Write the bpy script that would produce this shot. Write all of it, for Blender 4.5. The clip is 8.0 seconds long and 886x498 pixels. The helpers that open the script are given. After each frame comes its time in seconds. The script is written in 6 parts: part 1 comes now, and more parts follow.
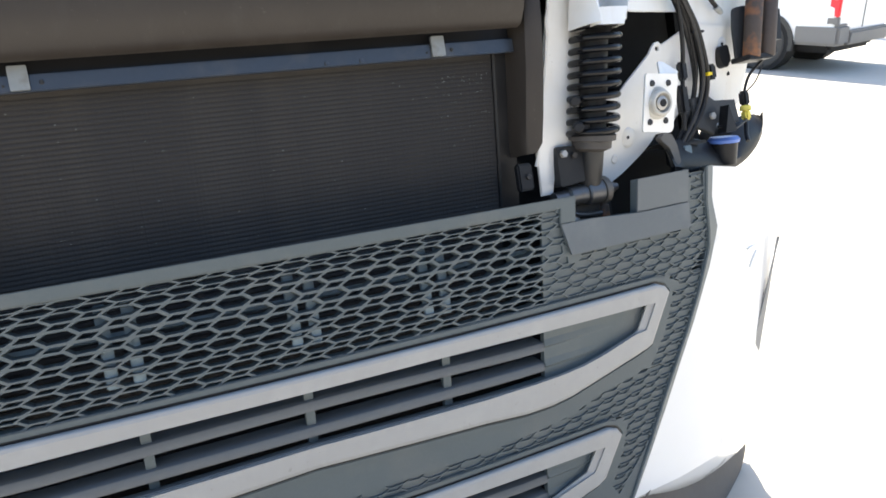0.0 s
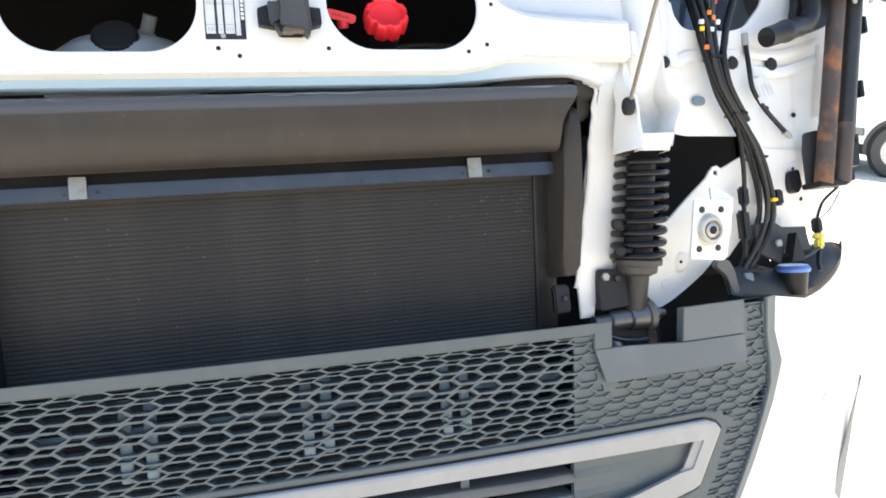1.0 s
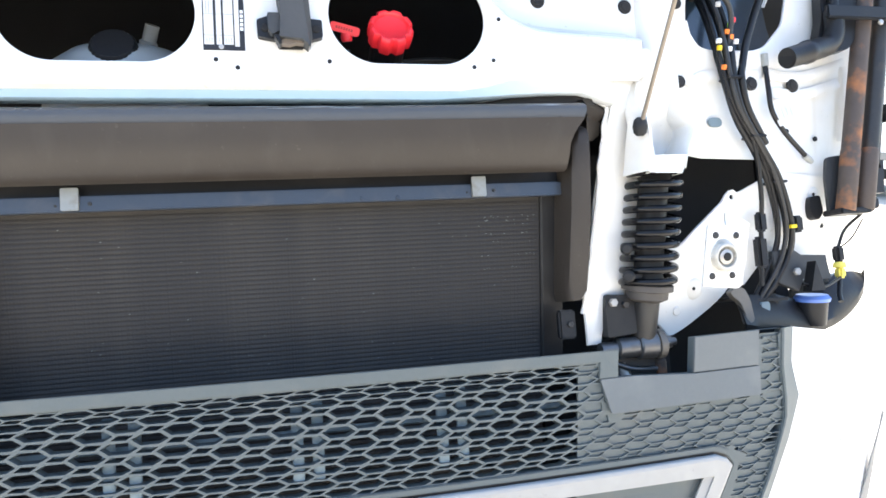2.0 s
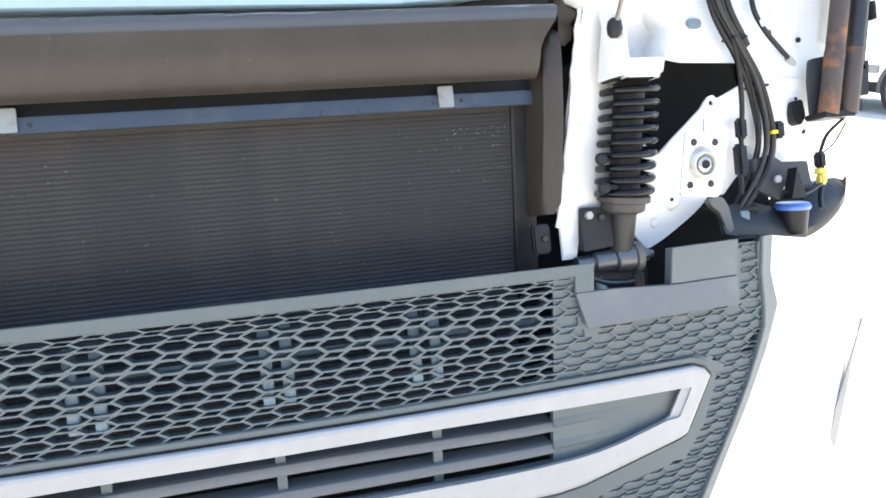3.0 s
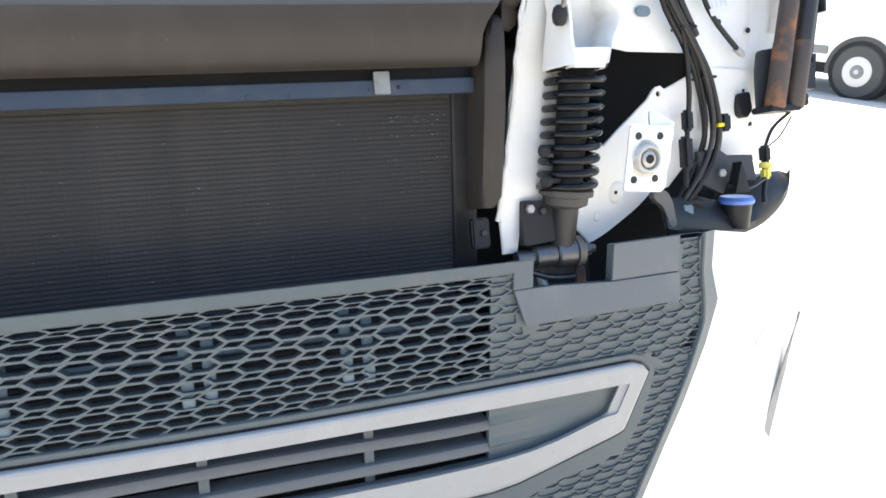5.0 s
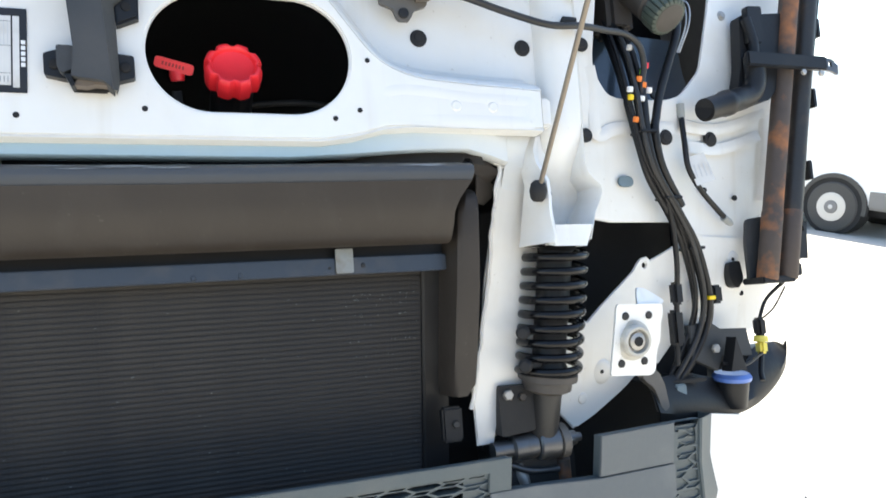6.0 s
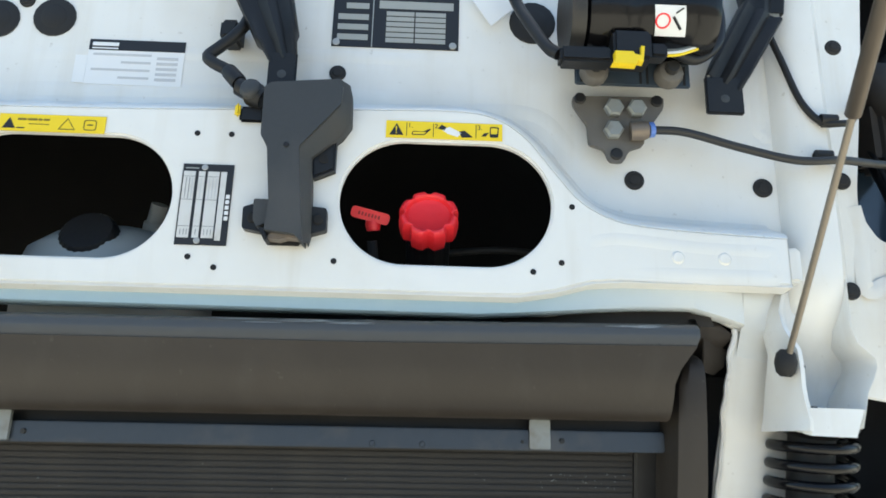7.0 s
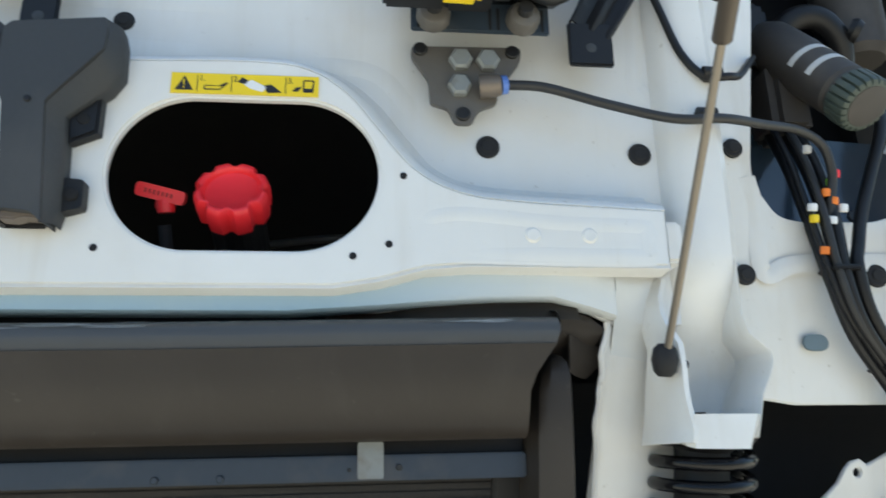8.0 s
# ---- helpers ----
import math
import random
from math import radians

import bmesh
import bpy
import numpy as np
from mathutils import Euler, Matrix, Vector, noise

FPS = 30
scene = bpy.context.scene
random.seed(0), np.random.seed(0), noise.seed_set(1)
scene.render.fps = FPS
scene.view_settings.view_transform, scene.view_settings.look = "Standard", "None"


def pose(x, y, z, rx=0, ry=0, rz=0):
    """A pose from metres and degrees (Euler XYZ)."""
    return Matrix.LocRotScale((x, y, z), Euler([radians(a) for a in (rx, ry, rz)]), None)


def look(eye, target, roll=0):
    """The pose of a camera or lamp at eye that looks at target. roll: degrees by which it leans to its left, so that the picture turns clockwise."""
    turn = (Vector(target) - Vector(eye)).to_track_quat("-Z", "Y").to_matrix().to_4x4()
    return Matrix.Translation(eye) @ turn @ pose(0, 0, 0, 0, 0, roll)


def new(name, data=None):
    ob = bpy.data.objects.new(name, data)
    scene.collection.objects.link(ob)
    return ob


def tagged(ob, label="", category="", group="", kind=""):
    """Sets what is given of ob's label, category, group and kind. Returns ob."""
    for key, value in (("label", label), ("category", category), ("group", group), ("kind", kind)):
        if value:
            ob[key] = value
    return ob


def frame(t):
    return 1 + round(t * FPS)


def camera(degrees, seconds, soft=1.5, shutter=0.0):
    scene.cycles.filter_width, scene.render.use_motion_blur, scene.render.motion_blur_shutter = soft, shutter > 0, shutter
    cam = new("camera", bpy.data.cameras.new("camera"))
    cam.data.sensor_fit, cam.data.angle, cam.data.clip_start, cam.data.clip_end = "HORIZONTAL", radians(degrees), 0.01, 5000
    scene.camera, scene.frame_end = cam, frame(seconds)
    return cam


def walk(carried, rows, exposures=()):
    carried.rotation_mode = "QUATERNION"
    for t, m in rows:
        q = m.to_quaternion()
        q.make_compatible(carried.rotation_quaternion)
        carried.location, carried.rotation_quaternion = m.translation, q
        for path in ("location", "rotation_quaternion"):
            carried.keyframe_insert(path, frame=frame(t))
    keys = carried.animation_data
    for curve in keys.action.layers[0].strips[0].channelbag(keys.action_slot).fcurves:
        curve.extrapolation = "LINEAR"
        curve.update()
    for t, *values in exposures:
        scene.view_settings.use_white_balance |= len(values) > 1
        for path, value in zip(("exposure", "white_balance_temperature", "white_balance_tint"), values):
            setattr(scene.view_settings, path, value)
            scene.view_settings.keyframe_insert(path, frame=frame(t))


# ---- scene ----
cam = camera(62.2, 8.0, soft=1.6, shutter=0.15)
# the truck is laid out in the plane of its raked front wall; CAB leans it back and sets it on the ground
RAKE, WALL_Z = 18.0, 1.75
CAB = pose(0, 0, WALL_Z, -RAKE, 0, 0) @ pose(0, 0, -1.9)
PATH = [
    (0, (-0.361, -1.267, 1.401), (0.44, 0.558, 1.235), -8.7),
    (0.5, (-0.261, -1.338, 1.423), (0.414, 0.544, 1.395), -7.1),
    (1, (-0.188, -1.331, 1.435), (0.348, 0.592, 1.549), -5.2),
    (1.2, (-0.197, -1.315, 1.44), (0.294, 0.616, 1.613), -4.4),
    (2.3, (-0.102, -1.292, 1.44), (0.377, 0.644, 1.582), -3.4),
    (2.5, (-0.088, -1.278, 1.405), (0.371, 0.665, 1.517), -3.4),
    (3, (-0.091, -1.249, 1.419), (0.413, 0.686, 1.386), -5.5),
    (3.5, (-0.115, -1.232, 1.415), (0.407, 0.694, 1.283), -6.4),
    (4, (-0.114, -1.25, 1.435), (0.495, 0.645, 1.232), -8.0),
    (4.2, (-0.123, -1.266, 1.436), (0.547, 0.604, 1.201), -8.4),
    (5.3, (0.011, -1.156, 1.491), (0.626, 0.746, 1.425), -3.4),
    (5.5, (0.031, -1.132, 1.534), (0.699, 0.753, 1.52), -3.3),
    (6, (0.041, -1.087, 1.578), (0.714, 0.787, 1.767), -3.8),
    (6.2, (0.042, -1.083, 1.592), (0.658, 0.799, 1.869), -2.6),
    (6.5, (0.076, -1.096, 1.595), (0.432, 0.837, 1.965), -0.8),
    (7, (0.123, -0.965, 1.652), (0.172, 0.96, 2.191), 1.5),
    (7.5, (0.152, -0.791, 1.73), (0.196, 1.12, 2.318), 0.8),
    (8, (0.291, -0.768, 1.665), (0.485, 1.134, 2.255), -1.0),
]
EXPOSURES = [(t, e + 0.24, 6950 if t < 0.7 else 7200 if t < 2 else 6750 if t < 5 else 6900 if t < 6.4 else 7100 if t < 7.2 else 6700 if t < 7.6 else 6900, 7 if t < 6.2 else 3 if t < 6.8 else -2 if t < 7.2 else -2) for t, e in ((0.0, 1.3), (0.5, 1.54), (1.0, 1.75), (2.5, 2.22), (3.5, 2.17), (4.2, 2.1), (5.5, 1.55), (6.2, 1.4), (6.5, 1.35), (7.0, 1.2), (7.5, 0.97), (8.0, 0.92))]
walk(cam, [(t, CAB @ look(eye, target, roll)) for t, eye, target, roll in PATH], EXPOSURES)

# ---- light ----
world = bpy.data.worlds.new("sky")
scene.world = world
world.use_nodes = True
wn = world.node_tree.nodes
wn.clear()
sky = wn.new("ShaderNodeTexSky")
sky.sky_type = "NISHITA"
sky.sun_disc = False
sky.ozone_density = 2.5
SUN_TO = Vector((0.10, 0.52, 0.85)).normalized()
sky.sun_elevation = math.asin(SUN_TO.z)
sky.sun_rotation = math.atan2(SUN_TO.x, SUN_TO.y)
bg = wn.new("ShaderNodeBackground")
bg.inputs["Strength"].default_value = 0.15
wout = wn.new("ShaderNodeOutputWorld")
world.node_tree.links.new(sky.outputs[0], bg.inputs[0])
world.node_tree.links.new(bg.outputs[0], wout.inputs[0])
sun = new("sun", bpy.data.lights.new("sun", "SUN"))
sun.data.energy, sun.data.angle, sun.data.color = 4.5, radians(0.5), (1.0, 0.95, 0.88)
sun.matrix_world = look(SUN_TO * 30, (0, 0, 0))


# ---- materials ----
def material(name, base, rough=0.5, metal=0.0, vary=0.12, grain=60.0, bump=0.02, coat=0.0, dirt=None, dirt_amount=0.0, dirt_scale=6.0, spec=0.5):
    """A surface with broad stains and fine grain, in metres."""
    m = bpy.data.materials.new(name)
    m.use_nodes = True
    n, l = m.node_tree.nodes, m.node_tree.links
    b = n["Principled BSDF"]
    b.inputs["Metallic"].default_value = metal
    b.inputs["Coat Weight"].default_value = coat
    b.inputs["Coat Roughness"].default_value = 0.08
    b.inputs["Specular IOR Level"].default_value = spec
    co = n.new("ShaderNodeTexCoord")
    big = n.new("ShaderNodeTexNoise")
    big.inputs["Scale"].default_value, big.inputs["Detail"].default_value = dirt_scale, 6
    fine = n.new("ShaderNodeTexNoise")
    fine.inputs["Scale"].default_value, fine.inputs["Detail"].default_value = grain, 4
    l.new(co.outputs["Object"], big.inputs["Vector"])
    l.new(co.outputs["Object"], fine.inputs["Vector"])
    mix = n.new("ShaderNodeMix")
    mix.data_type = "RGBA"
    mix.inputs["A"].default_value = (*[c * (1 - vary) for c in base], 1)
    mix.inputs["B"].default_value = (*[min(1, c * (1 + vary)) for c in base], 1)
    add = n.new("ShaderNodeMath")
    add.operation = "MULTIPLY_ADD"
    add.inputs[1].default_value = 0.5
    half = n.new("ShaderNodeMath")
    half.operation = "MULTIPLY"
    half.inputs[1].default_value = 0.5
    l.new(fine.outputs["Fac"], half.inputs[0])
    l.new(big.outputs["Fac"], add.inputs[0])
    l.new(half.outputs[0], add.inputs[2])
    l.new(add.outputs[0], mix.inputs["Factor"])
    col = mix.outputs["Result"]
    if dirt:
        ramp = n.new("ShaderNodeValToRGB")
        ramp.color_ramp.elements[0].position = 0.52
        ramp.color_ramp.elements[0].color = (0, 0, 0, 1)
        ramp.color_ramp.elements[1].position = 0.75
        ramp.color_ramp.elements[1].color = (dirt_amount,) * 3 + (1,)
        l.new(big.outputs["Fac"], ramp.inputs[0])
        mx = n.new("ShaderNodeMix")
        mx.data_type = "RGBA"
        l.new(ramp.outputs[0], mx.inputs["Factor"])
        l.new(col, mx.inputs["A"])
        mx.inputs["B"].default_value = (*dirt, 1)
        col = mx.outputs["Result"]
    l.new(col, b.inputs["Base Color"])
    rr = n.new("ShaderNodeMapRange")
    rr.inputs["To Min"].default_value, rr.inputs["To Max"].default_value = max(0.02, rough - 0.1), min(1, rough + 0.1)
    l.new(big.outputs["Fac"], rr.inputs["Value"])
    l.new(rr.outputs[0], b.inputs["Roughness"])
    if bump:
        bp = n.new("ShaderNodeBump")
        bp.inputs["Strength"].default_value, bp.inputs["Distance"].default_value = 0.5, bump * 0.05
        l.new(fine.outputs["Fac"], bp.inputs["Height"])
        l.new(bp.outputs[0], b.inputs["Normal"])
    return m


PAINT = material("white_paint", (0.775, 0.77, 0.745), 0.35, 0, 0.05, 25, 0.006, 0.35, (0.55, 0.5, 0.42), 0.35, 5)


def weathered(m, streak, amount, spot, spot_amount, rare=0.68):
    """Thin runs of road film down a painted panel, and scattered specks."""
    n, l = m.node_tree.nodes, m.node_tree.links
    b = n["Principled BSDF"]
    source = b.inputs["Base Color"].links[0].from_socket
    co = n.new("ShaderNodeTexCoord")
    for scale, stretch, low, high, tone, much in ((1.0, (26, 26, 2.2), 0.54, 0.80, streak, amount), (85.0, (1, 1, 1), rare, rare + 0.07, spot, spot_amount), (2.6, (1, 1, 1), 0.45, 0.75, streak, amount * 0.8)):
        mp = n.new("ShaderNodeMapping")
        mp.inputs["Scale"].default_value = stretch
        l.new(co.outputs["Object"], mp.inputs["Vector"])
        tex = n.new("ShaderNodeTexNoise")
        tex.inputs["Scale"].default_value, tex.inputs["Detail"].default_value = scale, 5
        l.new(mp.outputs[0], tex.inputs["Vector"])
        rng = n.new("ShaderNodeMapRange")
        for key, value in (("From Min", low), ("From Max", high), ("To Min", 0.0), ("To Max", much)):
            rng.inputs[key].default_value = value
        l.new(tex.outputs["Fac"], rng.inputs["Value"])
        mx = n.new("ShaderNodeMix")
        mx.data_type = "RGBA"
        l.new(rng.outputs[0], mx.inputs["Factor"])
        l.new(source, mx.inputs["A"])
        mx.inputs["B"].default_value = (*tone, 1)
        source = mx.outputs["Result"]
    l.new(source, b.inputs["Base Color"])


weathered(PAINT, (0.56, 0.50, 0.40), 0.33, (0.36, 0.32, 0.26), 0.35)
GRILLE = material("grey_plastic", (0.084, 0.105, 0.1115), 0.55, 0, 0.12, 180, 0.02, 0, (0.16, 0.155, 0.14), 0.35, 9)
GRIP = material("dusty_grey_grip", (0.100, 0.117, 0.128), 0.5, 0, 0.10, 120, 0.015, 0, (0.20, 0.205, 0.20), 0.45, 7)
GRILLE_DARK = material("dark_grey_plastic", (0.036, 0.0385, 0.041), 0.6, 0, 0.15, 160, 0.02, 0, (0.1, 0.095, 0.09), 0.3, 8)
FLAP = material("brown_grey_plastic", (0.0345, 0.0285, 0.0240), 0.45, 0, 0.08, 90, 0.012, 0, (0.10, 0.085, 0.07), 0.25, 4, 0.32)
SILVER = material("silver_trim", (0.345, 0.341, 0.329), 0.62, 0.12, 0.10, 40, 0.006, 0.15, (0.42, 0.41, 0.39), 0.4, 16)
FIN = material("radiator_black", (0.0365, 0.0350, 0.0345), 0.7, 0.0, 0.25, 240, 0.03, 0, (0.066, 0.060, 0.053), 0.5, 7, 0.25)
weathered(FIN, (0.055, 0.045, 0.036), 0.35, (0.30, 0.30, 0.28), 0.25, 0.745)
weathered(SILVER, (0.37, 0.375, 0.37), 0.2, (0.17, 0.165, 0.15), 0.3)
weathered(FLAP, (0.055, 0.048, 0.042), 0.5, (0.11, 0.10, 0.085), 0.35)
BAR = material("blue_grey_metal", (0.062, 0.072, 0.086), 0.36, 0.6, 0.12, 90, 0.01, 0, (0.16, 0.14, 0.12), 0.4, 14)
BRACKET = material("blue_black_paint", (0.036, 0.052, 0.072), 0.35, 0.1, 0.2, 60, 0.01, 0.2, (0.10, 0.10, 0.10), 0.4, 20)
HEX = material("dull_hexagon_zinc", (0.27, 0.285, 0.28), 0.5, 0.3, 0.2, 70, 0.02, 0, (0.15, 0.12, 0.09), 0.6, 40)
ZINC = material("zinc", (0.42, 0.41, 0.39), 0.45, 0.6, 0.12, 90, 0.01, 0, (0.3, 0.24, 0.18), 0.4, 30)
BLACK = material("black_plastic", (0.011, 0.011, 0.012), 0.45, 0, 0.2, 120, 0.012, 0, (0.03, 0.028, 0.026), 0.4, 12, 0.35)
# bluish skylight on the sill is painted in, fading to white towards +x
SILL = material("sky_tinted_sill", (0.34, 0.48, 0.59), 0.35, 0, 0.05, 25, 0.006, 0.3, (0.50, 0.52, 0.50), 0.3, 5)
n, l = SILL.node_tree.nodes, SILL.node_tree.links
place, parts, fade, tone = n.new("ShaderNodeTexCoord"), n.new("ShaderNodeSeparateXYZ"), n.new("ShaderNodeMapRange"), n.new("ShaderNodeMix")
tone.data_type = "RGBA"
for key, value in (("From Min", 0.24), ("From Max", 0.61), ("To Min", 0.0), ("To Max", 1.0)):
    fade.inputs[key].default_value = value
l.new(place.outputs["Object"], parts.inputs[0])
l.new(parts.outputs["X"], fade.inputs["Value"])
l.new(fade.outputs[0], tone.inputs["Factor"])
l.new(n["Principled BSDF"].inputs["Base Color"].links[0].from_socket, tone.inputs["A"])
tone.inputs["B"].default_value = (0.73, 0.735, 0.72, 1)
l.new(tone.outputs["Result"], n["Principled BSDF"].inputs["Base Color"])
SPRING = material("black_spring_coat", (0.005, 0.005, 0.006), 0.22, 0.0, 0.2, 90, 0.006, 0.12, (0.014, 0.012, 0.011), 0.4, 18, 0.25)
RUBBER = material("rubber", (0.013, 0.013, 0.014), 0.75, 0, 0.2, 140, 0.02)
STEEL_GREY = material("oily_grey_steel", (0.13, 0.132, 0.136), 0.38, 0.7, 0.2, 80, 0.02, 0, (0.09, 0.07, 0.05), 0.5, 30)
STEEL_DARK = material("dark_steel", (0.045, 0.044, 0.043), 0.5, 0.5, 0.2, 80, 0.02, 0, (0.12, 0.085, 0.06), 0.45, 25)
RUST = material("rusty_steel", (0.085, 0.066, 0.056), 0.65, 0.25, 0.3, 60, 0.03, 0, (0.42, 0.16, 0.055), 0.95, 17)
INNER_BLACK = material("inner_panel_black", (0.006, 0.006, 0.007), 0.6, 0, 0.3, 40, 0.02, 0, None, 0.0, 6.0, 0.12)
# near-black that carries the shade of hollows, holes and the engine bay
DARK = material("deep_shade_black", (0.008, 0.008, 0.009), 0.8, 0, 0.3, 40, 0.02)
RED = material("red_plastic", (0.92, 0.030, 0.045), 0.4, 0, 0.06, 90, 0.01)
ZINC_PALE = material("worn_pale_coat", (0.50, 0.48, 0.43), 0.5, 0.1, 0.15, 60, 0.01, 0, (0.28, 0.24, 0.19), 0.6, 30)
YELLOW_PALE = material("pale_yellow_plastic", (0.78, 0.66, 0.12), 0.5, 0, 0.1, 60, 0.01, 0, (0.4, 0.33, 0.15), 0.5, 30)
YELLOW = material("yellow_film", (0.85, 0.62, 0.02), 0.4, 0, 0.05, 40, 0)
WHITE_FILM = material("white_film", (0.78, 0.79, 0.8), 0.45, 0, 0.04, 40, 0)
INK = material("black_ink", (0.012, 0.012, 0.014), 0.5, 0, 0.1, 60, 0)
INK_FADED = material("faded_brown_ink", (0.20, 0.15, 0.015), 0.5, 0, 0.1, 60, 0)
INK_GREY = material("grey_ink", (0.22, 0.23, 0.25), 0.5, 0, 0.1, 60, 0)
BLUE = material("blue_plastic", (0.10, 0.20, 0.55), 0.4, 0, 0.1, 60, 0)
ORANGE = material("orange_tape", (0.85, 0.22, 0.03), 0.5, 0, 0.1, 60, 0)
GREEN = material("green_tape", (0.25, 0.6, 0.08), 0.5, 0, 0.1, 60, 0)
STONE = material("concrete", (0.50, 0.46, 0.40), 0.85, 0, 0.12, 8, 0.2, 0, (0.36, 0.34, 0.31), 0.5, 0.5)
TYRE = material("tyre", (0.06, 0.058, 0.055), 0.85, 0, 0.2, 60, 0.03)
VAN_PAINT = material("van_white", (0.8, 0.8, 0.79), 0.3, 0, 0.02, 10, 0, 0.5)
VAN_GREY = material("van_grey_plastic", (0.18, 0.175, 0.17), 0.6, 0, 0.1, 60, 0.01)
BUMPER = material("weathered_grey_bumper", (0.15, 0.14, 0.128), 0.8, 0, 0.12, 60, 0.01, 0, (0.2, 0.185, 0.165), 0.4, 5, 0.2)
SEAL_GREY = material("faded_seal_grey", (0.26, 0.26, 0.255), 0.6, 0, 0.2, 30, 0.01, 0, (0.10, 0.10, 0.10), 0.7, 5)
HUBCAP = material("hubcap_silver", (0.42, 0.42, 0.43), 0.35, 0.6, 0.06, 40, 0)
PUMP = material("dusty_brown_grey", (0.060, 0.054, 0.050), 0.6, 0.1, 0.2, 50, 0.02, 0, (0.12, 0.105, 0.09), 0.5, 14)
GREENISH = material("ribbed_green_grey", (0.06, 0.078, 0.065), 0.5, 0.1, 0.2, 60, 0.02)
SLAT = material("dusty_grey_slat", (0.142, 0.147, 0.148), 0.8, 0, 0.12, 120, 0.015, 0, (0.15, 0.145, 0.135), 0.4, 9, 0.2)
SCUFF = material("pale_scuff", (0.30, 0.31, 0.31), 0.5, 0, 0.2, 60, 0.004)
# paler than FLAP: the highlight along the roll is put into its colour
ROLLED = material("highlit_dark_edge", (0.068, 0.068, 0.068), 0.3, 0, 0.1, 60, 0.006, 0, (0.075, 0.075, 0.072), 0.4, 10, 0.5)
INK_PALE = material("faded_print", (0.52, 0.53, 0.55), 0.5, 0, 0.1, 60, 0)
TAG = material("weathered_paper", (0.62, 0.62, 0.61), 0.6, 0, 0.1, 50, 0.01, 0, (0.42, 0.38, 0.33), 0.5, 30)
HOSE = material("worn_grey_black_hose", (0.022, 0.0215, 0.0215), 0.5, 0, 0.2, 60, 0.01, 0, (0.07, 0.066, 0.06), 0.4, 12)
TANK = material("tank_grey", (0.33, 0.34, 0.325), 0.5, 0, 0.08, 40, 0.01)
UNION = material("dull_brown_brass", (0.20, 0.165, 0.135), 0.5, 0.5, 0.2, 60, 0.02, 0, (0.12, 0.10, 0.08), 0.5, 30)
STAY = material("pale_blue_grey", (0.165, 0.215, 0.235), 0.5, 0.2, 0.15, 60, 0.01)
CAST = material("cast_grey", (0.135, 0.124, 0.110), 0.5, 0.25, 0.15, 90, 0.02)
RED_DARK = material("dark_red_print", (0.33, 0.012, 0.016), 0.5, 0, 0.1, 60, 0)
# black gloss with the blue of reflected sky put into its base colour
LINER = material("sky_tinted_black_gloss", (0.026, 0.043, 0.064), 0.16, 0, 0.2, 60, 0.004, 0.3)
ROD_DARK = material("dark_bronze", (0.10, 0.082, 0.066), 0.42, 0.5, 0.12, 60, 0.01)
ROD = material("bronze_rod", (0.225, 0.195, 0.16), 0.4, 0.6, 0.12, 60, 0.01)


# ---- mesh helpers ----
def thing(name, label, category, group="", kind="", m=None):
    ob = new(name)
    ob.empty_display_size = 0.05
    ob.matrix_world = CAB if m is None else m
    return tagged(ob, label, category, group, kind)


def part(name, bm, mat, parent, label="", smooth=False):
    bmesh.ops.recalc_face_normals(bm, faces=bm.faces)
    me = bpy.data.meshes.new(name)
    bm.to_mesh(me)
    bm.free()
    me.materials.append(mat)
    if smooth:
        me.polygons.foreach_set("use_smooth", [True] * len(me.polygons))
        me.set_sharp_from_angle(angle=radians(38))
    ob = new(name, me)
    ob.parent = parent
    if label:
        ob["label"] = label
    return ob


def box(x0, x1, y0, y1, z0, z1, bevel=0.0, bm=None):
    bm = bm or bmesh.new()
    r = bmesh.ops.create_cube(bm, size=1)
    for v in r["verts"]:
        v.co = Vector((x0 + (v.co.x + 0.5) * (x1 - x0), y0 + (v.co.y + 0.5) * (y1 - y0), z0 + (v.co.z + 0.5) * (z1 - z0)))
    if bevel:
        edges = list({e for v in r["verts"] for e in v.link_edges})
        bmesh.ops.bevel(bm, geom=edges, offset=bevel, segments=2, affect="EDGES", clamp_overlap=True)
    return bm


def area(poly):
    return 0.5 * abs(sum(poly[i][0] * poly[(i + 1) % len(poly)][1] - poly[(i + 1) % len(poly)][0] * poly[i][1] for i in range(len(poly))))


def grown(poly, d):
    """The polygon with every edge moved outwards by d."""
    turn = 1 if sum(poly[i - 1][0] * poly[i][1] - poly[i][0] * poly[i - 1][1] for i in range(len(poly))) > 0 else -1
    out = []
    for i in range(len(poly)):
        p, a, b = Vector(poly[i]), Vector(poly[i - 1]), Vector(poly[(i + 1) % len(poly)])
        u, w = (p - a).normalized(), (b - p).normalized()
        n0, n1 = Vector((u.y, -u.x)) * turn, Vector((w.y, -w.x)) * turn
        out.append(tuple(p + (n0 + n1) * (d / max(0.35, 1 + n0.dot(n1)))))
    return out


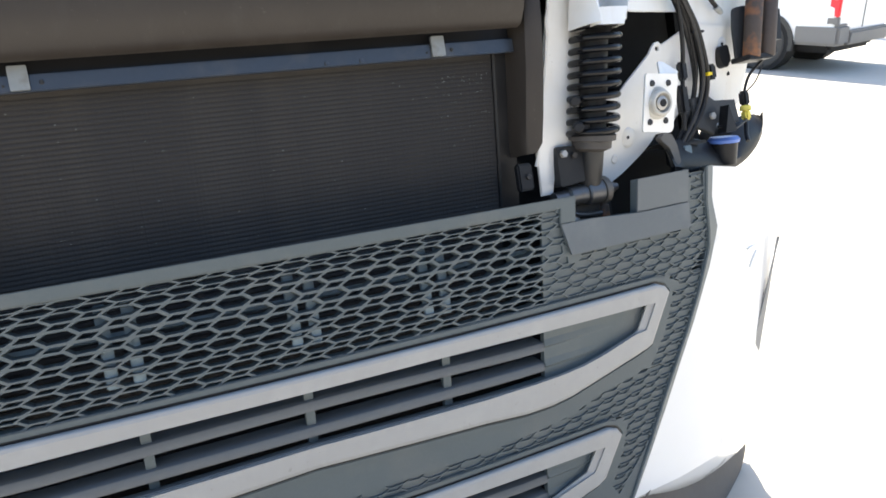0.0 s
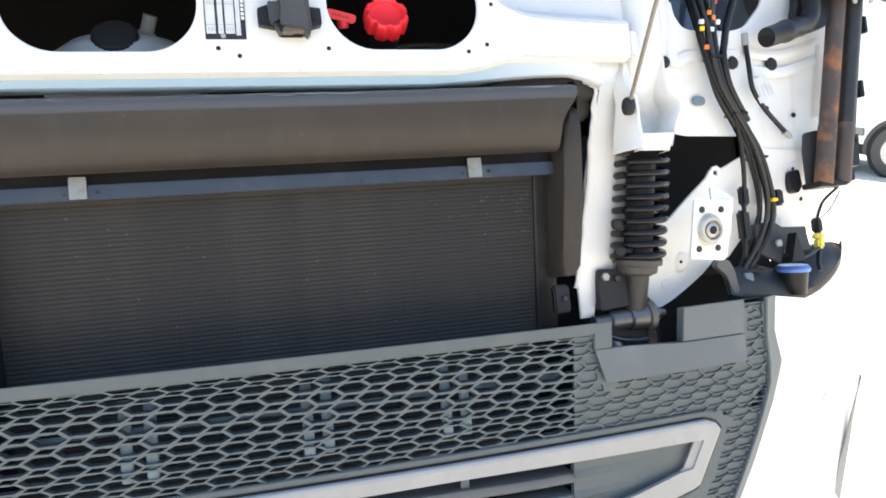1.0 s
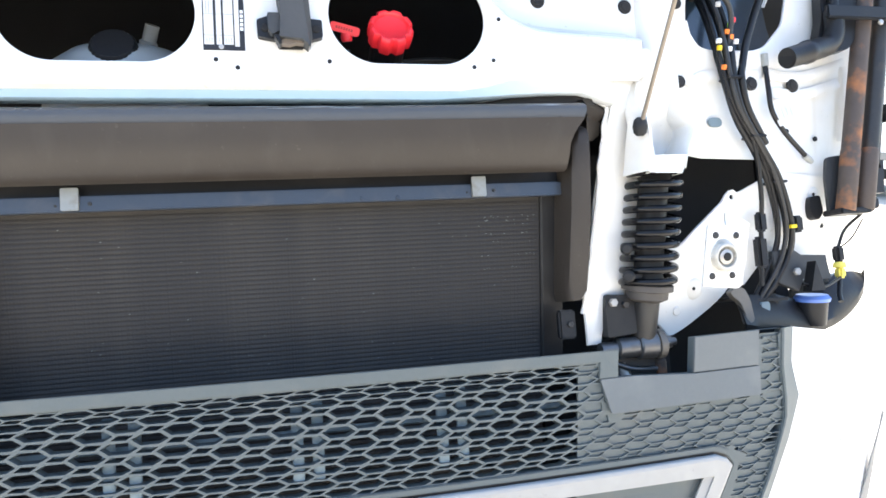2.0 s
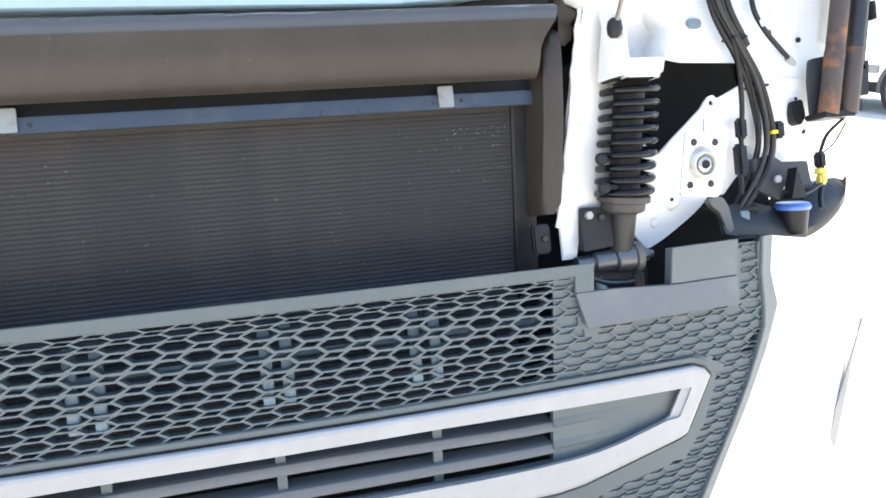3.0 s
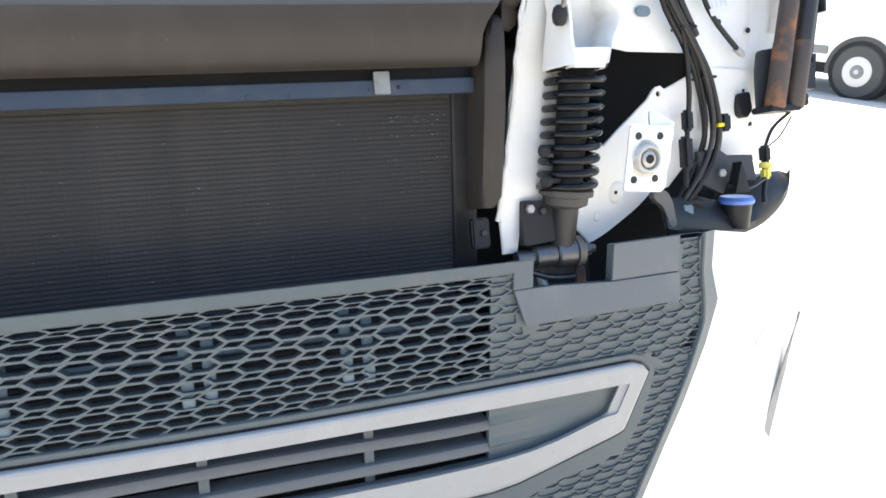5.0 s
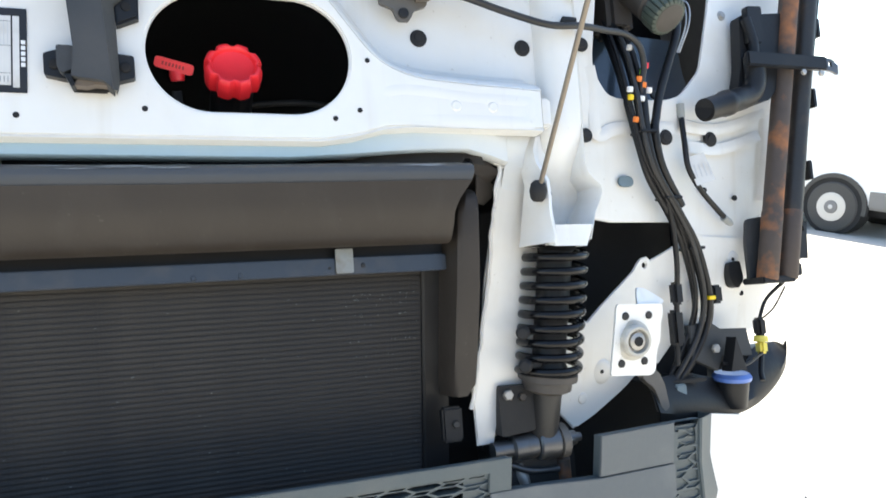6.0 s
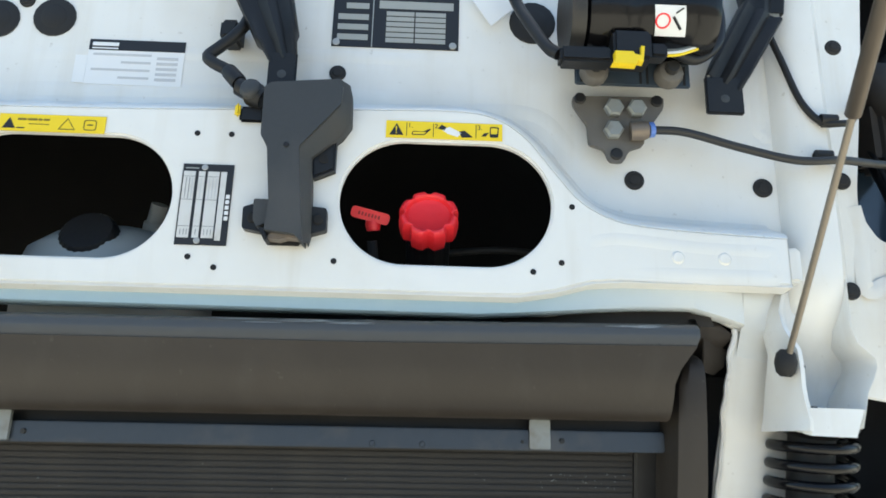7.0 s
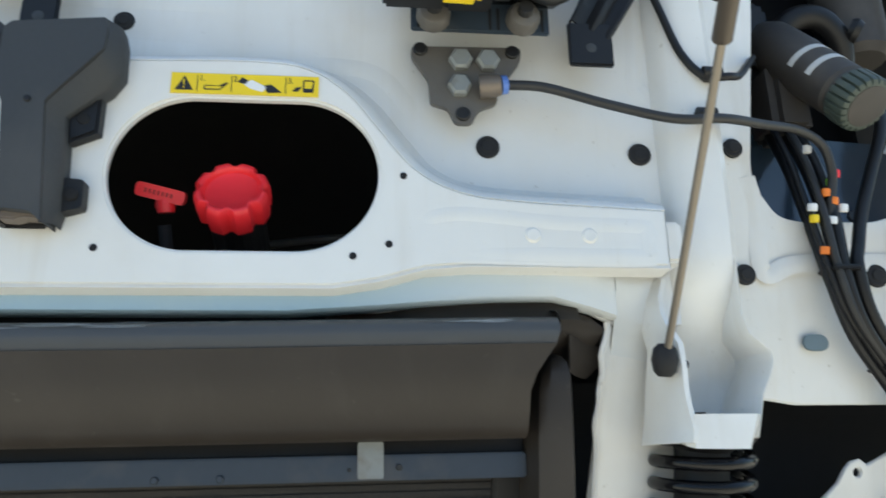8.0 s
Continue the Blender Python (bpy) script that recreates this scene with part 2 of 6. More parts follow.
def plate(outer, holes=(), y0=0.0, y1=0.004, shape=None, bm=None, bevel=0.0, draft=0.0):
    """A sheet in x and z with holes, from depth y0 to y1, the holes narrower by draft at the back; shape(x, z) adds a depth."""
    bm = bm or bmesh.new()
    loops, edges = [], []
    for pts in (outer, *holes):
        vs = [bm.verts.new((x, y0, z)) for x, z in pts]
        edges += [bm.edges.new((vs[i], vs[(i + 1) % len(vs)])) for i in range(len(vs))]
        loops.append(vs)
    out = bmesh.ops.triangle_fill(bm, use_beauty=True, use_dissolve=False, edges=edges)
    faces = [g for g in out["geom"] if isinstance(g, bmesh.types.BMFace)]
    back = {v: bm.verts.new((v.co.x, y1, v.co.z)) for v in loops[0]}
    for vs in loops[1:]:
        ring = [(v.co.x, v.co.z) for v in vs]
        if draft:
            girth = sum((Vector(ring[i]) - Vector(ring[i - 1])).length for i in range(len(ring)))
            ring = grown(ring, -min(draft, 0.7 * area(ring) / girth))
        back.update({v: bm.verts.new((x, y1, z)) for v, (x, z) in zip(vs, ring)})
    for f in faces:
        bm.faces.new([back[v] for v in reversed(f.verts)])
    rims = []
    for vs in loops:
        for i in range(len(vs)):
            a, b = vs[i], vs[(i + 1) % len(vs)]
            bm.faces.new((a, b, back[b], back[a]))
            rims.append((a, b))
    if shape:
        for v in list(back) + list(back.values()):
            v.co.y += shape(v.co.x, v.co.z)
    if bevel:
        bmesh.ops.recalc_face_normals(bm, faces=bm.faces)
        front = [e for e in (bm.edges.get(r) for r in rims) if e]
        bmesh.ops.bevel(bm, geom=front, offset=bevel, segments=2, affect="EDGES", clamp_overlap=True)
    return bm


def rounded(pts, r, n=4):
    """The polygon with its corners rounded."""
    out = []
    for i in range(len(pts)):
        p, a, b = Vector(pts[i]), Vector(pts[i - 1]), Vector(pts[(i + 1) % len(pts)])
        d = min(r, (a - p).length * 0.45, (b - p).length * 0.45)
        p0, p1 = p + (a - p).normalized() * d, p + (b - p).normalized() * d
        for k in range(n + 1):
            t = k / n
            out.append(tuple(p0 * (1 - t) ** 2 + p * 2 * t * (1 - t) + p1 * t * t))
    return out


def smooth_line(pts, n=6):
    pts = [Vector(p) for p in pts]
    ext = [pts[0] * 2 - pts[1]] + pts + [pts[-1] * 2 - pts[-2]]
    out = []
    for i in range(1, len(ext) - 2):
        p0, p1, p2, p3 = ext[i - 1:i + 3]
        for k in range(n):
            t = k / n
            out.append(0.5 * (2 * p1 + (p2 - p0) * t + (2 * p0 - 5 * p1 + 4 * p2 - p3) * t * t + (3 * p1 - p0 - 3 * p2 + p3) * t ** 3))
    return out + [pts[-1]]


def sweep(path, section, bm=None, closed_section=True, up=Vector((0, 0, 1)), caps=True, fixed=False):
    """A section (pairs across and up) drawn along a path."""
    bm = bm or bmesh.new()
    path = [Vector(p) for p in path]
    rings, nrm = [], None
    for i, p in enumerate(path):
        t = (path[min(i + 1, len(path) - 1)] - path[max(i - 1, 0)]).normalized()
        if nrm is None or fixed:
            ref = up if abs(t.dot(up)) < 0.95 else Vector((1, 0, 0))
            nrm = (ref - t * ref.dot(t)).normalized()
        else:
            nrm = (nrm - t * nrm.dot(t)).normalized()
        side = t.cross(nrm)
        rings.append([bm.verts.new(p + side * a + nrm * b) for a, b in section])
    n = len(section)
    for r0, r1 in zip(rings, rings[1:]):
        for k in range(n if closed_section else n - 1):
            bm.faces.new((r0[k], r0[(k + 1) % n], r1[(k + 1) % n], r1[k]))
    if caps and closed_section:
        bm.faces.new(rings[0][::-1])
        bm.faces.new(rings[-1])
    return bm


def circle(r, n=10):
    return [(r * math.cos(2 * math.pi * k / n), r * math.sin(2 * math.pi * k / n)) for k in range(n)]


def tube(pts, r, n=10, steps=6, bm=None):
    return sweep(smooth_line(pts, steps) if steps else pts, circle(r, n), bm)


def lathe(a, b, profile, n=20, bm=None):
    """Rings of (share of the way from a to b, radius)."""
    bm = bm or bmesh.new()
    a, b = Vector(a), Vector(b)
    t = (b - a).normalized()
    ref = Vector((0, 0, 1)) if abs(t.z) < 0.9 else Vector((1, 0, 0))
    u = t.cross(ref).normalized()
    w = t.cross(u)
    rings = []
    for s, r in profile:
        c = a + (b - a) * s
        rings.append([bm.verts.new(c + u * (r * math.cos(2 * math.pi * k / n)) + w * (r * math.sin(2 * math.pi * k / n))) for k in range(n)])
    for r0, r1 in zip(rings, rings[1:]):
        for k in range(n):
            bm.faces.new((r0[k], r0[(k + 1) % n], r1[(k + 1) % n], r1[k]))
    bm.faces.new(rings[0][::-1])
    bm.faces.new(rings[-1])
    return bm


def bolt(x, y, z, r=0.008, d=0.006, n=6, axis=(0, -1, 0), bm=None):
    a = Vector((x, y, z))
    return lathe(a, a + Vector(axis) * d, [(0, r), (0.7, r), (1, r * 0.8)], n, bm)


def sheet(grid, bm=None, thick=0.0):
    """A skin over rows of points."""
    bm = bm or bmesh.new()
    rows = [[bm.verts.new(p) for p in row] for row in grid]
    for r0, r1 in zip(rows, rows[1:]):
        for k in range(len(r0) - 1):
            bm.faces.new((r0[k], r0[k + 1], r1[k + 1], r1[k]))
    if thick:
        bmesh.ops.recalc_face_normals(bm, faces=bm.faces)
        bmesh.ops.solidify(bm, geom=list(bm.faces), thickness=thick)
    return bm


# ---- ground and distance ----
tagged(part("ground", sheet([[(x, y, 0) for x in (-300, -20, 0, 20, 300)] for y in (-300, -20, 0, 20, 300)]), STONE, None),
                "pale sunlit concrete yard under the truck and van", "ground", kind="structure")

# unseen wall added opposite the truck to darken what its dark parts reflect
WALL_FAR = material("added_wall_grey", (0.20, 0.19, 0.18), 0.9, 0, 0.12, 8, 0.1, 0, (0.14, 0.13, 0.12), 0.5, 0.6)
tagged(part("yard_wall", box(-40, 40, -15.3, -15.0, -0.1, 6.5), WALL_FAR, None), "plain grey wall added out of view to darken reflections", "wall", kind="structure")

# ---- cab: white sheet metal ----
CX = -0.08  # the truck's middle


def wall_depth(x, z):
    """Depth of the lower and outer white panels, which curve back to the side."""
    return 0.064 + 0.22 * max(0.0, x - 0.56) + (0.22 if z < 1.86 else 0.03) * (1.86 - z)


cab = thing("truck_cab", "white-painted steel truck cab front with its bonnet panel removed", "truck cab")


def stadium(x0, x1, z0, z1, n=10):
    r = (z1 - z0) / 2
    cz = (z0 + z1) / 2
    rx = r * 1.0
    right = [(x1 - rx + rx * math.cos(a), cz + r * math.sin(a)) for a in [math.pi * (k / n - 0.5) for k in range(n + 1)]]
    left = [(x0 + rx + rx * math.cos(a), cz + r * math.sin(a)) for a in [math.pi * (k / n + 0.5) for k in range(n + 1)]]
    return right + left


BEAM_TOP = [(-1.1, 2.112), (-0.6, 2.112), (-0.3, 2.116), (0.0, 2.126), (0.15, 2.130), (0.215, 2.122), (0.262, 2.092), (0.30, 2.045), (0.34, 1.998), (0.39, 1.972), (0.46, 1.962), (0.628, 1.954)]
BEAM_LOW = [(0.628, 1.886), (0.40, 1.886), (0.35, 1.882), (0.30, 1.868), (0.25, 1.860), (-1.1, 1.856)]
HOLE_R = stadium(0.002, 0.298, 1.899, 2.080, 36)
HOLE_L = stadium(-0.545, -0.228, 1.895, 2.073, 36)
BEAM_TOP = [(p.x, p.y) for p in smooth_line([(x, z, 0) for x, z in BEAM_TOP], 4)]
part("cross_beam", plate(BEAM_TOP + BEAM_LOW, [HOLE_R, HOLE_L], 0, 0.010, bevel=0.003), PAINT, cab, smooth=True)


def flare(line, out, depth):
    """The pressed slope that runs back from an edge."""
    grid = []
    for i, (x, z) in enumerate(line):
        a, b = Vector(line[max(i - 1, 0)]), Vector(line[min(i + 1, len(line) - 1)])
        t = (b - a).normalized()
        nx, nz = -t.y, t.x
        grid.append([(x + nx * out * s, 0.0016 + depth * s * s * (3 - 2 * s), z + nz * out * s) for s in (0, 0.12, 0.25, 0.4, 0.55, 0.7, 0.85, 1.0)])
    return grid


part("beam_slope", sheet(flare(BEAM_TOP, 0.040, 0.0615), thick=0.002), PAINT, cab, smooth=True)
part("beam_end", sheet([[(0.628, 0.002, 1.954), (0.634, 0.03, 1.956), (0.634, 0.064, 1.956)], [(0.628, 0.002, 1.886), (0.634, 0.03, 1.884), (0.634, 0.064, 1.884)]]), PAINT, cab)
part("beam_underside", sheet(flare(BEAM_LOW, 0.0025, 0.030), thick=0.002), PAINT, cab, smooth=True)
# the sill between the beam and the radiator opening
rows = []
for x in (-1.1, -0.6, -0.2, 0.0, 0.2, 0.30, 0.36, 0.43, 0.50, 0.54, 0.574, 0.575, 0.60, 0.625, 0.645):
    foot = 1.837 + (0.008 * min(1.0, max(0.0, (x - 0.2) / 0.12)) + 0.009 * min(1.0, max(0.0, (x - 0.3) / 0.15)) - 0.019 * min(1.0, max(0.0, (x - 0.5) / 0.075)))
    back = 0.028 + 0.032 * min(1.0, max(0.0, (x - 0.52) / 0.11)) ** 1.5
    if x >= 0.575:
        end = wall_depth(x, 1.775) - 0.0015
        row = []
        for z in (1.892, 1.872, 1.858, 1.845, 1.833, 1.82, 1.805, 1.79, 1.775):
            t = max(0.0, min(1.0, (1.875 - z) / 0.10))
            y = back + (end - back) * t * t * (3 - 2 * t)
            row.append((x, min(y, 0.0608) if z > 1.83 else min(y, wall_depth(x, z) - 0.0015), z))
        rows.append(row)
        continue
    rows.append([(x, back, 1.892), (x, back, 1.872), (x, back, 1.858), (x, back + 0.001, foot + 0.003), (x, back + 0.006, foot), (x, max(0.066, back + 0.01), foot + 0.002)])
part("beam_sill", sheet(rows[:9]), SILL, cab, "white sill under the beam, tinted pale blue for skylight", True)
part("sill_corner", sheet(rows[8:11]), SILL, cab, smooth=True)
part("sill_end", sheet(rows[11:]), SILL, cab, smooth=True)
part("beam_tongue", box(0.626, 0.650, 0.010, 0.064, 1.894, 1.944, 0.004), PAINT, cab)
# wall behind the beam, cut out for the radiator
OPEN_EDGE = [(0.30, 1.845), (0.36, 1.849), (0.50, 1.853), (0.545, 1.846), (0.574, 1.832)]
WALL = [(-1.1, 2.75), (-1.1, 1.841), (-0.2, 1.842), (0.2, 1.844)] + OPEN_EDGE + [(0.66, 1.832), (0.66, 2.75)]
part("upper_wall", plate(WALL, [rounded([(-0.60, 1.875), (0.345, 1.875), (0.345, 1.985), (0.30, 2.10), (0.22, 2.138), (-0.60, 2.12)], 0.02)], 0.062, 0.068), PAINT, cab, smooth=True)

# outer panel with the large opening, and the lower panel with its arch
OPENING = rounded([(0.806, 2.066), (0.806, 2.036), (0.838, 1.994), (0.868, 1.989), (1.003, 2.000), (1.045, 2.014), (1.110, 2.076), (1.148, 2.20), (1.20, 2.40), (1.15, 2.62), (0.88, 2.62), (0.842, 2.30)], 0.016)
OUTER = [(0.70, 2.75), (0.70, 1.80), (0.78, 1.752), (0.84, 1.745), (1.03, 1.748), (1.08, 1.72), (1.2, 1.70), (1.385, 1.70), (1.40, 1.76), (1.44, 1.97), (1.50, 2.25), (1.58, 2.75)]
part("outer_panel", plate(OUTER, [OPENING], 0, 0.006, wall_depth, bevel=0.002), PAINT, cab, smooth=True)
LOWER = [(0.572, 1.842), (0.60, 1.883), (0.72, 1.883), (0.735, 1.58), (0.782, 1.553), (0.818, 1.584), (0.863, 1.619), (0.90, 1.648), (0.912, 1.665), (0.922, 1.674), (0.937, 1.677), (0.949, 1.670), (0.967, 1.677), (1.035, 1.706), (1.05, 1.745), (1.10, 1.72), (1.36, 1.71),
         (1.336, 1.608), (1.306, 1.511), (1.22, 1.495), (1.12, 1.535), (1.03, 1.50), (0.985, 1.455), (0.936, 1.452), (0.919, 1.438), (0.877, 1.406), (0.836, 1.384), (0.795, 1.362), (0.755, 1.348), (0.70, 1.40),
         (0.60, 1.40), (0.572, 1.374), (0.568, 1.346), (0.535, 1.346), (0.532, 1.372), (0.523, 1.45), (0.540, 1.56), (0.544, 1.64), (0.556, 1.73)]
part("lower_panel", plate(LOWER, [[(0.932 + 0.006 * math.cos(a), 1.660 + 0.006 * math.sin(a)) for a in [2 * math.pi * k / 10 for k in range(10)]]], -0.004, 0.002, wall_depth, bevel=0.002), PAINT, cab, smooth=True)


# shallow pressings in the lower panel
for x, z, r in ((0.822, 1.453, 0.026), (0.775, 1.405, 0.012), (1.203, 1.668, 0.020)):
    y = wall_depth(x, z)
    part("pressed_boss", lathe((x, y - 0.003, z), (x, y - 0.0078, z - 0.001), [(0, r), (0.5, r * 0.93), (1, r * 0.70)], 24), PAINT, cab, smooth=True)


# the pillar with the pocket at its foot
PILLAR = [(0.650, 0.066), (0.656, 0.050), (0.670, 0.034), (0.692, 0.027), (0.718, 0.028), (0.730, 0.040), (0.738, 0.122)]
# height, how far the pocket's back lies in, and the edge of its outer cheek
RECESS = ((2.75, 0.0, 0.728), (2.4, 0.0, 0.728), (2.2, 0.0, 0.728), (2.05, 0.0, 0.728), (1.95, 0.0, 0.728), (1.91, 0.02, 0.727), (1.885, 0.08, 0.726), (1.86, 0.22, 0.724), (1.838, 0.42, 0.722), (1.815, 0.64, 0.726), (1.795, 0.80, 0.742), (1.77, 0.92, 0.742), (1.74, 1.0, 0.728), (1.70, 1.0, 0.718))
rows = []
for z, k, edge in RECESS:
    wide = (edge + 0.010 - 0.650) / 0.088
    rows.append([(0.650 + (x - 0.650) * wide - (0.014 * k if i < 2 else 0.0), y + max(0.0, 0.115 - y) * k, z) for i, (x, y) in enumerate(PILLAR)])
part("pillar", sheet(rows, thick=0.003), PAINT, cab, smooth=True)
part("pocket_left", sheet([[(xl, yl, z), (xl + (xe - xl) * 0.2, yl - (yl - ye) * 0.5, z), (xe - (xe - xl) * 0.35, ye + (yl - ye) * 0.14, z), (xe - 0.002, ye, z), (xe + 0.001, ye + 0.001, z), (xe + 0.003, ye + 0.006, z), (xe + 0.004, 0.112, z)]
                           for z, xl, xe, yl, ye in ((1.885, 0.628, 0.640, 0.066, 0.056), (1.86, 0.618, 0.630, 0.066, 0.050), (1.835, 0.614, 0.626, 0.068, 0.034), (1.82, 0.616, 0.628, 0.07, 0.024), (1.801, 0.621, 0.636, 0.072, 0.019), (1.776, 0.619, 0.637, 0.078, 0.018), (1.75, 0.617, 0.636, 0.084, 0.017), (1.733, 0.616, 0.637, 0.088, 0.016), (1.72, 0.615, 0.639, 0.09, 0.015), (1.706, 0.612, 0.640, 0.09, 0.0135), (1.694, 0.609, 0.638, 0.09, 0.0135))], thick=0.003), PAINT, cab, smooth=True)
part("pocket_right", sheet([[(xr - 0.006, 0.122, z), (xr - 0.003, 0.06, z), (xr - 0.001, ye + 0.004, z), (xr + 0.001, ye, z), (xr + 0.005, ye + 0.006, z), (xr + 0.012, 0.125, z)]
                            for z, xr, ye in ((1.93, 0.720, 0.037), (1.90, 0.720, 0.031), (1.86, 0.718, 0.028), (1.838, 0.716, 0.027), (1.815, 0.722, 0.026), (1.803, 0.735, 0.026), (1.795, 0.744, 0.026), (1.783, 0.746, 0.026), (1.765, 0.739, 0.026), (1.748, 0.729, 0.026), (1.733, 0.725, 0.026), (1.70, 0.716, 0.026))], thick=0.003), PAINT, cab, smooth=True)
part("pocket_lip", sheet([[(0.632, 0.0240, z + 0.004 * e), (0.640 - 0.002 * e, 0.0120, z + 0.001 * e), (0.68, 0.010, z), (0.712 - 0.012 * e, 0.013, z), (0.722 - 0.014 * e, 0.026, z + 0.001 * e), (0.727 - 0.014 * e, 0.09, z + 0.004 * e)] for z, e in ((1.724, 0.0), (1.722, 0.0), (1.706, 0.5), (1.690, 1.0), (1.687, 1.05))], thick=0.003), PAINT, cab, smooth=True)
part("pocket_floor", box(0.643, 0.714, 0.03, 0.11, 1.712, 1.716), PAINT, cab)
part("pocket_nut", bolt(0.672, 0.07, 1.716, 0.010, 0.014, 8, (0, 0, 1)), BLACK, cab)
# plain closing walls of the cab
part("side_wall", box(-1.56, -1.098, 0.07, 0.09, 1.2, 2.75), PAINT, cab)


def upright(bm):
    """Turns upright building coordinates into those of the leaning cab."""
    bm.transform(CAB.inverted())
    return bm


LEFT, RIGHT = -1.56, 1.40
part("cab_side", upright(box(LEFT, LEFT + 0.04, 0.42, 2.25, 0.75, 2.98, 0.01)), PAINT, cab)
part("cab_side", upright(box(RIGHT - 0.04, RIGHT, 0.52, 2.25, 1.25, 2.98, 0.01)), PAINT, cab)
part("cab_back", upright(box(LEFT + 0.04, RIGHT - 0.04, 2.20, 2.25, 0.75, 2.98)), PAINT, cab)
part("cab_roof", upright(box(LEFT, RIGHT, 0.53, 2.26, 2.98, 3.03, 0.015)), PAINT, cab)
part("windscreen", upright(sheet([[(x, 0.53, 2.985) for x in (LEFT, RIGHT)], [(x, 0.31, 2.55) for x in (LEFT, RIGHT)]], thick=0.02)), LINER, cab, "dark windscreen")
part("under_panel", upright(box(LEFT + 0.42, 0.72, 0.05, 2.2, 0.36, 0.80)), DARK, cab)
part("under_panel", upright(box(0.72, RIGHT - 0.35, 0.75, 2.2, 0.40, 0.80)), DARK, cab)
part("left_skirt", upright(box(LEFT, -0.90, -0.02, 0.42, 0.36, 1.35, 0.02)), PAINT, cab)
part("left_side_sill", upright(box(LEFT, LEFT + 0.04, 0.42, 0.62, 0.36, 0.75)), PAINT, cab)
part("right_sill", upright(box(RIGHT - 0.12, RIGHT - 0.08, 0.60, 2.2, 0.80, 1.26)), PAINT, cab)
# plain sheets added to close the bay, its shade put into their colour
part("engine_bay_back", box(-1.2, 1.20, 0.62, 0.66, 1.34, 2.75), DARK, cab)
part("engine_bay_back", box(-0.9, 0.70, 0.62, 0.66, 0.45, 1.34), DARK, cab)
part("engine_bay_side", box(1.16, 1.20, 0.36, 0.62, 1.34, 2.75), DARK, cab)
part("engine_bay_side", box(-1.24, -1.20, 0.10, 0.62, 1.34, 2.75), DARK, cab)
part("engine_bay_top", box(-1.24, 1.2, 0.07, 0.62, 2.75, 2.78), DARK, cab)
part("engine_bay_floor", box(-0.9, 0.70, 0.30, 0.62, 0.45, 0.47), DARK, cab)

# added near-black baffles stand in for the shade behind the arch
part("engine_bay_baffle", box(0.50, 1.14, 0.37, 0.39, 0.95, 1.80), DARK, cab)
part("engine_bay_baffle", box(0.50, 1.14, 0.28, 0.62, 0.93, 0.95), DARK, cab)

bead = []
for k in range(43):
    z = 1.835 - 0.01 * k
    bead.append((0.552 + (0.12 * (z - 1.70) if z > 1.70 else -0.06 * (1.70 - z)) - 0.012 * min(1.0, max(0.0, (1.6 - z) / 0.15)) + 0.0045 * noise.noise(Vector((k * 0.37, 0.3, 0))), 0.062 + 0.22 * (1.835 - z), z))
part("sealant_bead", tube(bead, 0.0042, 6, 0), PAINT, cab, smooth=True)


def crease(points, r=0.0017):
    """A soft pressed swage in sheet metal."""
    line = smooth_line(points, 4)
    rows = []
    for i, p in enumerate(line):
        d = (line[min(i + 1, len(line) - 1)] - line[max(i - 1, 0)]).normalized()
        fade = min(1.0, 0.2 + 0.4 * min(i, len(line) - 1 - i))
        rows.append([(p.x - d.z * w, p.y + h * fade + 0.0009 * (1 - fade), p.z + d.x * w) for w, h in ((-0.013, 0.0010), (-0.006, -0.0001), (-0.002, -0.35 * r), (0.002, -0.35 * r), (0.006, -0.0001), (0.013, 0.0010))])
    part("pressed_line", sheet(rows), PAINT, cab, smooth=True)


crease([(0.640, 0.0612, 2.30), (0.636, 0.0612, 2.205), (0.631, 0.0612, 2.152), (0.634, 0.0612, 2.143), (0.641, 0.0612, 2.138), (0.645, 0.0612, 2.125)], 0.0032)
crease([(-0.53, 0.0612, 2.171), (-0.30, 0.0612, 2.176), (-0.10, 0.0612, 2.181), (0.07, 0.0612, 2.177)], 0.0014)
crease([(-0.49, 0.0612, 2.232), (-0.25, 0.0612, 2.240), (0.0, 0.0612, 2.247), (0.12, 0.0612, 2.243)], 0.0012)
crease([(0.12, 0.0612, 2.155), (0.24, 0.0612, 2.163), (0.30, 0.0612, 2.150), (0.34, 0.0612, 2.10)], 0.0012)
crease([(0.34, -0.0003, 1.935), (0.39, -0.0003, 1.945), (0.50, -0.0003, 1.936), (0.598, -0.0003, 1.933), (0.604, -0.0003, 1.925), (0.604, -0.0003, 1.905), (0.59, -0.0003, 1.898), (0.36, -0.0003, 1.900)], 0.0014)
def on_panel(points):
    return [(x, wall_depth(x, z) - 0.0009, z) for x, z in points]


crease(on_panel([(0.760, 1.362), (0.800, 1.379), (0.842, 1.402), (0.884, 1.427), (0.916, 1.452)]), 0.0040)
crease(on_panel([(1.038, 1.952), (1.10, 1.947), (1.176, 1.954), (1.258, 1.978), (1.325, 2.012)]), 0.0022)
crease(on_panel([(0.795, 2.045), (0.803, 1.997), (0.800, 1.925), (0.812, 1.910), (0.854, 1.927), (0.96, 1.937), (1.02, 1.942)]), 0.0016)
crease(on_panel([(1.06, 1.905), (1.152, 1.906), (1.253, 1.932), (1.30, 1.95)]), 0.0014)
crease(on_panel([(1.318, 1.99), (1.312, 1.898), (1.300, 1.80)]), 0.0016)
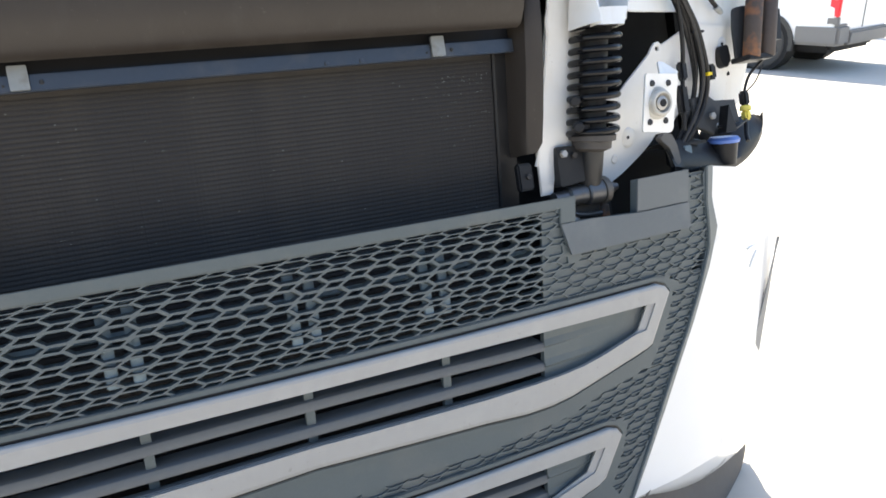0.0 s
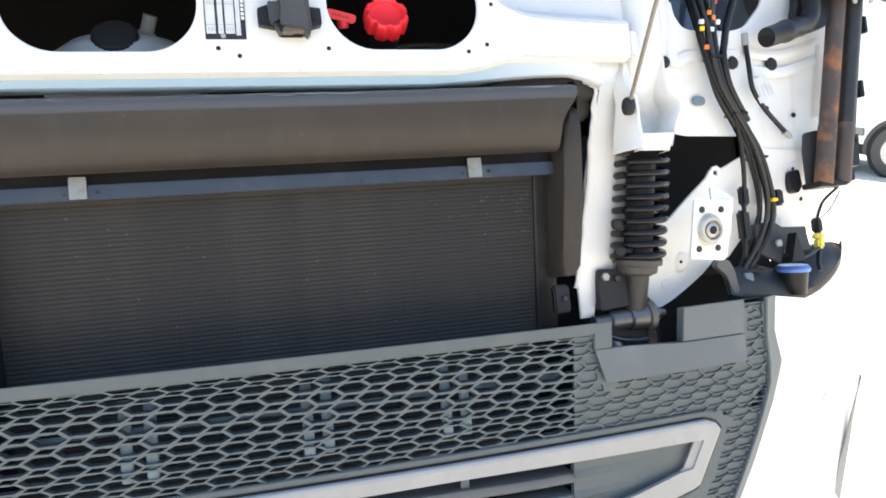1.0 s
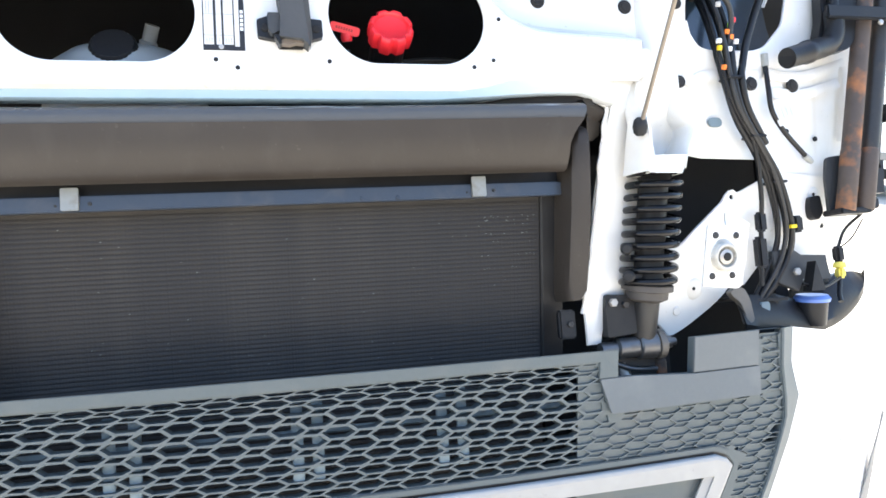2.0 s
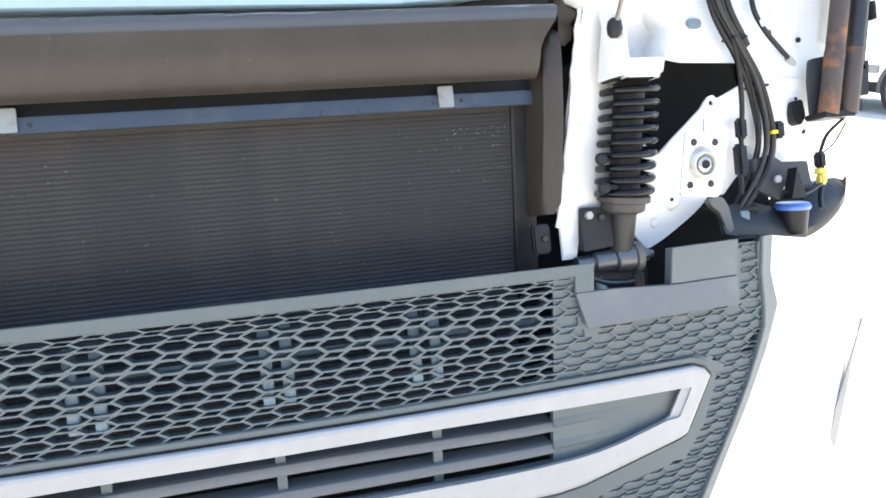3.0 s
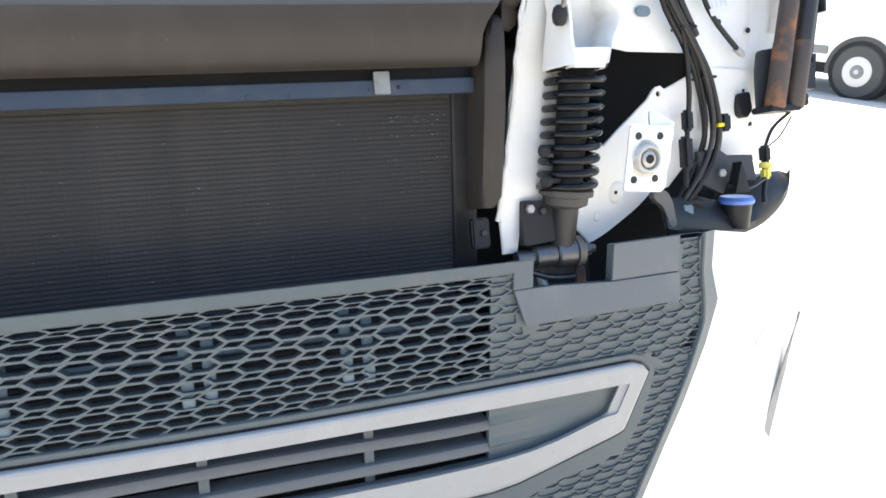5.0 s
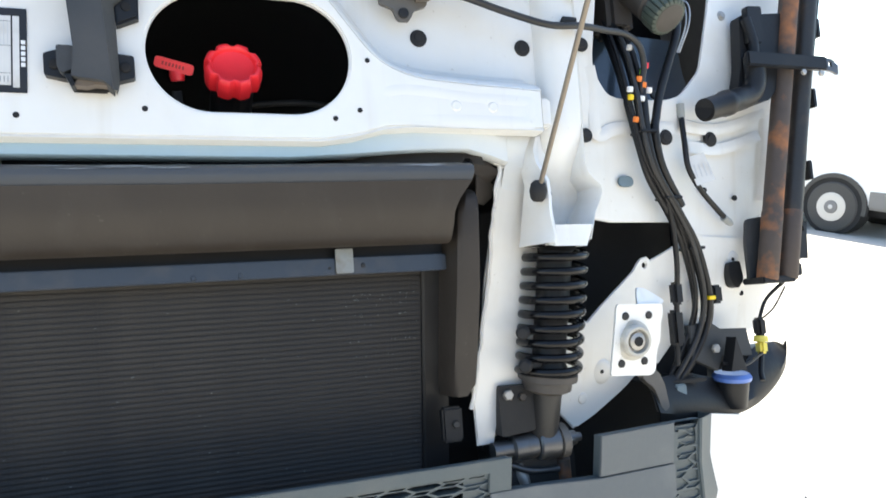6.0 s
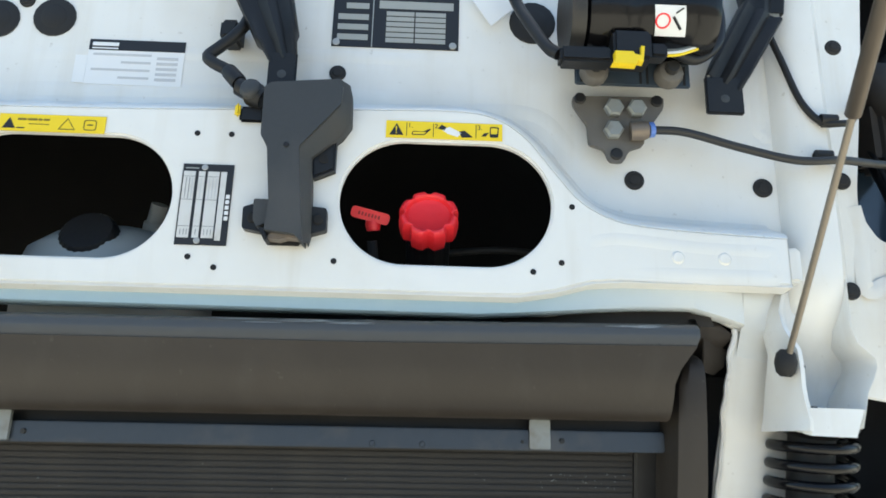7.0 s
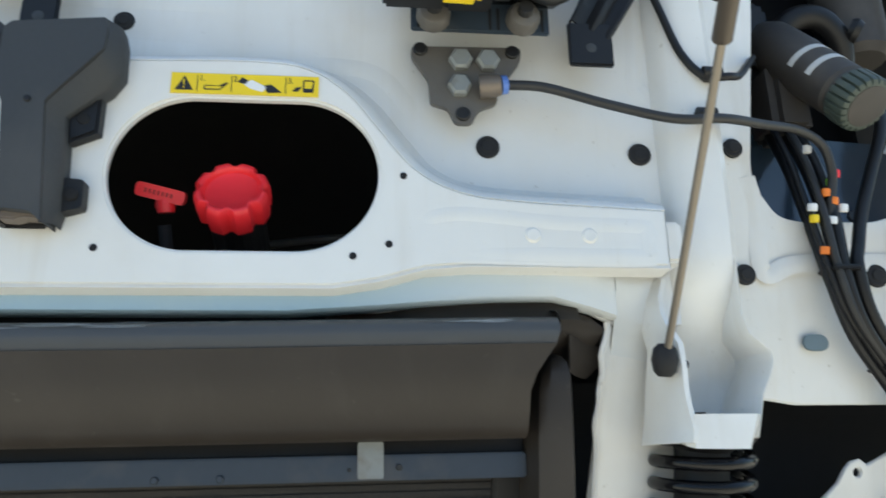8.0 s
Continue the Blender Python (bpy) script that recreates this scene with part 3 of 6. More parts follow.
for x, s in ((LEFT + 0.18, -1), (RIGHT - 0.20, 1)):
    wheel = part("wheel", upright(lathe((x - 0.15 * s, 1.15, 0.50), (x + 0.15 * s, 1.15, 0.50), [(0, 0.30), (0.02, 0.44), (0.15, 0.50), (0.85, 0.50), (0.98, 0.44), (1, 0.30)], 36)), RUBBER, cab, "black tyre", True)
    part("rim", upright(lathe((x + 0.10 * s, 1.15, 0.50), (x + 0.16 * s, 1.15, 0.50), [(0, 0.29), (0.8, 0.29), (1, 0.25)], 28)), ZINC, wheel, smooth=True)

# ---- radiator ----
# the radiator and its deflector hang a trace lower towards the middle of the truck
LEAN = CAB @ pose(0.47, 0, 1.69, 0, -0.45, 0) @ pose(-0.47, 0, -1.69)
radiator = thing("radiator", "black finned radiator behind the cut-out in the cab front", "radiator", m=LEAN)


def core(z):
    return 0.142 + 0.19 * (1.645 - z)


part("core", sheet([[(x, core(z) + 0.0070, z) for x in (-0.62, 0.440)] for z in (1.69, 1.08)]), FIN, radiator)
tubes = 62
for k in range(tubes):
    z = 1.655 - 0.0088 * k
    if k == 0:
        fin = part("cooling_tube", box(-0.62, 0.437, core(z) + 0.0043, core(z) + 0.0072, z - 0.0030, z + 0.0030, 0.0010), FIN, radiator)
    else:
        o = new("cooling_tube", fin.data)
        o.parent = radiator
        o.location = (0, 0.19 * 0.0088 * k, -0.0088 * k)
part("end_tank", sheet([[(0.438, core(z) + 0.02, z), (0.438, core(z) + 0.001, z), (0.442, core(z) - 0.003, z), (0.486, core(z) - 0.001, z), (0.490, core(z) + 0.09, z)] for z in (1.70, 1.5, 1.30)], thick=0.002), BLACK, radiator)
part("end_tank", box(-0.665, -0.62, 0.115, 0.25, 1.33, 1.69, 0.006), BLACK, radiator)
part("top_bar", box(-0.66, 0.472, 0.10, 0.112, 1.662, 1.690, 0.002), BAR, radiator)
part("upper_gasket", box(-0.66, 0.49, 0.118, 0.2, 1.688, 1.76, 0.004), BLACK, radiator)
for cx in (-0.456, 0.293):
    part("clip", plate(rounded([(cx - 0.0145, 1.664), (cx + 0.0145, 1.664), (cx + 0.0145, 1.704), (cx - 0.0145, 1.704)], 0.003), [], 0.093, 0.099), HEX, radiator, "zinc-plated sheet clip", True)
    part("screw", bolt(cx + 0.032, 0.1, 1.676, 0.004, 0.003), STEEL_DARK, radiator)
    part("screw", bolt(cx - 0.024, 0.1, 1.674, 0.0025, 0.002), STEEL_DARK, radiator)
for x in (0.058, 0.128):
    part("screw", bolt(x, 0.1, 1.668, 0.0045, 0.003), BAR, radiator)
flecks = bmesh.new()
dice = random.Random(7)
for k in range(150):
    row = dice.randrange(2, tubes - 4)
    x = 0.30 + 0.13 * dice.random() if k % 3 == 0 else -0.5 + 0.93 * dice.random()
    if k % 3 == 0:
        row = dice.choice((3, 4, 4, 5, 7, 9, 12, 15))
    z = 1.655 - 0.0088 * row + dice.uniform(-0.002, 0.002)
    w, h = dice.uniform(0.0008, 0.004), dice.uniform(0.0003, 0.0008)
    box(x, x + w, core(z) + 0.0034, core(z) + 0.0045, z, z + h, 0, flecks)
tagged(part("bent_fins", flecks, HEX, radiator, "bright flecks of bent fin metal"), kind="stuff")
part("corner_bracket", box(0.455, 0.492, 0.13, 0.15, 1.365, 1.425, 0.004), BLACK, radiator)
part("screw", bolt(0.478, 0.13, 1.395, 0.007, 0.005), STEEL_DARK, radiator)

# ---- air deflector over the radiator ----
deflector = thing("air_deflector", "brown-grey plastic air deflector strip above the radiator", "air deflector", m=LEAN @ pose(0, 0, 0.003))
PROFILE = [(0.052, 1.806), (0.045, 1.816), (0.033, 1.8235), (0.021, 1.825), (0.012, 1.8215), (0.0065, 1.814), (0.006, 1.806), (0.0085, 1.794), (0.012, 1.781), (0.0155, 1.765), (0.0215, 1.747), (0.030, 1.730), (0.041, 1.715), (0.050, 1.706), (0.064, 1.703)]


def deflector_end(z):
    return 0.498 - 0.034 * min(1.0, max(0.0, (1.800 - z) / 0.045))


def lift(x):
    return 0.004 * min(1.0, max(0.0, (x - 0.05) / 0.4))


for name, first, last, mat in (("rolled_edge", 0, 8, ROLLED), ("strip", 7, len(PROFILE), FLAP)):
    rows = []
    for y, z in PROFILE[first:last]:
        xs = [-0.72 + (deflector_end(z) + 0.72) * k / 16 for k in range(17)]
        rows.append([(x, y, z + lift(x) * min(1.0, max(0.0, (z - 1.70) / 0.1))) for x in xs])
    part(name, sheet(rows, thick=0.003), mat, deflector, smooth=True)
dice = random.Random(3)
for x0, x1, n in ((-0.17, 0.06, 11), (0.33, 0.45, 7)):
    for k in range(n):
        a = dice.uniform(x0, x1)
        b = min(x1, a + dice.uniform(0.02, 0.08))
        low = dice.choice((3, 4, 4))
        q = dice.uniform(0.0, 0.7)
        rows = []
        for t in [i / 6 for i in range(7)]:
            x = a + (b - a) * t
            thin = 0.12 * math.sin(math.pi * (0.06 + 0.88 * t)) + 0.02
            row = []
            for e in (q, q + thin):
                (ya, za), (yb, zb) = PROFILE[low], PROFILE[low + 1]
                row.append((x, ya + (yb - ya) * e - 0.0007, za + (zb - za) * e + 0.0006 + lift(x)))
            rows.append(row)
        part("scuff", sheet(rows), SCUFF, deflector, "pale scuff mark")
part("side_piece", sheet([[(a, 0.125 + q, z), (a + 0.003, 0.075 + q, z), (a + 0.16 * (b - a), 0.052 + q, z), (a + 0.36 * (b - a), 0.0445 + q, z), (b - 0.004, 0.043 + q, z), (b, 0.054 + q, z), (b - 0.001, 0.09 + q, z)]
                          for z, a, b, q in ((1.795, 0.499, 0.510, 0.030), (1.791, 0.494, 0.514, 0.014), (1.783, 0.487, 0.517, 0.004), (1.77, 0.480, 0.519, 0.0), (1.75, 0.474, 0.519, 0.0), (1.70, 0.471, 0.519, 0.006), (1.62, 0.469, 0.519, 0.02), (1.52, 0.467, 0.517, 0.045), (1.46, 0.466, 0.514, 0.06), (1.44, 0.470, 0.499, 0.064))], thick=0.003), FLAP, deflector, smooth=True)
part("back_flange", sheet([[(x, 0.034, 1.8245 + lift(x)), (x, 0.041 + dip, 1.832 + lift(x)), (x, 0.046 + 2 * dip, 1.846), (x, 0.052 + 3 * dip, 1.868 - 0.02 * max(0.0, (x - 0.49) / 0.04))] for x, dip in ((0.24, 0.022), (0.28, 0.018), (0.34, 0.004), (0.40, 0.0), (0.49, 0.0), (0.53, 0.0))]), FLAP, deflector, smooth=True)
part("side_flange", sheet([[(0.520, 0.056, 1.815), (0.545, 0.078, 1.812), (0.566, 0.092, 1.806)], [(0.520, 0.060, 1.795), (0.543, 0.084, 1.790), (0.563, 0.098, 1.782)], [(0.521, 0.070, 1.775), (0.534, 0.090, 1.772), (0.548, 0.100, 1.770)]], thick=0.002), FLAP, deflector, smooth=True)
part("corner_web", sheet([[(0.496, 0.048, 1.842), (0.505, 0.052, 1.8425), (0.530, 0.058, 1.8425), (0.549, 0.060, 1.836), (0.567, 0.064, 1.823)],
                          [(0.498, 0.020, 1.836), (0.506, 0.040, 1.836), (0.529, 0.052, 1.834), (0.548, 0.058, 1.828), (0.565, 0.068, 1.817)],
                          [(0.500, 0.010, 1.822), (0.507, 0.038, 1.818), (0.520, 0.058, 1.814), (0.540, 0.070, 1.811), (0.559, 0.080, 1.808)],
                          [(0.497, 0.022, 1.806), (0.500, 0.052, 1.800), (0.504, 0.080, 1.798), (0.520, 0.100, 1.792), (0.540, 0.115, 1.792)]]), FLAP, deflector, smooth=True)

# ---- front grille ----
grille = thing("front_grille", "grey plastic front grille panel with honeycomb mesh and silver frames", "grille")


def gs(x, z):
    return 0.05 + 0.066 * (x - CX) ** 2 + 0.2126 * (1.33 - z)


def mirror(pts):
    return [(2 * CX - x, z) for x, z in reversed(pts)]


def clip_half(poly, a, b):
    """The part of poly to the left of the line from a to b."""
    side = lambda p: (b[0] - a[0]) * (p[1] - a[1]) - (b[1] - a[1]) * (p[0] - a[0])
    out = []
    for j in range(len(poly)):
        p, q = poly[j], poly[(j + 1) % len(poly)]
        sp, sq = side(p), side(q)
        if sp >= 0:
            out.append(p)
        if (sp > 0 > sq) or (sp < 0 < sq):
            t = sp / (sp - sq)
            out.append((p[0] + (q[0] - p[0]) * t, p[1] + (q[1] - p[1]) * t))
    return out


def squeeze(z):
    """The rows stand widest apart in the upper mesh and crowd towards its top and over all of the lower panel."""
    steps = ((1.12, 1.1461), (1.16, 1.1722), (1.20, 1.2019), (1.24, 1.2364), (1.26, 1.2542), (1.28, 1.2711), (1.30, 1.2857), (1.32, 1.2962))
    if z <= steps[0][0]:
        return steps[0][1] - 0.65 * (steps[0][0] - z)
    for (ua, za), (ub, zb) in zip(steps, steps[1:]):
        if z <= ub:
            return za + (zb - za) * (z - ua) / (ub - ua)
    return steps[-1][1] + 0.45 * (z - steps[-1][0])


def inside(p, poly):
    odd = False
    for i in range(len(poly)):
        (xa, za), (xb, zb) = poly[i - 1], poly[i]
        if (za > p[1]) != (zb > p[1]) and p[0] < xa + (xb - xa) * (p[1] - za) / (zb - za):
            odd = not odd
    return odd


def crosses(a, b, poly):
    """Whether the stretch from a to b runs through a convex polygon."""
    for k in range(13):
        t = k / 12
        if inside((a[0] + (b[0] - a[0]) * t, a[1] + (b[1] - a[1]) * t), poly):
            return True
    return False


V1, V2 = Vector((0.0512, 0.0147)), Vector((0.0387, -0.0278))
HEXAGON = [(-0.0298, 0.0015), (-0.0165, -0.0100), (0.0148, -0.0100), (0.0298, -0.0015), (0.0165, 0.0100), (-0.0148, 0.0100)]
LOZENGE = [(-0.0180, -0.0036), (0.006, -0.0046), (0.0180, 0.0036), (-0.006, 0.0046)]


def cells(region, keep, wider):
    """Honeycomb openings inside a region that runs anticlockwise; those on its border are cut along it."""
    x_low, x_high = min(r[0] for r in region), max(r[0] for r in region)
    z_low, z_high = min(r[1] for r in region), max(r[1] for r in region)
    out = []
    for i in range(-60, 61):
        for j in range(-60, 61):
            c = Vector((0.0395, 1.2512)) + V1 * i + V2 * j
            if not (x_low - 0.06 < c.x < x_high + 0.06 and z_low - 0.06 < squeeze(c.y) < z_high + 0.06):
                continue
            for shape_pts, o in ((HEXAGON, Vector((0, 0))), (LOZENGE, (V1 + V2) / 2)):
                p = grown([(c.x + o.x + 0.985 * x, squeeze(c.y + o.y + 1.02 * z)) for x, z in shape_pts], wider)
                centre = (sum(q[0] for q in p) / len(p), sum(q[1] for q in p) / len(p))
                if not keep(*centre):
                    continue
                near = []
                for k in range(len(region)):
                    a, b = Vector(region[k]), Vector(region[(k + 1) % len(region)])
                    steps = max(1, int((b - a).length / 0.05))
                    if any(crosses(a.lerp(b, m / steps), a.lerp(b, (m + 1) / steps), p) for m in range(steps) if (a.lerp(b, (m + 0.5) / steps) - Vector(centre)).length < 0.07):
                        near.append((a, b))
                if not near and not inside(centre, region):
                    continue
                for a, b in near:
                    p = clip_half(p, a, b)
                if len(p) < 3 or area(p) < 1.6e-5:
                    continue
                middle = (sum(q[0] for q in p) / len(p), sum(q[1] for q in p) / len(p))
                if not inside(middle, region):
                    continue
                clean = [p[0]]
                for q in p[1:]:
                    if (Vector(q) - Vector(clean[-1])).length > 0.0008:
                        clean.append(q)
                if (Vector(clean[0]) - Vector(clean[-1])).length < 0.0008:
                    clean.pop()
                if len(clean) > 2:
                    out.append(clean)
    return out


# the outer edge lies a little behind the panel's face, which ends at the rim's inner line
EDGE = [(1.035, 1.354), (1.036, 1.270), (1.064, 1.192), (1.038, 1.094), (1.010, 1.024), (0.980, 0.950), (0.937, 0.862), (0.878, 0.733), (0.815, 0.604), (0.775, 0.525), (0.745, 0.47)]
RIM = [(0.976, 1.354), (0.979, 1.270), (0.994, 1.192), (0.996, 1.149), (0.976, 1.083), (0.958, 1.03), (0.915, 0.931), (0.854, 0.806), (0.793, 0.671), (0.735, 0.545), (0.70, 0.47)]
FRAME_1 = ([(0.80, 1.093), (0.828, 1.083), (0.845, 1.064), (0.788, 0.942), (0.768, 0.934), (0.53, 0.878), (0.47, 0.871), (0.40, 0.871)], [(0.2, 1.058), (0.771, 1.047), (0.743, 0.989), (0.728, 0.982), (0.62, 0.955), (0.56, 0.9445), (0.50, 0.9395), (0.43, 0.9375)], 0.898, 0.945)
FRAME_2 = ([(0.645, 0.762), (0.672, 0.752), (0.688, 0.732), (0.634, 0.630), (0.615, 0.618), (0.47, 0.585)], [(0.2, 0.727), (0.607, 0.717), (0.577, 0.664), (0.45, 0.626)], 0.60, 0.637)


def along(line, z):
    """The x of a falling line of points at height z."""
    for (xa, za), (xb, zb) in zip(line, line[1:]):
        if zb <= z <= za:
            return xa + (xb - xa) * (za - z) / (za - zb)
    return line[-1][0]


def dense(pts, step=0.07):
    out = []
    for i in range(len(pts)):
        a, b = Vector(pts[i]), Vector(pts[(i + 1) % len(pts)])
        n = max(1, int((b - a).length / step))
        out += [tuple(a.lerp(b, k / n)) for k in range(n)]
    return out


def frame_ring(frame):
    right, inner, low_out, low_in = frame
    outer = right + [(0.3, low_out - 0.018), (0.1, low_out - 0.008), (CX, low_out)]
    outer = outer + mirror(outer[:-1])
    hole = inner + [(0.3, low_in - 0.008), (CX, low_in)]
    hole = hole + mirror(hole[:-1])
    return outer, hole


TOP_RIGHT = [(0.978, 1.354), (0.915, 1.354), (0.738, 1.351), (0.738, 1.276), (0.554, 1.284), (0.554, 1.338)]
PANEL_EDGE = [(x + 0.008, z) for x, z in RIM[1:]]
PANEL = TOP_RIGHT[::-1] + PANEL_EDGE + mirror(PANEL_EDGE) + mirror(TOP_RIGHT[::-1])
OPEN_MESH = [(-0.627, 1.112), (0.532, 1.112), (0.512, 1.315), (-0.627, 1.315)]
RELIEF = ([(0.44, 1.316), (0.44, 1.109), (0.832, 1.105), (0.873, 1.088), (0.866, 1.036), (0.843, 0.957), (0.80, 0.889), (0.733, 0.870), (0.636, 0.855), (0.535, 0.826), (0.412, 0.814), (0.29, 0.808), (-0.60, 0.808),
           (-0.60, 0.783), (0.29, 0.781), (0.50, 0.778), (0.680, 0.771), (0.716, 0.742), (0.705, 0.690), (0.665, 0.590), (0.690, 0.560)]
          + [(x - 0.003, z) for x, z in RIM[8:1:-1]] + [(0.976, 1.270), (0.968, 1.338), (0.924, 1.338), (0.924, 1.212), (0.798, 1.208), (0.644, 1.208), (0.534, 1.208), (0.512, 1.316)])


def right_part(x, z):
    return x >= 0.505 or z < 1.09


holes = [dense(frame_ring(FRAME_1)[1]), dense(frame_ring(FRAME_2)[1])] + cells(OPEN_MESH, lambda x, z: not right_part(x, z), 0.0008) + cells(RELIEF, right_part, 0.0016)
part("honeycomb_panel", plate(dense(PANEL), holes, 0, 0.020, gs, draft=0.0026), GRILLE, grille)
for region in ([(0.468, 1.100), (0.93, 1.100), (0.993, 1.150), (0.988, 1.2120), (0.468, 1.2120)], [(0.468, 1.2124), (0.5355, 1.2124), (0.514, 1.318), (0.468, 1.318)], [(0.918, 1.2124), (0.988, 1.2124), (0.975, 1.345), (0.918, 1.345)],
               [(0.79, 0.875), (0.887, 0.875), (0.983, 1.098), (0.872, 1.098)], [(-0.61, 0.777), (0.838, 0.777), (0.885, 0.873), (0.70, 0.873)], [(0.655, 0.560), (0.735, 0.560), (0.836, 0.775), (0.70, 0.775)]):
    part("relief_backing", plate(dense(region), [], 0.0046, 0.0125, gs), GRILLE, grille)
part("top_strip", plate(dense([(0.555, 1.284), (0.555, 1.340), (2 * CX - 0.555, 1.340), (2 * CX - 0.555, 1.284), (2 * CX - 0.512, 1.284), (2 * CX - 0.512, 1.317), (0.512, 1.317), (0.512, 1.284)]), [], -0.0050, -0.0005, gs, bevel=0.0015), GRILLE, grille, smooth=True)


def handle_face(x, z):
    """The grip below the notch leans out at its foot."""
    return gs(x, z) - 0.008 * min(1.0, max(0.0, (1.288 - z) / 0.075))


part("handle_strip", plate(rounded(dense([(0.513, 1.2835), (0.537, 1.211), (0.798, 1.213), (0.917, 1.212), (0.914, 1.276), (0.738, 1.275), (0.60, 1.2835)]), 0.004, 2), [], -0.0055, -0.0003, handle_face, bevel=0.0014), GRIP, grille, smooth=True)
part("upper_block", plate(dense([(0.738, 1.277), (0.912, 1.278), (0.910, 1.355), (0.738, 1.352)]), [], -0.0055, -0.0005, gs, bevel=0.0014), GRIP, grille, smooth=True)
rim_rows = []
for k in range(45):
    z = 1.354 - 0.02 * k
    xi, xo = along(RIM, z), along(EDGE, z)
    y = gs(xi, z)
    rim_rows.append([(xi - 0.001, y + 0.002, z), (xi, y - 0.004, z), (xi + 0.004, y - 0.006, z), (xo - 0.007, gs(xo, z) + 0.021, z), (xo - 0.002, gs(xo, z) + 0.024, z), (xo, gs(xo, z) + 0.031, z), (xo - 0.002, gs(xo, z) + 0.09, z)])
part("edge_rim", sheet(rim_rows, thick=0.002), GRILLE, grille, smooth=True)


for frame_shape in (FRAME_1, FRAME_2):
    ring_out, ring_in = frame_ring(frame_shape)
    # the face ends short of the opening at its outer end, where a chamfer slopes in
    wide = list(ring_in)
    wide[1:3] = [(ring_in[1][0] + 0.022, ring_in[1][1] + 0.001), (ring_in[2][0] + 0.020, ring_in[2][1] - 0.004)]
    base = dense(ring_out)
    roll = [(grown(base, -d), y) for d, y in ((0, -0.0035), (0.0003, -0.0100), (0.0015, -0.0138), (0.0038, -0.0162), (0.0070, -0.0174), (0.0100, -0.0175))]
    bm = sheet([[(p[0], gs(*p) + y, p[1]) for ring, y in roll for p in (ring[k % len(base)],)] for k in range(len(base) + 1)])
    for f in bm.faces:
        f.smooth = True
    plate(roll[-1][0], [dense(rounded(wide, 0.005, 2))], -0.0175, -0.0035, gs, bm)
    bmesh.ops.remove_doubles(bm, verts=bm.verts, dist=1e-5)
    bmesh.ops.recalc_face_normals(bm, faces=bm.faces)
    silver = part("silver_frame", bm, SILVER, grille, "matt silver frame with light scuffs")
    chamfer = []
    for a, b in zip(wide[:4], ring_in[:4]):
        chamfer.append([(a[0] + 0.003, gs(*a) - 0.0125, a[1]), (a[0] * 0.9 + b[0] * 0.1, gs(*a) - 0.0125, a[1] * 0.9 + b[1] * 0.1), (b[0], gs(*b) - 0.0085, b[1]), (b[0] - 0.0005, gs(*b) - 0.0055, b[1])])
    part("frame_chamfer", sheet(chamfer[1:], thick=0.001), SILVER, silver)
    # the shadow line round the frame is a thin black plate
    part("frame_groove", plate(dense(rounded(grown(ring_out, 0.0055), 0.006, 2)), [dense(rounded(ring_in, 0.006, 2))], -0.0034, -0.0029, gs), BLACK, grille, "flat black strip painted in as the shadow round the silver frame")
    part("frame_border", plate(dense(rounded(grown(ring_out, 0.0185), 0.012, 3)), [dense(rounded(grown(ring_out, 0.0055), 0.006, 2))], -0.0055, -0.0005, gs, bevel=0.002), GRILLE, grille, smooth=True)
    ztop, zlow = frame_shape[1][1][1] + 0.004, frame_shape[3]
    part("blank_panel", plate(dense([(0.466, zlow - 0.04), (0.80, zlow + 0.0), (0.80, ztop + 0.02), (0.466, ztop + 0.02)]), [], 0.005, 0.02, gs), GRILLE, grille)
    for nose, bow in ((ztop - 0.0375, 0.010), (ztop - 0.0850, 0.005)):
        rows = []
        for x in [-0.98 + 0.0723 * i for i in range(21)]:
            mid = nose + bow * max(0.0, 1 - ((x - CX) / 0.45) ** 2)
            rows.append([(x, gs(x, mid) + d, mid + h) for d, h in ((0.056, 0.004), (0.055, 0.0175), (0.040, 0.0155), (0.020, 0.0130), (0.010, 0.0112), (0.0055, 0.0088), (0.0035, 0.004), (0.0030, -0.005), (0.0050, -0.0095), (0.011, -0.0105), (0.056, 0.0))])
        part("slat", sheet(rows), SLAT, grille, smooth=True)
        taper = []
        for k in range(9):
            x, h = 0.466 + 0.026 * k, 0.0085 * (1 - k / 8) ** 0.7
            z = nose + 0.002 + 0.0002 * k
            taper.append([(x, gs(x, z + 0.016) + 0.0055, z + 0.016), (x, gs(x, z + 0.003) + 0.0055 - h * 0.6, z + 0.003), (x, gs(x, z) + 0.0055 - h * 0.7, z), (x, gs(x, z - 0.006) + 0.0055, z - 0.006)])
        part("blank_ridge", sheet(taper), GRILLE, grille, smooth=True)
    ledge = []
    for x in [-0.80 + 0.0633 * i for i in range(21)]:
        z = zlow - 0.008 * min(1.0, abs(x - CX) / 0.38) - 0.003 * max(0.0, min(1.0, (abs(x - CX) - 0.38) / 0.13))
        ledge.append([(x, gs(x, z) - 0.0032, z - 0.002), (x, gs(x, z) - 0.0032, z + 0.003), (x, gs(x, z) + 0.008, z + 0.0025), (x, gs(x, z) + 0.015, z + 0.0025), (x, gs(x, z) + 0.019, z + 0.0010), (x, gs(x, z) + 0.021, z - 0.02)])
    part("opening_ledge", sheet(ledge, thick=0.0015), SLAT, grille, smooth=True)
    for x in (-0.372, -0.076, 0.222):
        part("slat_post", plate([(x - 0.009, zlow - 0.03), (x + 0.009, zlow - 0.03), (x + 0.009, ztop + 0.02), (x - 0.009, ztop + 0.02)], [], 0.016, 0.030, gs), GRILLE, grille)
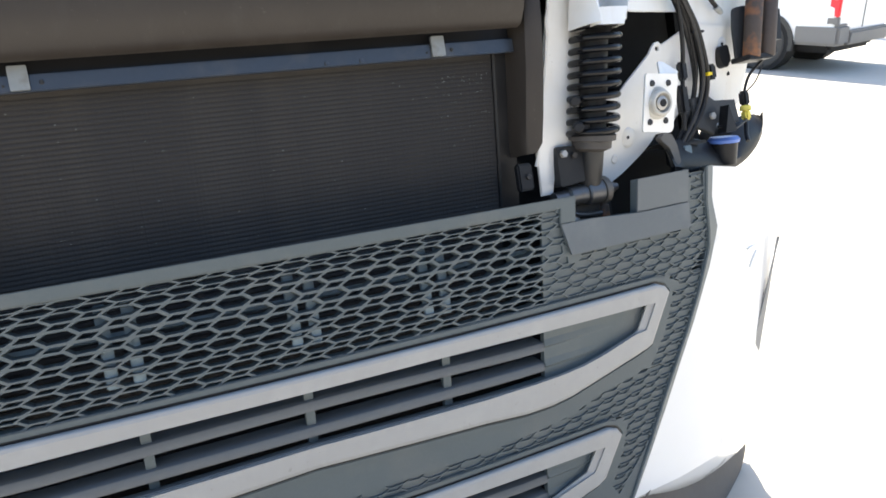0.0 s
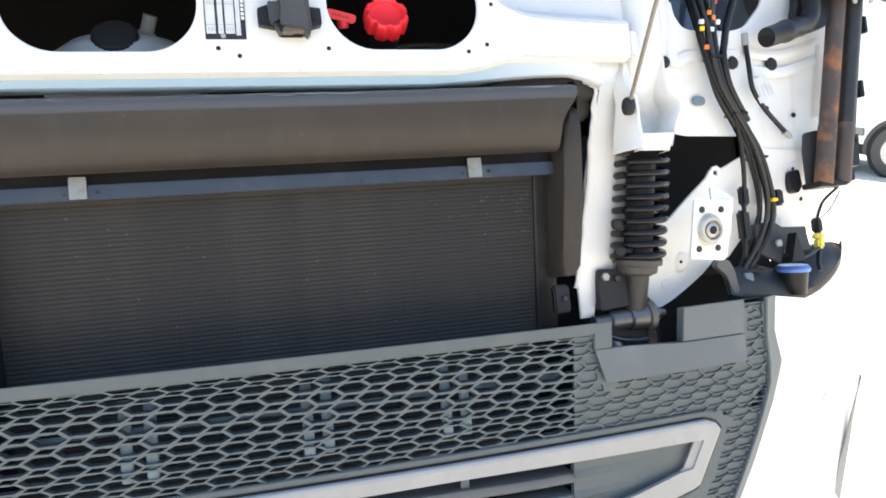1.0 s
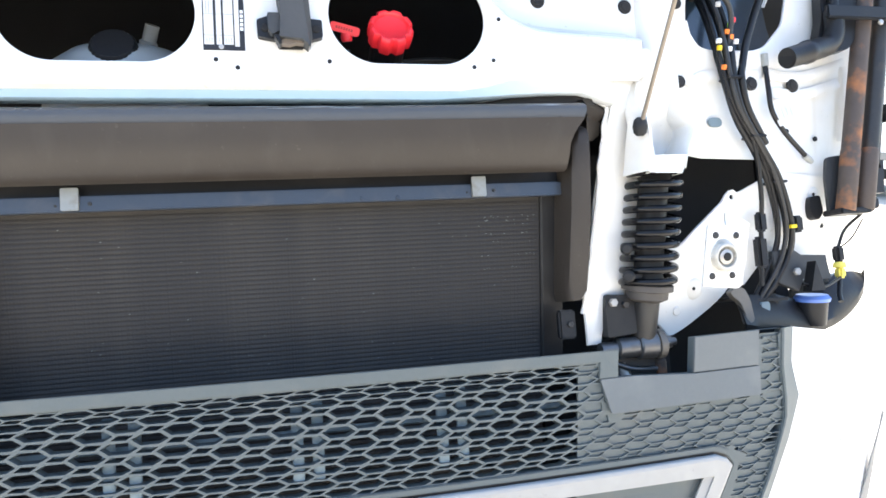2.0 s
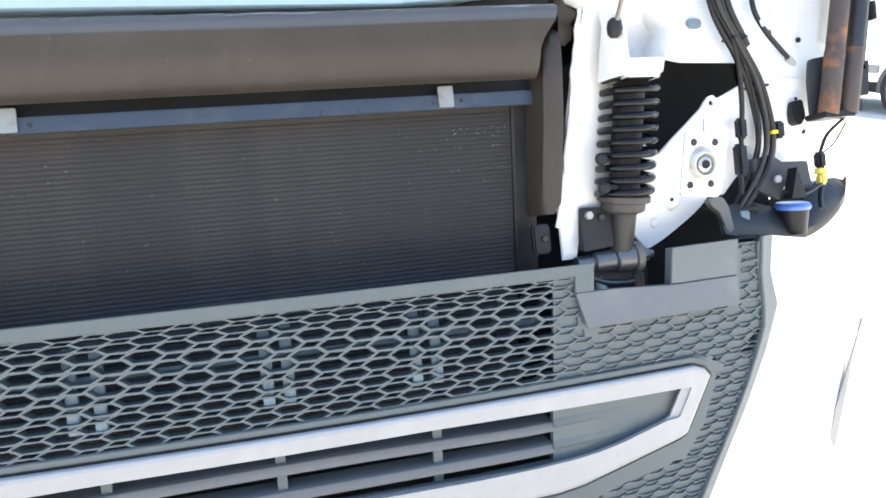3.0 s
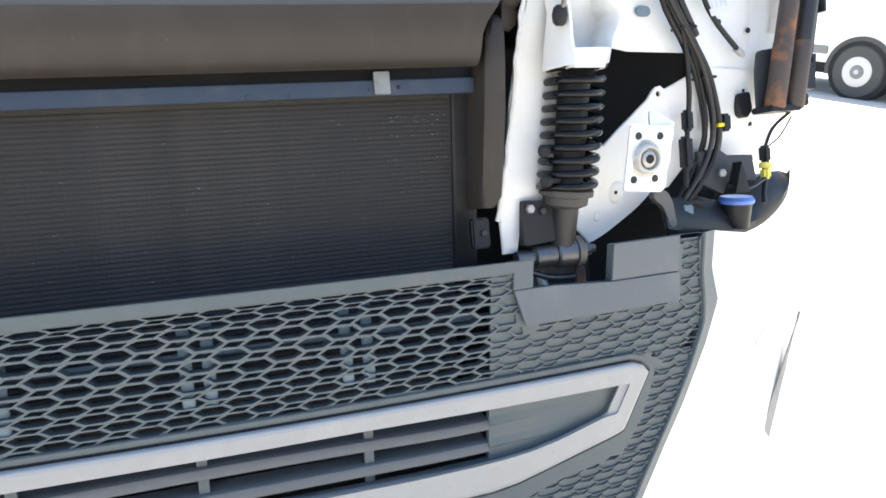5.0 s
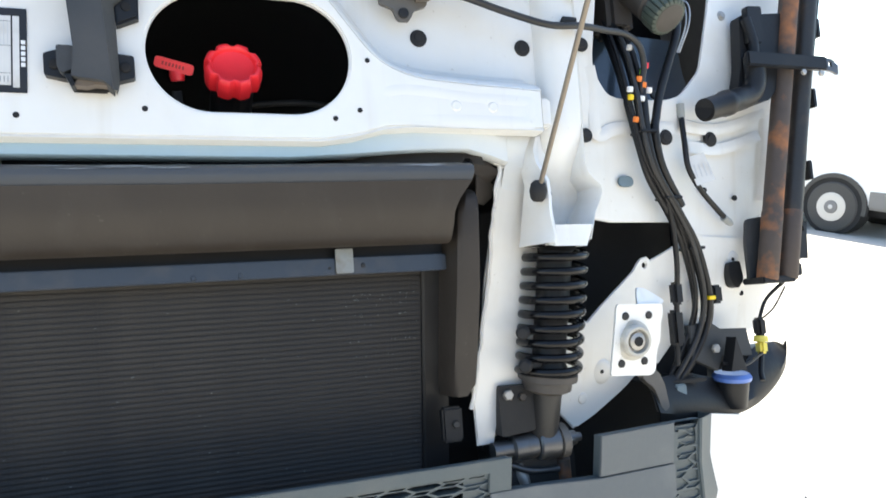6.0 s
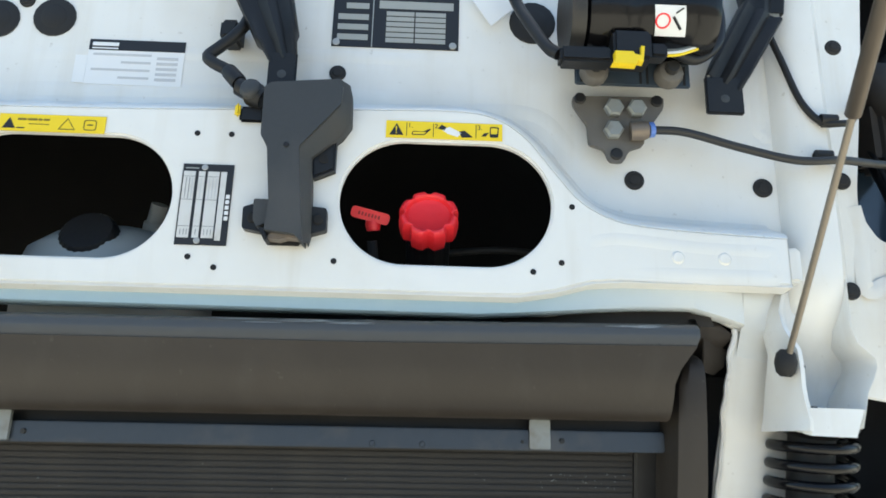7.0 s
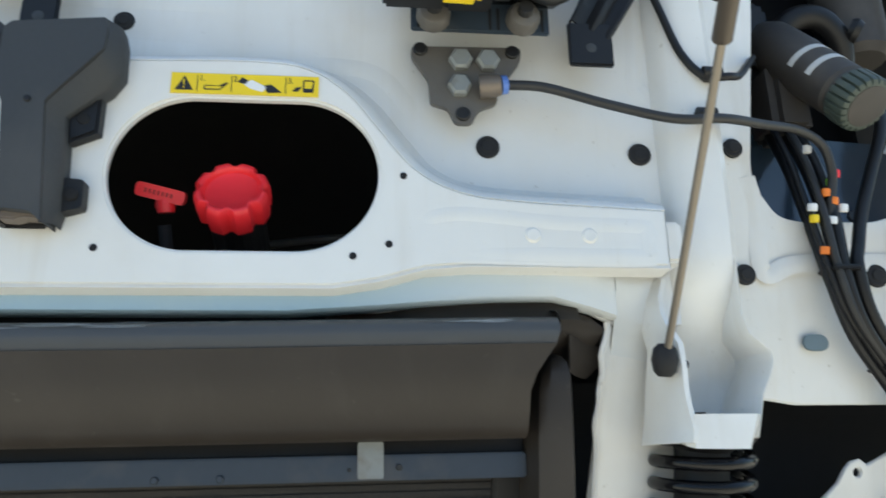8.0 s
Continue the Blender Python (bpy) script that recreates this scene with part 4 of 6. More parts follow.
part("mesh_bar", sheet([[(x, gs(x, 1.231) + 0.052, 1.226), (x, gs(x, 1.231) + 0.048, 1.229), (x, gs(x, 1.231) + 0.050, 1.238)] for x in [-0.62 + 0.09 * k for k in range(13)]], thick=0.004), STAY, grille, "blue-grey bar behind the mesh")
for x in (-0.405, -0.362, -0.085, -0.048, 0.188, 0.228):
    part("mesh_stay", box(x - 0.0105, x + 0.0105, gs(x, 1.22) + 0.020, gs(x, 1.22) + 0.028, 1.145, 1.292, 0.002), STAY, grille, "pale blue-grey stay behind the mesh")


# ---- cab suspension strut ----
def helix(a, b, r, turns, n=20):
    a, b = Vector(a), Vector(b)
    t = (b - a).normalized()
    u = t.cross(Vector((0, 1, 0))).normalized()
    w = t.cross(u)
    count = int(turns * n)
    return [a + (b - a) * (k / count) + u * (r * math.cos(2 * math.pi * k / n)) + w * (r * math.sin(2 * math.pi * k / n)) for k in range(count + 1)]


strut = thing("suspension_strut", "black coil spring over a damper below the cab pillar", "spring strut")
S_TOP, S_LOW = Vector((0.686, 0.098, 1.712)), Vector((0.668, 0.140, 1.452))
part("coil_spring", tube(helix(S_TOP, S_LOW.lerp(S_TOP, 0.05), 0.0550, 9.8, 36), 0.0078, 12, 0), SPRING, strut, "glossy black coil spring", True)
part("dust_boot", lathe(S_TOP, S_LOW, [(0, 0.042), (0.05, 0.042), (0.09, 0.0315), (0.50, 0.0305), (0.52, 0.0325), (0.56, 0.0325), (0.58, 0.0305), (0.86, 0.031), (0.9, 0.036), (1, 0.036)], 24), HOSE, strut, smooth=True)
part("spring_perch", lathe(S_LOW + Vector((0.001, -0.004, 0.022)), S_LOW + Vector((-0.002, 0.004, -0.020)), [(0, 0.048), (0.12, 0.055), (0.40, 0.055), (0.46, 0.046), (0.82, 0.045), (1, 0.030)], 24), PUMP, strut, smooth=True)
part("damper_tube", lathe(S_LOW + Vector((0, 0.002, -0.015)), (0.663, 0.165, 1.352), [(0, 0.027), (0.94, 0.027), (1, 0.024)], 20), HOSE, strut, smooth=True)
part("lower_eye", lathe((0.646, 0.165, 1.338), (0.690, 0.165, 1.338), [(0, 0.026), (0.08, 0.030), (0.92, 0.030), (1, 0.027)], 20), STEEL_GREY, strut, smooth=True)
part("end_washer", lathe((0.690, 0.165, 1.338), (0.708, 0.165, 1.339), [(0, 0.024), (0.1, 0.031), (0.85, 0.032), (1, 0.028)], 20), CAST, strut, "pale worn washer at the damper eye", True)
part("pivot_pin", lathe((0.56, 0.165, 1.334), (0.76, 0.165, 1.342), [(0, 0.016), (0.18, 0.016), (0.20, 0.0235), (0.42, 0.0235), (0.44, 0.020), (0.72, 0.018), (0.76, 0.0135), (0.84, 0.0135), (0.85, 0.008), (0.90, 0.008)], 14), STEEL_GREY, strut, smooth=True)
for z in (1.545, 1.487):
    part("stop_buffer", lathe((0.610, 0.105, z), (0.600, 0.088, z - 0.002), [(0, 0.011), (0.4, 0.013), (0.85, 0.011), (1, 0.008)], 14), RUBBER, strut, smooth=True)
    part("buffer_arm", box(0.606, 0.64, 0.098, 0.108, z - 0.006, z + 0.006, 0.003), BLACK, strut)
mount_plate = part("mount_plate", plate(rounded([(0.572, 1.452), (0.640, 1.448), (0.640, 1.366), (0.572, 1.360)], 0.006), [], 0.145, 0.175), BLACK, strut, smooth=True)
part("bolt_head", bolt(0.588, 0.145, 1.434, 0.010, 0.009), ZINC, mount_plate)
part("bolt_head", bolt(0.616, 0.145, 1.428, 0.008, 0.007), STEEL_DARK, mount_plate)
part("axle_block", box(0.58, 0.745, 0.19, 0.30, 1.24, 1.33, 0.012), STEEL_DARK, strut)

part("bump_rubber", lathe((0.622, 0.20, 1.298), (0.632, 0.19, 1.262), [(0, 0.012), (0.5, 0.014), (1, 0.010)], 12), ZINC, strut, "pale worn stop below the eye", True)
part("eye_bolt", lathe((0.708, 0.165, 1.339), (0.730, 0.165, 1.340), [(0, 0.014), (0.6, 0.014), (0.62, 0.009), (1, 0.009)], 6), HEX, strut)
part("link_rod", tube([(0.595, 0.185, 1.305), (0.64, 0.18, 1.288), (0.70, 0.185, 1.283)], 0.0065), STEEL_GREY, strut, smooth=True)
part("link_post", lathe((0.712, 0.19, 1.335), (0.716, 0.195, 1.255), [(0, 0.010), (0.4, 0.010), (0.45, 0.014), (1, 0.014)], 10), RUST, strut, smooth=True)
part("pipe_stub", tube([(0.66, 0.21, 1.30), (0.70, 0.20, 1.285), (0.735, 0.215, 1.29)], 0.008), STEEL_DARK, strut, smooth=True)

# ---- bonnet prop ----
prop = thing("bonnet_prop", "slim gas prop with bronze rod, ball joint in the pillar pocket", "gas strut")
BALL = Vector((0.617, 0.018, 1.783))
MID = Vector((0.600, -0.222, 2.030))
part("rod", tube([BALL, MID], 0.0043, 10, 0), ROD, prop, smooth=True)
part("cylinder", lathe(MID, MID + (MID - BALL) * 0.85, [(0, 0.007), (0.01, 0.0092), (1, 0.0092)], 16), ROD_DARK, prop, smooth=True)
part("ball_joint", lathe(BALL + Vector((-0.001, -0.004, 0.018)), BALL + Vector((-0.002, 0.002, -0.018)), [(0, 0.007), (0.15, 0.0125), (0.5, 0.015), (0.85, 0.0125), (1, 0.007)], 16), RUBBER, prop, smooth=True)
part("ball_stud", lathe(BALL, BALL + Vector((0.03, 0.02, -0.002)), [(0, 0.006), (1, 0.006)], 10), STEEL_DARK, prop)

# ---- bracket with the threaded hub ----
bracket = thing("towing_bracket", "white four-bolt bracket plate with a round threaded hub", "bracket")


def tilt(x, z):
    return 0.2 * (1.56 - z) + 0.25 * (x - 0.79)


face_plate = part("face_plate", plate(rounded([(0.772, 1.583), (0.890, 1.580), (0.894, 1.56), (0.888, 1.545), (0.888, 1.51), (0.880, 1.495), (0.878, 1.455), (0.866, 1.447), (0.762, 1.456)], 0.006), [], 0.060, 0.066, tilt, bevel=0.002), PAINT, bracket, smooth=True)
part("top_flange", plate(rounded([(0.826, 1.580), (0.892, 1.577), (0.900, 1.586), (0.856, 1.611), (0.838, 1.612), (0.832, 1.600)], 0.004, 2), [], 0.064, 0.069, lambda x, z: tilt(x, z) + 0.6 * max(0.0, z - 1.584), bevel=0.0015), PAINT, bracket, smooth=True)
HUB = Vector((0.812, 0.060 + tilt(0.812, 1.517), 1.517))
hub_ring = part("hub_ring", lathe(HUB, HUB + Vector((0, -0.022, -0.003)), [(0, 0.037), (0.2, 0.037), (0.3, 0.030), (0.85, 0.029), (1.0, 0.026), (1.0, 0.022), (0.5, 0.020)], 28), ZINC_PALE, bracket, "worn pale ring")
part("hub_bush", lathe(HUB, HUB + Vector((0, -0.021, -0.003)), [(0, 0.016), (0.9, 0.016), (1, 0.012)], 18), ZINC, hub_ring, smooth=True)
part("hub_bore", lathe(HUB, HUB + Vector((0, -0.0225, -0.003)), [(0, 0.009), (1, 0.009)], 14), DARK, hub_ring)
for x, z in ((0.793, 1.561), (0.853, 1.560), (0.786, 1.476), (0.845, 1.476)):
    part("bolt", bolt(x, 0.060 + tilt(x, z), z, 0.0075, 0.004, 10), STEEL_DARK, face_plate)


# ---- plugs, pins and small fittings on the white wall ----
def plug(x, y, z, r=0.015, label="round black rubber plug in the white cab wall"):
    t = thing("rubber_plug", label, "plug", "plugs in the cab wall", m=CAB @ pose(x, y, z))
    part("rim", lathe((0, 0.001, 0), (0, -0.004, 0), [(0, r), (0.6, r), (1, r * 0.85)], 18), RUBBER, t, smooth=True)
    part("dome", lathe((0, -0.004, 0), (0, -0.006, 0), [(0, r * 0.62), (1, r * 0.5)], 14), RUBBER, t, smooth=True)
    return t


for x, z in ((0.434, 2.056), (0.629, 2.051)):
    plug(x, 0.062, z)
plug(0.745, 0.029, 2.275, 0.0125)
plug(0.834, 0.122, 2.363, 0.015)
for x, z, r in ((0.778, 2.084, 0.014), (0.773, 1.907, 0.014), (0.99, 1.92, 0.0165), (1.128, 1.926, 0.0165)):
    plug(x, wall_depth(x, z) - 0.001, z, r)
plug(-0.466, 0.062, 2.294, 0.033, "large round black rubber grommet in the white wall")
plug(-0.552, 0.062, 2.288, 0.033, "large round black rubber grommet in the white wall")
plug(-0.513, 0.062, 2.322, 0.012)
plug(-0.021, 0.062, 2.216, 0.013)
plug(0.282, 0.062, 2.318, 0.037, "large round black rubber grommet behind a cable")
oval_plug = thing("oval_plug", "small oval blue-grey plug in the outer panel", "plug", m=CAB @ pose(0.874, wall_depth(0.874, 1.824), 1.824))
part("cap", plate(stadium(-0.018, 0.018, -0.011, 0.011, 6), [], -0.003, 0.0, bevel=0.001), STAY, oval_plug)
pinhole = None
for x, z in ((-0.16, 1.886), (-0.196, 1.9), (0.0, 1.90), (0.271, 1.894), (0.31, 1.908), (0.326, 1.989), (-0.203, 2.080), (-0.155, 2.080), (-0.60, 1.893)):
    t = thing("drill_hole", "tiny dark drilled hole in the white cross beam", "hole", "drill holes in the beam", m=CAB @ pose(x, 0, z))
    if pinhole is None:
        pinhole = part("bore", lathe((0, 0.002, 0), (0, -0.0008, 0), [(0, 0.0042), (1, 0.0042)], 10), DARK, t).data
    else:
        new("bore", pinhole).parent = t
for x, z in ((0.905, 1.500), (1.106, 1.816), (1.207, 1.803), (1.242, 1.592)):
    t = thing("drill_hole", "dark drilled hole in the white arch panel", "hole", "drill holes in the arch", m=CAB @ pose(x, wall_depth(x, z) - (0.0042 if z < 1.7 else 0.0004), z))
    new("bore", pinhole).parent = t
    t.children[0].scale = (1.5, 1, 1.5)
for x, z in ((0.822, 1.453), (1.203, 1.668)):
    t = thing("drill_hole", "dark drilled hole in a pressed boss of the arch panel", "hole", "drill holes in the arch", m=CAB @ pose(x, wall_depth(x, z) - 0.0080, z))
    new("bore", pinhole).parent = t
for x in (0.471, 0.536):
    t = thing("weld_stud", "small painted stud on the white cross beam", "stud", "studs on the beam", m=CAB @ pose(x, 0, 1.921))
    part("stud", lathe((0, 0.001, 0), (0, -0.0022, 0), [(0, 0.010), (0.5, 0.009), (1, 0.007)], 12), PAINT, t, smooth=True)

stud_x, stud_z = 1.198, 2.212
panel_stud = thing("panel_screw", "small zinc screw in the white outer panel", "screw", m=CAB @ pose(stud_x, wall_depth(stud_x, stud_z), stud_z))
part("head", lathe((0, 0.001, 0), (0, -0.008, 0), [(0, 0.011), (0.4, 0.011), (0.45, 0.007), (1, 0.006)], 12), ZINC, panel_stud, smooth=True)

# ---- lock housing in the middle ----
lock = thing("lock_housing", "dark grey plastic bonnet lock housing on the cross beam", "lock housing")
FACE = [(-0.097, 2.141), (0.000, 2.150), (0.003, 2.138), (0.002, 2.112), (-0.051, 2.047), (-0.039, 1.931), (-0.037, 1.913), (-0.049, 1.924), (-0.088, 1.928), (-0.085, 1.966), (-0.094, 2.046), (-0.104, 2.062), (-0.105, 2.133)]
part("front_shell", plate(rounded(FACE, 0.003, 2), [], -0.045, -0.006, bevel=0.0045), GRILLE_DARK, lock, smooth=True)
facet = [((0.000, 2.150), (0.010, 2.152)), ((0.003, 2.138), (0.0145, 2.134)), ((0.002, 2.112), (0.0155, 2.094)), ((-0.010, 2.098), (0.004, 2.075)), ((-0.051, 2.047), (-0.036, 2.040)), ((-0.046, 2.00), (-0.033, 1.995)), ((-0.039, 1.931), (-0.030, 1.936)), ((-0.037, 1.913), (-0.034, 1.918))]
part("side_facet", sheet([[(a[0] - 0.003, -0.042, a[1]), (a[0], -0.040, a[1]), (b[0] - 0.002, -0.024, b[1]), (b[0], -0.020, b[1]), (b[0] - 0.001, 0.0, b[1])] for a, b in facet]), GRILLE_DARK, lock, smooth=True)
part("side_web", plate([(-0.038, 2.044), (-0.005, 2.072), (-0.005, 2.026), (-0.034, 2.013)], [], -0.016, 0.0, bevel=0.003), BLACK, lock, smooth=True)
part("web_screw", lathe((-0.021, -0.0162, 2.041), (-0.021, -0.0175, 2.041), [(0, 0.007), (1, 0.006)], 14), DARK, lock)
for name, pts, hx in (("fixing_ear", [(-0.125, 1.968), (-0.100, 1.977), (-0.080, 1.975), (-0.082, 1.934), (-0.097, 1.933), (-0.124, 1.938)], -0.111), ("fixing_ear", [(-0.046, 1.974), (-0.033, 1.972), (-0.012, 1.970), (-0.011, 1.939), (-0.034, 1.932), (-0.046, 1.934)], -0.023)):
    ear = part(name, plate(rounded(pts, 0.003, 2), [], -0.016, 0.0, bevel=0.003), BLACK, lock, smooth=True)
    part("ear_screw", lathe((hx, -0.0162, 1.953), (hx, -0.0195, 1.953), [(0, 0.0075), (0.7, 0.0075), (1, 0.005)], 14), DARK, ear)
part("ear_block", plate(rounded([(-0.107, 1.974), (-0.086, 1.974), (-0.084, 1.943), (-0.100, 1.935), (-0.106, 1.944)], 0.003, 2), [], -0.034, -0.010, bevel=0.004), GRILLE_DARK, lock, smooth=True)
part("shell_wall", box(-0.090, -0.045, -0.012, -0.006, 1.917, 1.945, 0.002), BLACK, lock)
part("striker", plate([(-0.086, 1.920), (-0.080, 1.934), (-0.044, 1.932), (-0.044, 1.921), (-0.060, 1.922), (-0.070, 1.919)], [], -0.034, -0.014, bevel=0.002), UNION, lock, "worn brown steel striker")
part("shell_tooth", plate([(-0.097, 1.933), (-0.088, 1.933), (-0.084, 1.918), (-0.088, 1.916)], [], -0.040, -0.012, bevel=0.002), BLACK, lock)
part("rivet", bolt(-0.068, -0.045, 2.048, 0.004, 0.002, 8), BLACK, lock)
part("cable_gland", lathe((-0.112, -0.012, 2.130), (-0.150, -0.010, 2.150), [(0, 0.015), (0.3, 0.018), (0.5, 0.018), (0.55, 0.014), (1, 0.013)], 14), BLACK, lock, smooth=True)
part("gland_bracket", box(-0.146, -0.112, -0.006, 0.0, 2.098, 2.122, 0.003), BLACK, lock)
part("lock_cable", tube([(-0.138, -0.012, 2.139), (-0.154, -0.008, 2.162), (-0.168, -0.004, 2.177), (-0.192, 0.0, 2.191), (-0.203, 0.004, 2.204), (-0.188, 0.008, 2.223), (-0.168, 0.010, 2.245), (-0.156, 0.014, 2.268), (-0.150, 0.022, 2.30)], 0.0090, 10, 4), BLACK, lock, smooth=True)
part("cable_sleeve", lathe((-0.150, -0.009, 2.156), (-0.170, -0.003, 2.179), [(0, 0.0115), (0.1, 0.0125), (0.85, 0.0120), (1, 0.0105)], 14), BLACK, lock, smooth=True)
part("gland_button", lathe((-0.128, -0.014, 2.139), (-0.131, -0.030, 2.141), [(0, 0.016), (0.6, 0.016), (0.9, 0.013), (1, 0.009)], 18), GRILLE_DARK, lock, smooth=True)
part("cable_tag", box(-0.152, -0.144, -0.012, -0.004, 2.104, 2.124, 0.003), YELLOW, lock)
clip_a = thing("cable_clip", "black plastic cable clip on the white wall", "clip", "cable clips", m=CAB @ pose(-0.182, 0.03, 2.262))
part("body", box(-0.014, 0.014, -0.012, 0.032, -0.016, 0.016, 0.005), BLACK, clip_a)


def brace(name, a, b, w0, w1, label, y0=0.01, foot=True):
    """A channel-section plastic brace with two ribs, from a foot a up to b."""
    t = thing(name, label, "brace")
    a, b = Vector(a), Vector(b)
    d = (b - a).normalized()
    s = Vector((d.y, -d.x))
    across = ((-0.5, 0.012), (-0.5, -0.013), (-0.47, -0.017), (-0.41, -0.0175), (-0.30, -0.012), (-0.16, -0.0095), (-0.05, -0.015), (0.02, -0.0185), (0.09, -0.0165), (0.20, -0.0095), (0.33, -0.012), (0.42, -0.0175), (0.47, -0.017), (0.5, -0.013), (0.5, 0.012))
    part("channel", sheet([[(p.x + q.x * w * o, y0 + (h if k else -0.010 + 0.35 * (h + 0.010)), p.y + q.y * w * o) for o, h in across] for k, p, q, w in ((k, a.lerp(b, 0.16 * k if k < 2 else (k - 1) / 5), s, w0 + (w1 - w0) * k / 6) for k in range(7))], thick=0.002), BLACK, t, smooth=True)
    if foot:
        part("foot", box(a.x - w0 * 0.5, a.x + w0 * 0.5, y0 - 0.012, y0 - 0.004, a.y - 0.05, a.y + 0.010, 0.002), BLACK, t)
        part("foot_spacer", lathe((a.x, y0 - 0.004, a.y - 0.012), (a.x, 0.062, a.y - 0.012), [(0, 0.008), (1, 0.008)], 12), BLACK, t)
        part("foot_screw", lathe((a.x, y0 - 0.0102, a.y - 0.026), (a.x, y0 - 0.0125, a.y - 0.026), [(0, 0.010), (0.5, 0.010), (0.8, 0.0065), (1, 0.005)], 16), GRILLE_DARK, t, smooth=True)
    return t


brace("centre_brace", (-0.093, 2.203), (-0.163, 2.405), 0.041, 0.112, "black ribbed plastic brace rising from the lock", 0.01)
brace("outer_brace", (0.560, 2.196), (0.630, 2.322), 0.056, 0.066, "black ribbed plastic brace on the white wall", 0.02)
brace("upper_brace", (0.630, 2.322), (0.655, 2.55), 0.066, 0.072, "upper leg of the black ribbed plastic brace", 0.02, False)

# ---- brake pipe block ----
block = thing("pipe_block", "triangular grey metal block with four hexagon plugs", "pipe block")
block_base = part("base", plate(rounded([(0.337, 2.177), (0.476, 2.180), (0.474, 2.160), (0.444, 2.118), (0.442, 2.100), (0.420, 2.092), (0.410, 2.072), (0.390, 2.072), (0.382, 2.092), (0.360, 2.098), (0.358, 2.130), (0.337, 2.162)], 0.006, 3), [], 0.030, 0.038, bevel=0.003), CAST, block, "grey cast triangular base", True)
for x, z in ((0.348, 2.172), (0.464, 2.172), (0.400, 2.084)):
    part("corner_screw", bolt(x, 0.030, z, 0.009, 0.004, 14), BLACK, block_base)
for x, z in ((0.398, 2.157), (0.432, 2.157), (0.396, 2.121)):
    part("hex_plug", bolt(x, 0.030, z, 0.015, 0.012, 6), HEX, block, "dull zinc hexagon plug")
part("spacer", lathe((0.40, 0.038, 2.13), (0.40, 0.062, 2.13), [(0, 0.02), (1, 0.02)], 14), CAST, block)
union = part("union", lathe((0.420, 0.022, 2.118), (0.446, 0.018, 2.119), [(0, 0.015), (0.7, 0.015), (1, 0.012)], 14), UNION, block, smooth=True)
part("union_collar", lathe((0.446, 0.018, 2.119), (0.453, 0.018, 2.120), [(0, 0.0115), (1, 0.0115)], 14), BLUE, union, "blue push-fit collar")
hose = thing("air_hose", "black hose from the pipe block across the pillar", "hose")
part("hose_line", tube([(0.450, 0.018, 2.1195), (0.50, 0.015, 2.116), (0.577, 0.012, 2.094), (0.655, 0.005, 2.074), (0.72, 0.008, 2.078), (0.79, 0.04, 2.088), (0.855, 0.07, 2.097), (0.895, 0.085, 2.084), (0.910, 0.095, 2.052), (0.908, 0.102, 2.02), (0.902, 0.112, 1.96)], 0.0062), HOSE, hose, smooth=True)
lead = thing("thin_lead", "thin black lead looping to a clip on the pillar", "lead")
part("lead_line", tube([(0.645, 0.03, 2.30), (0.662, 0.03, 2.25), (0.682, 0.025, 2.18), (0.706, 0.018, 2.143), (0.735, 0.010, 2.138), (0.76, 0.03, 2.152), (0.80, 0.075, 2.195), (0.85, 0.14, 2.25)], 0.0052), BLACK, lead, smooth=True)
for x, z in ((0.716, 2.146), (0.702, 2.088)):
    t = thing("cable_clip", "black plastic cable clip on the pillar", "clip", "cable clips", m=CAB @ pose(x, 0.026, z))
    part("body", box(-0.012, 0.012, -0.012, 0.003, -0.009, 0.009, 0.004), BLACK, t)
    part("jaw", lathe((-0.012, -0.010, 0), (0.012, -0.010, 0), [(0, 0.008), (1, 0.008)], 12), BLACK, t, smooth=True)

# ---- pressure cylinder at the top ----
motor = thing("wiper_motor", "black glossy cylinder on a dark bracket with yellow connector", "motor")
part("bracket_leg", box(0.36, 0.48, 0.006, 0.062, 2.225, 2.25, 0.003), BAR, motor)
part("mount_bracket", box(0.335, 0.506, 0.0, 0.006, 2.181, 2.25, 0.002), BRACKET, motor, "dark blue-black mounting bracket")
for x in (0.344, 0.352, 0.432, 0.442, 0.497):
    part("bracket_slot", box(x - 0.0016, x + 0.0016, -0.0015, 0.001, 2.184, 2.214), DARK, motor)
part("housing", lathe((0.335, -0.03, 2.273), (0.53, -0.03, 2.280), [(0, 0.05), (0.03, 0.062), (0.1, 0.066), (0.32, 0.066), (0.34, 0.064), (0.62, 0.064), (0.64, 0.067), (0.9, 0.068), (0.97, 0.060), (1, 0.045)], 28), SPRING, motor, "glossy black cylinder", True)
part("end_strap", lathe((0.315, -0.03, 2.272), (0.335, -0.03, 2.273), [(0, 0.058), (1, 0.062)], 24), STEEL_DARK, motor, smooth=True)
for x in (0.362, 0.472):
    mount = part("rubber_mount", lathe((x, 0.0, 2.198), (x, -0.02, 2.197), [(0, 0.021), (0.5, 0.021), (0.9, 0.017), (1, 0.012)], 16), CAST, motor, smooth=True)
    part("mount_stud", lathe((x, -0.02, 2.199), (x, -0.03, 2.199), [(0, 0.010), (1, 0.009)], 10), STEEL_DARK, mount)
part("connector", box(0.300, 0.372, -0.075, -0.045, 2.176, 2.199, 0.004), BLACK, motor)
part("connector_boot", box(0.372, 0.425, -0.082, -0.040, 2.178, 2.222, 0.004), BLACK, motor)
part("connector_tail", box(0.425, 0.45, -0.072, -0.048, 2.188, 2.21, 0.004), BLACK, motor)
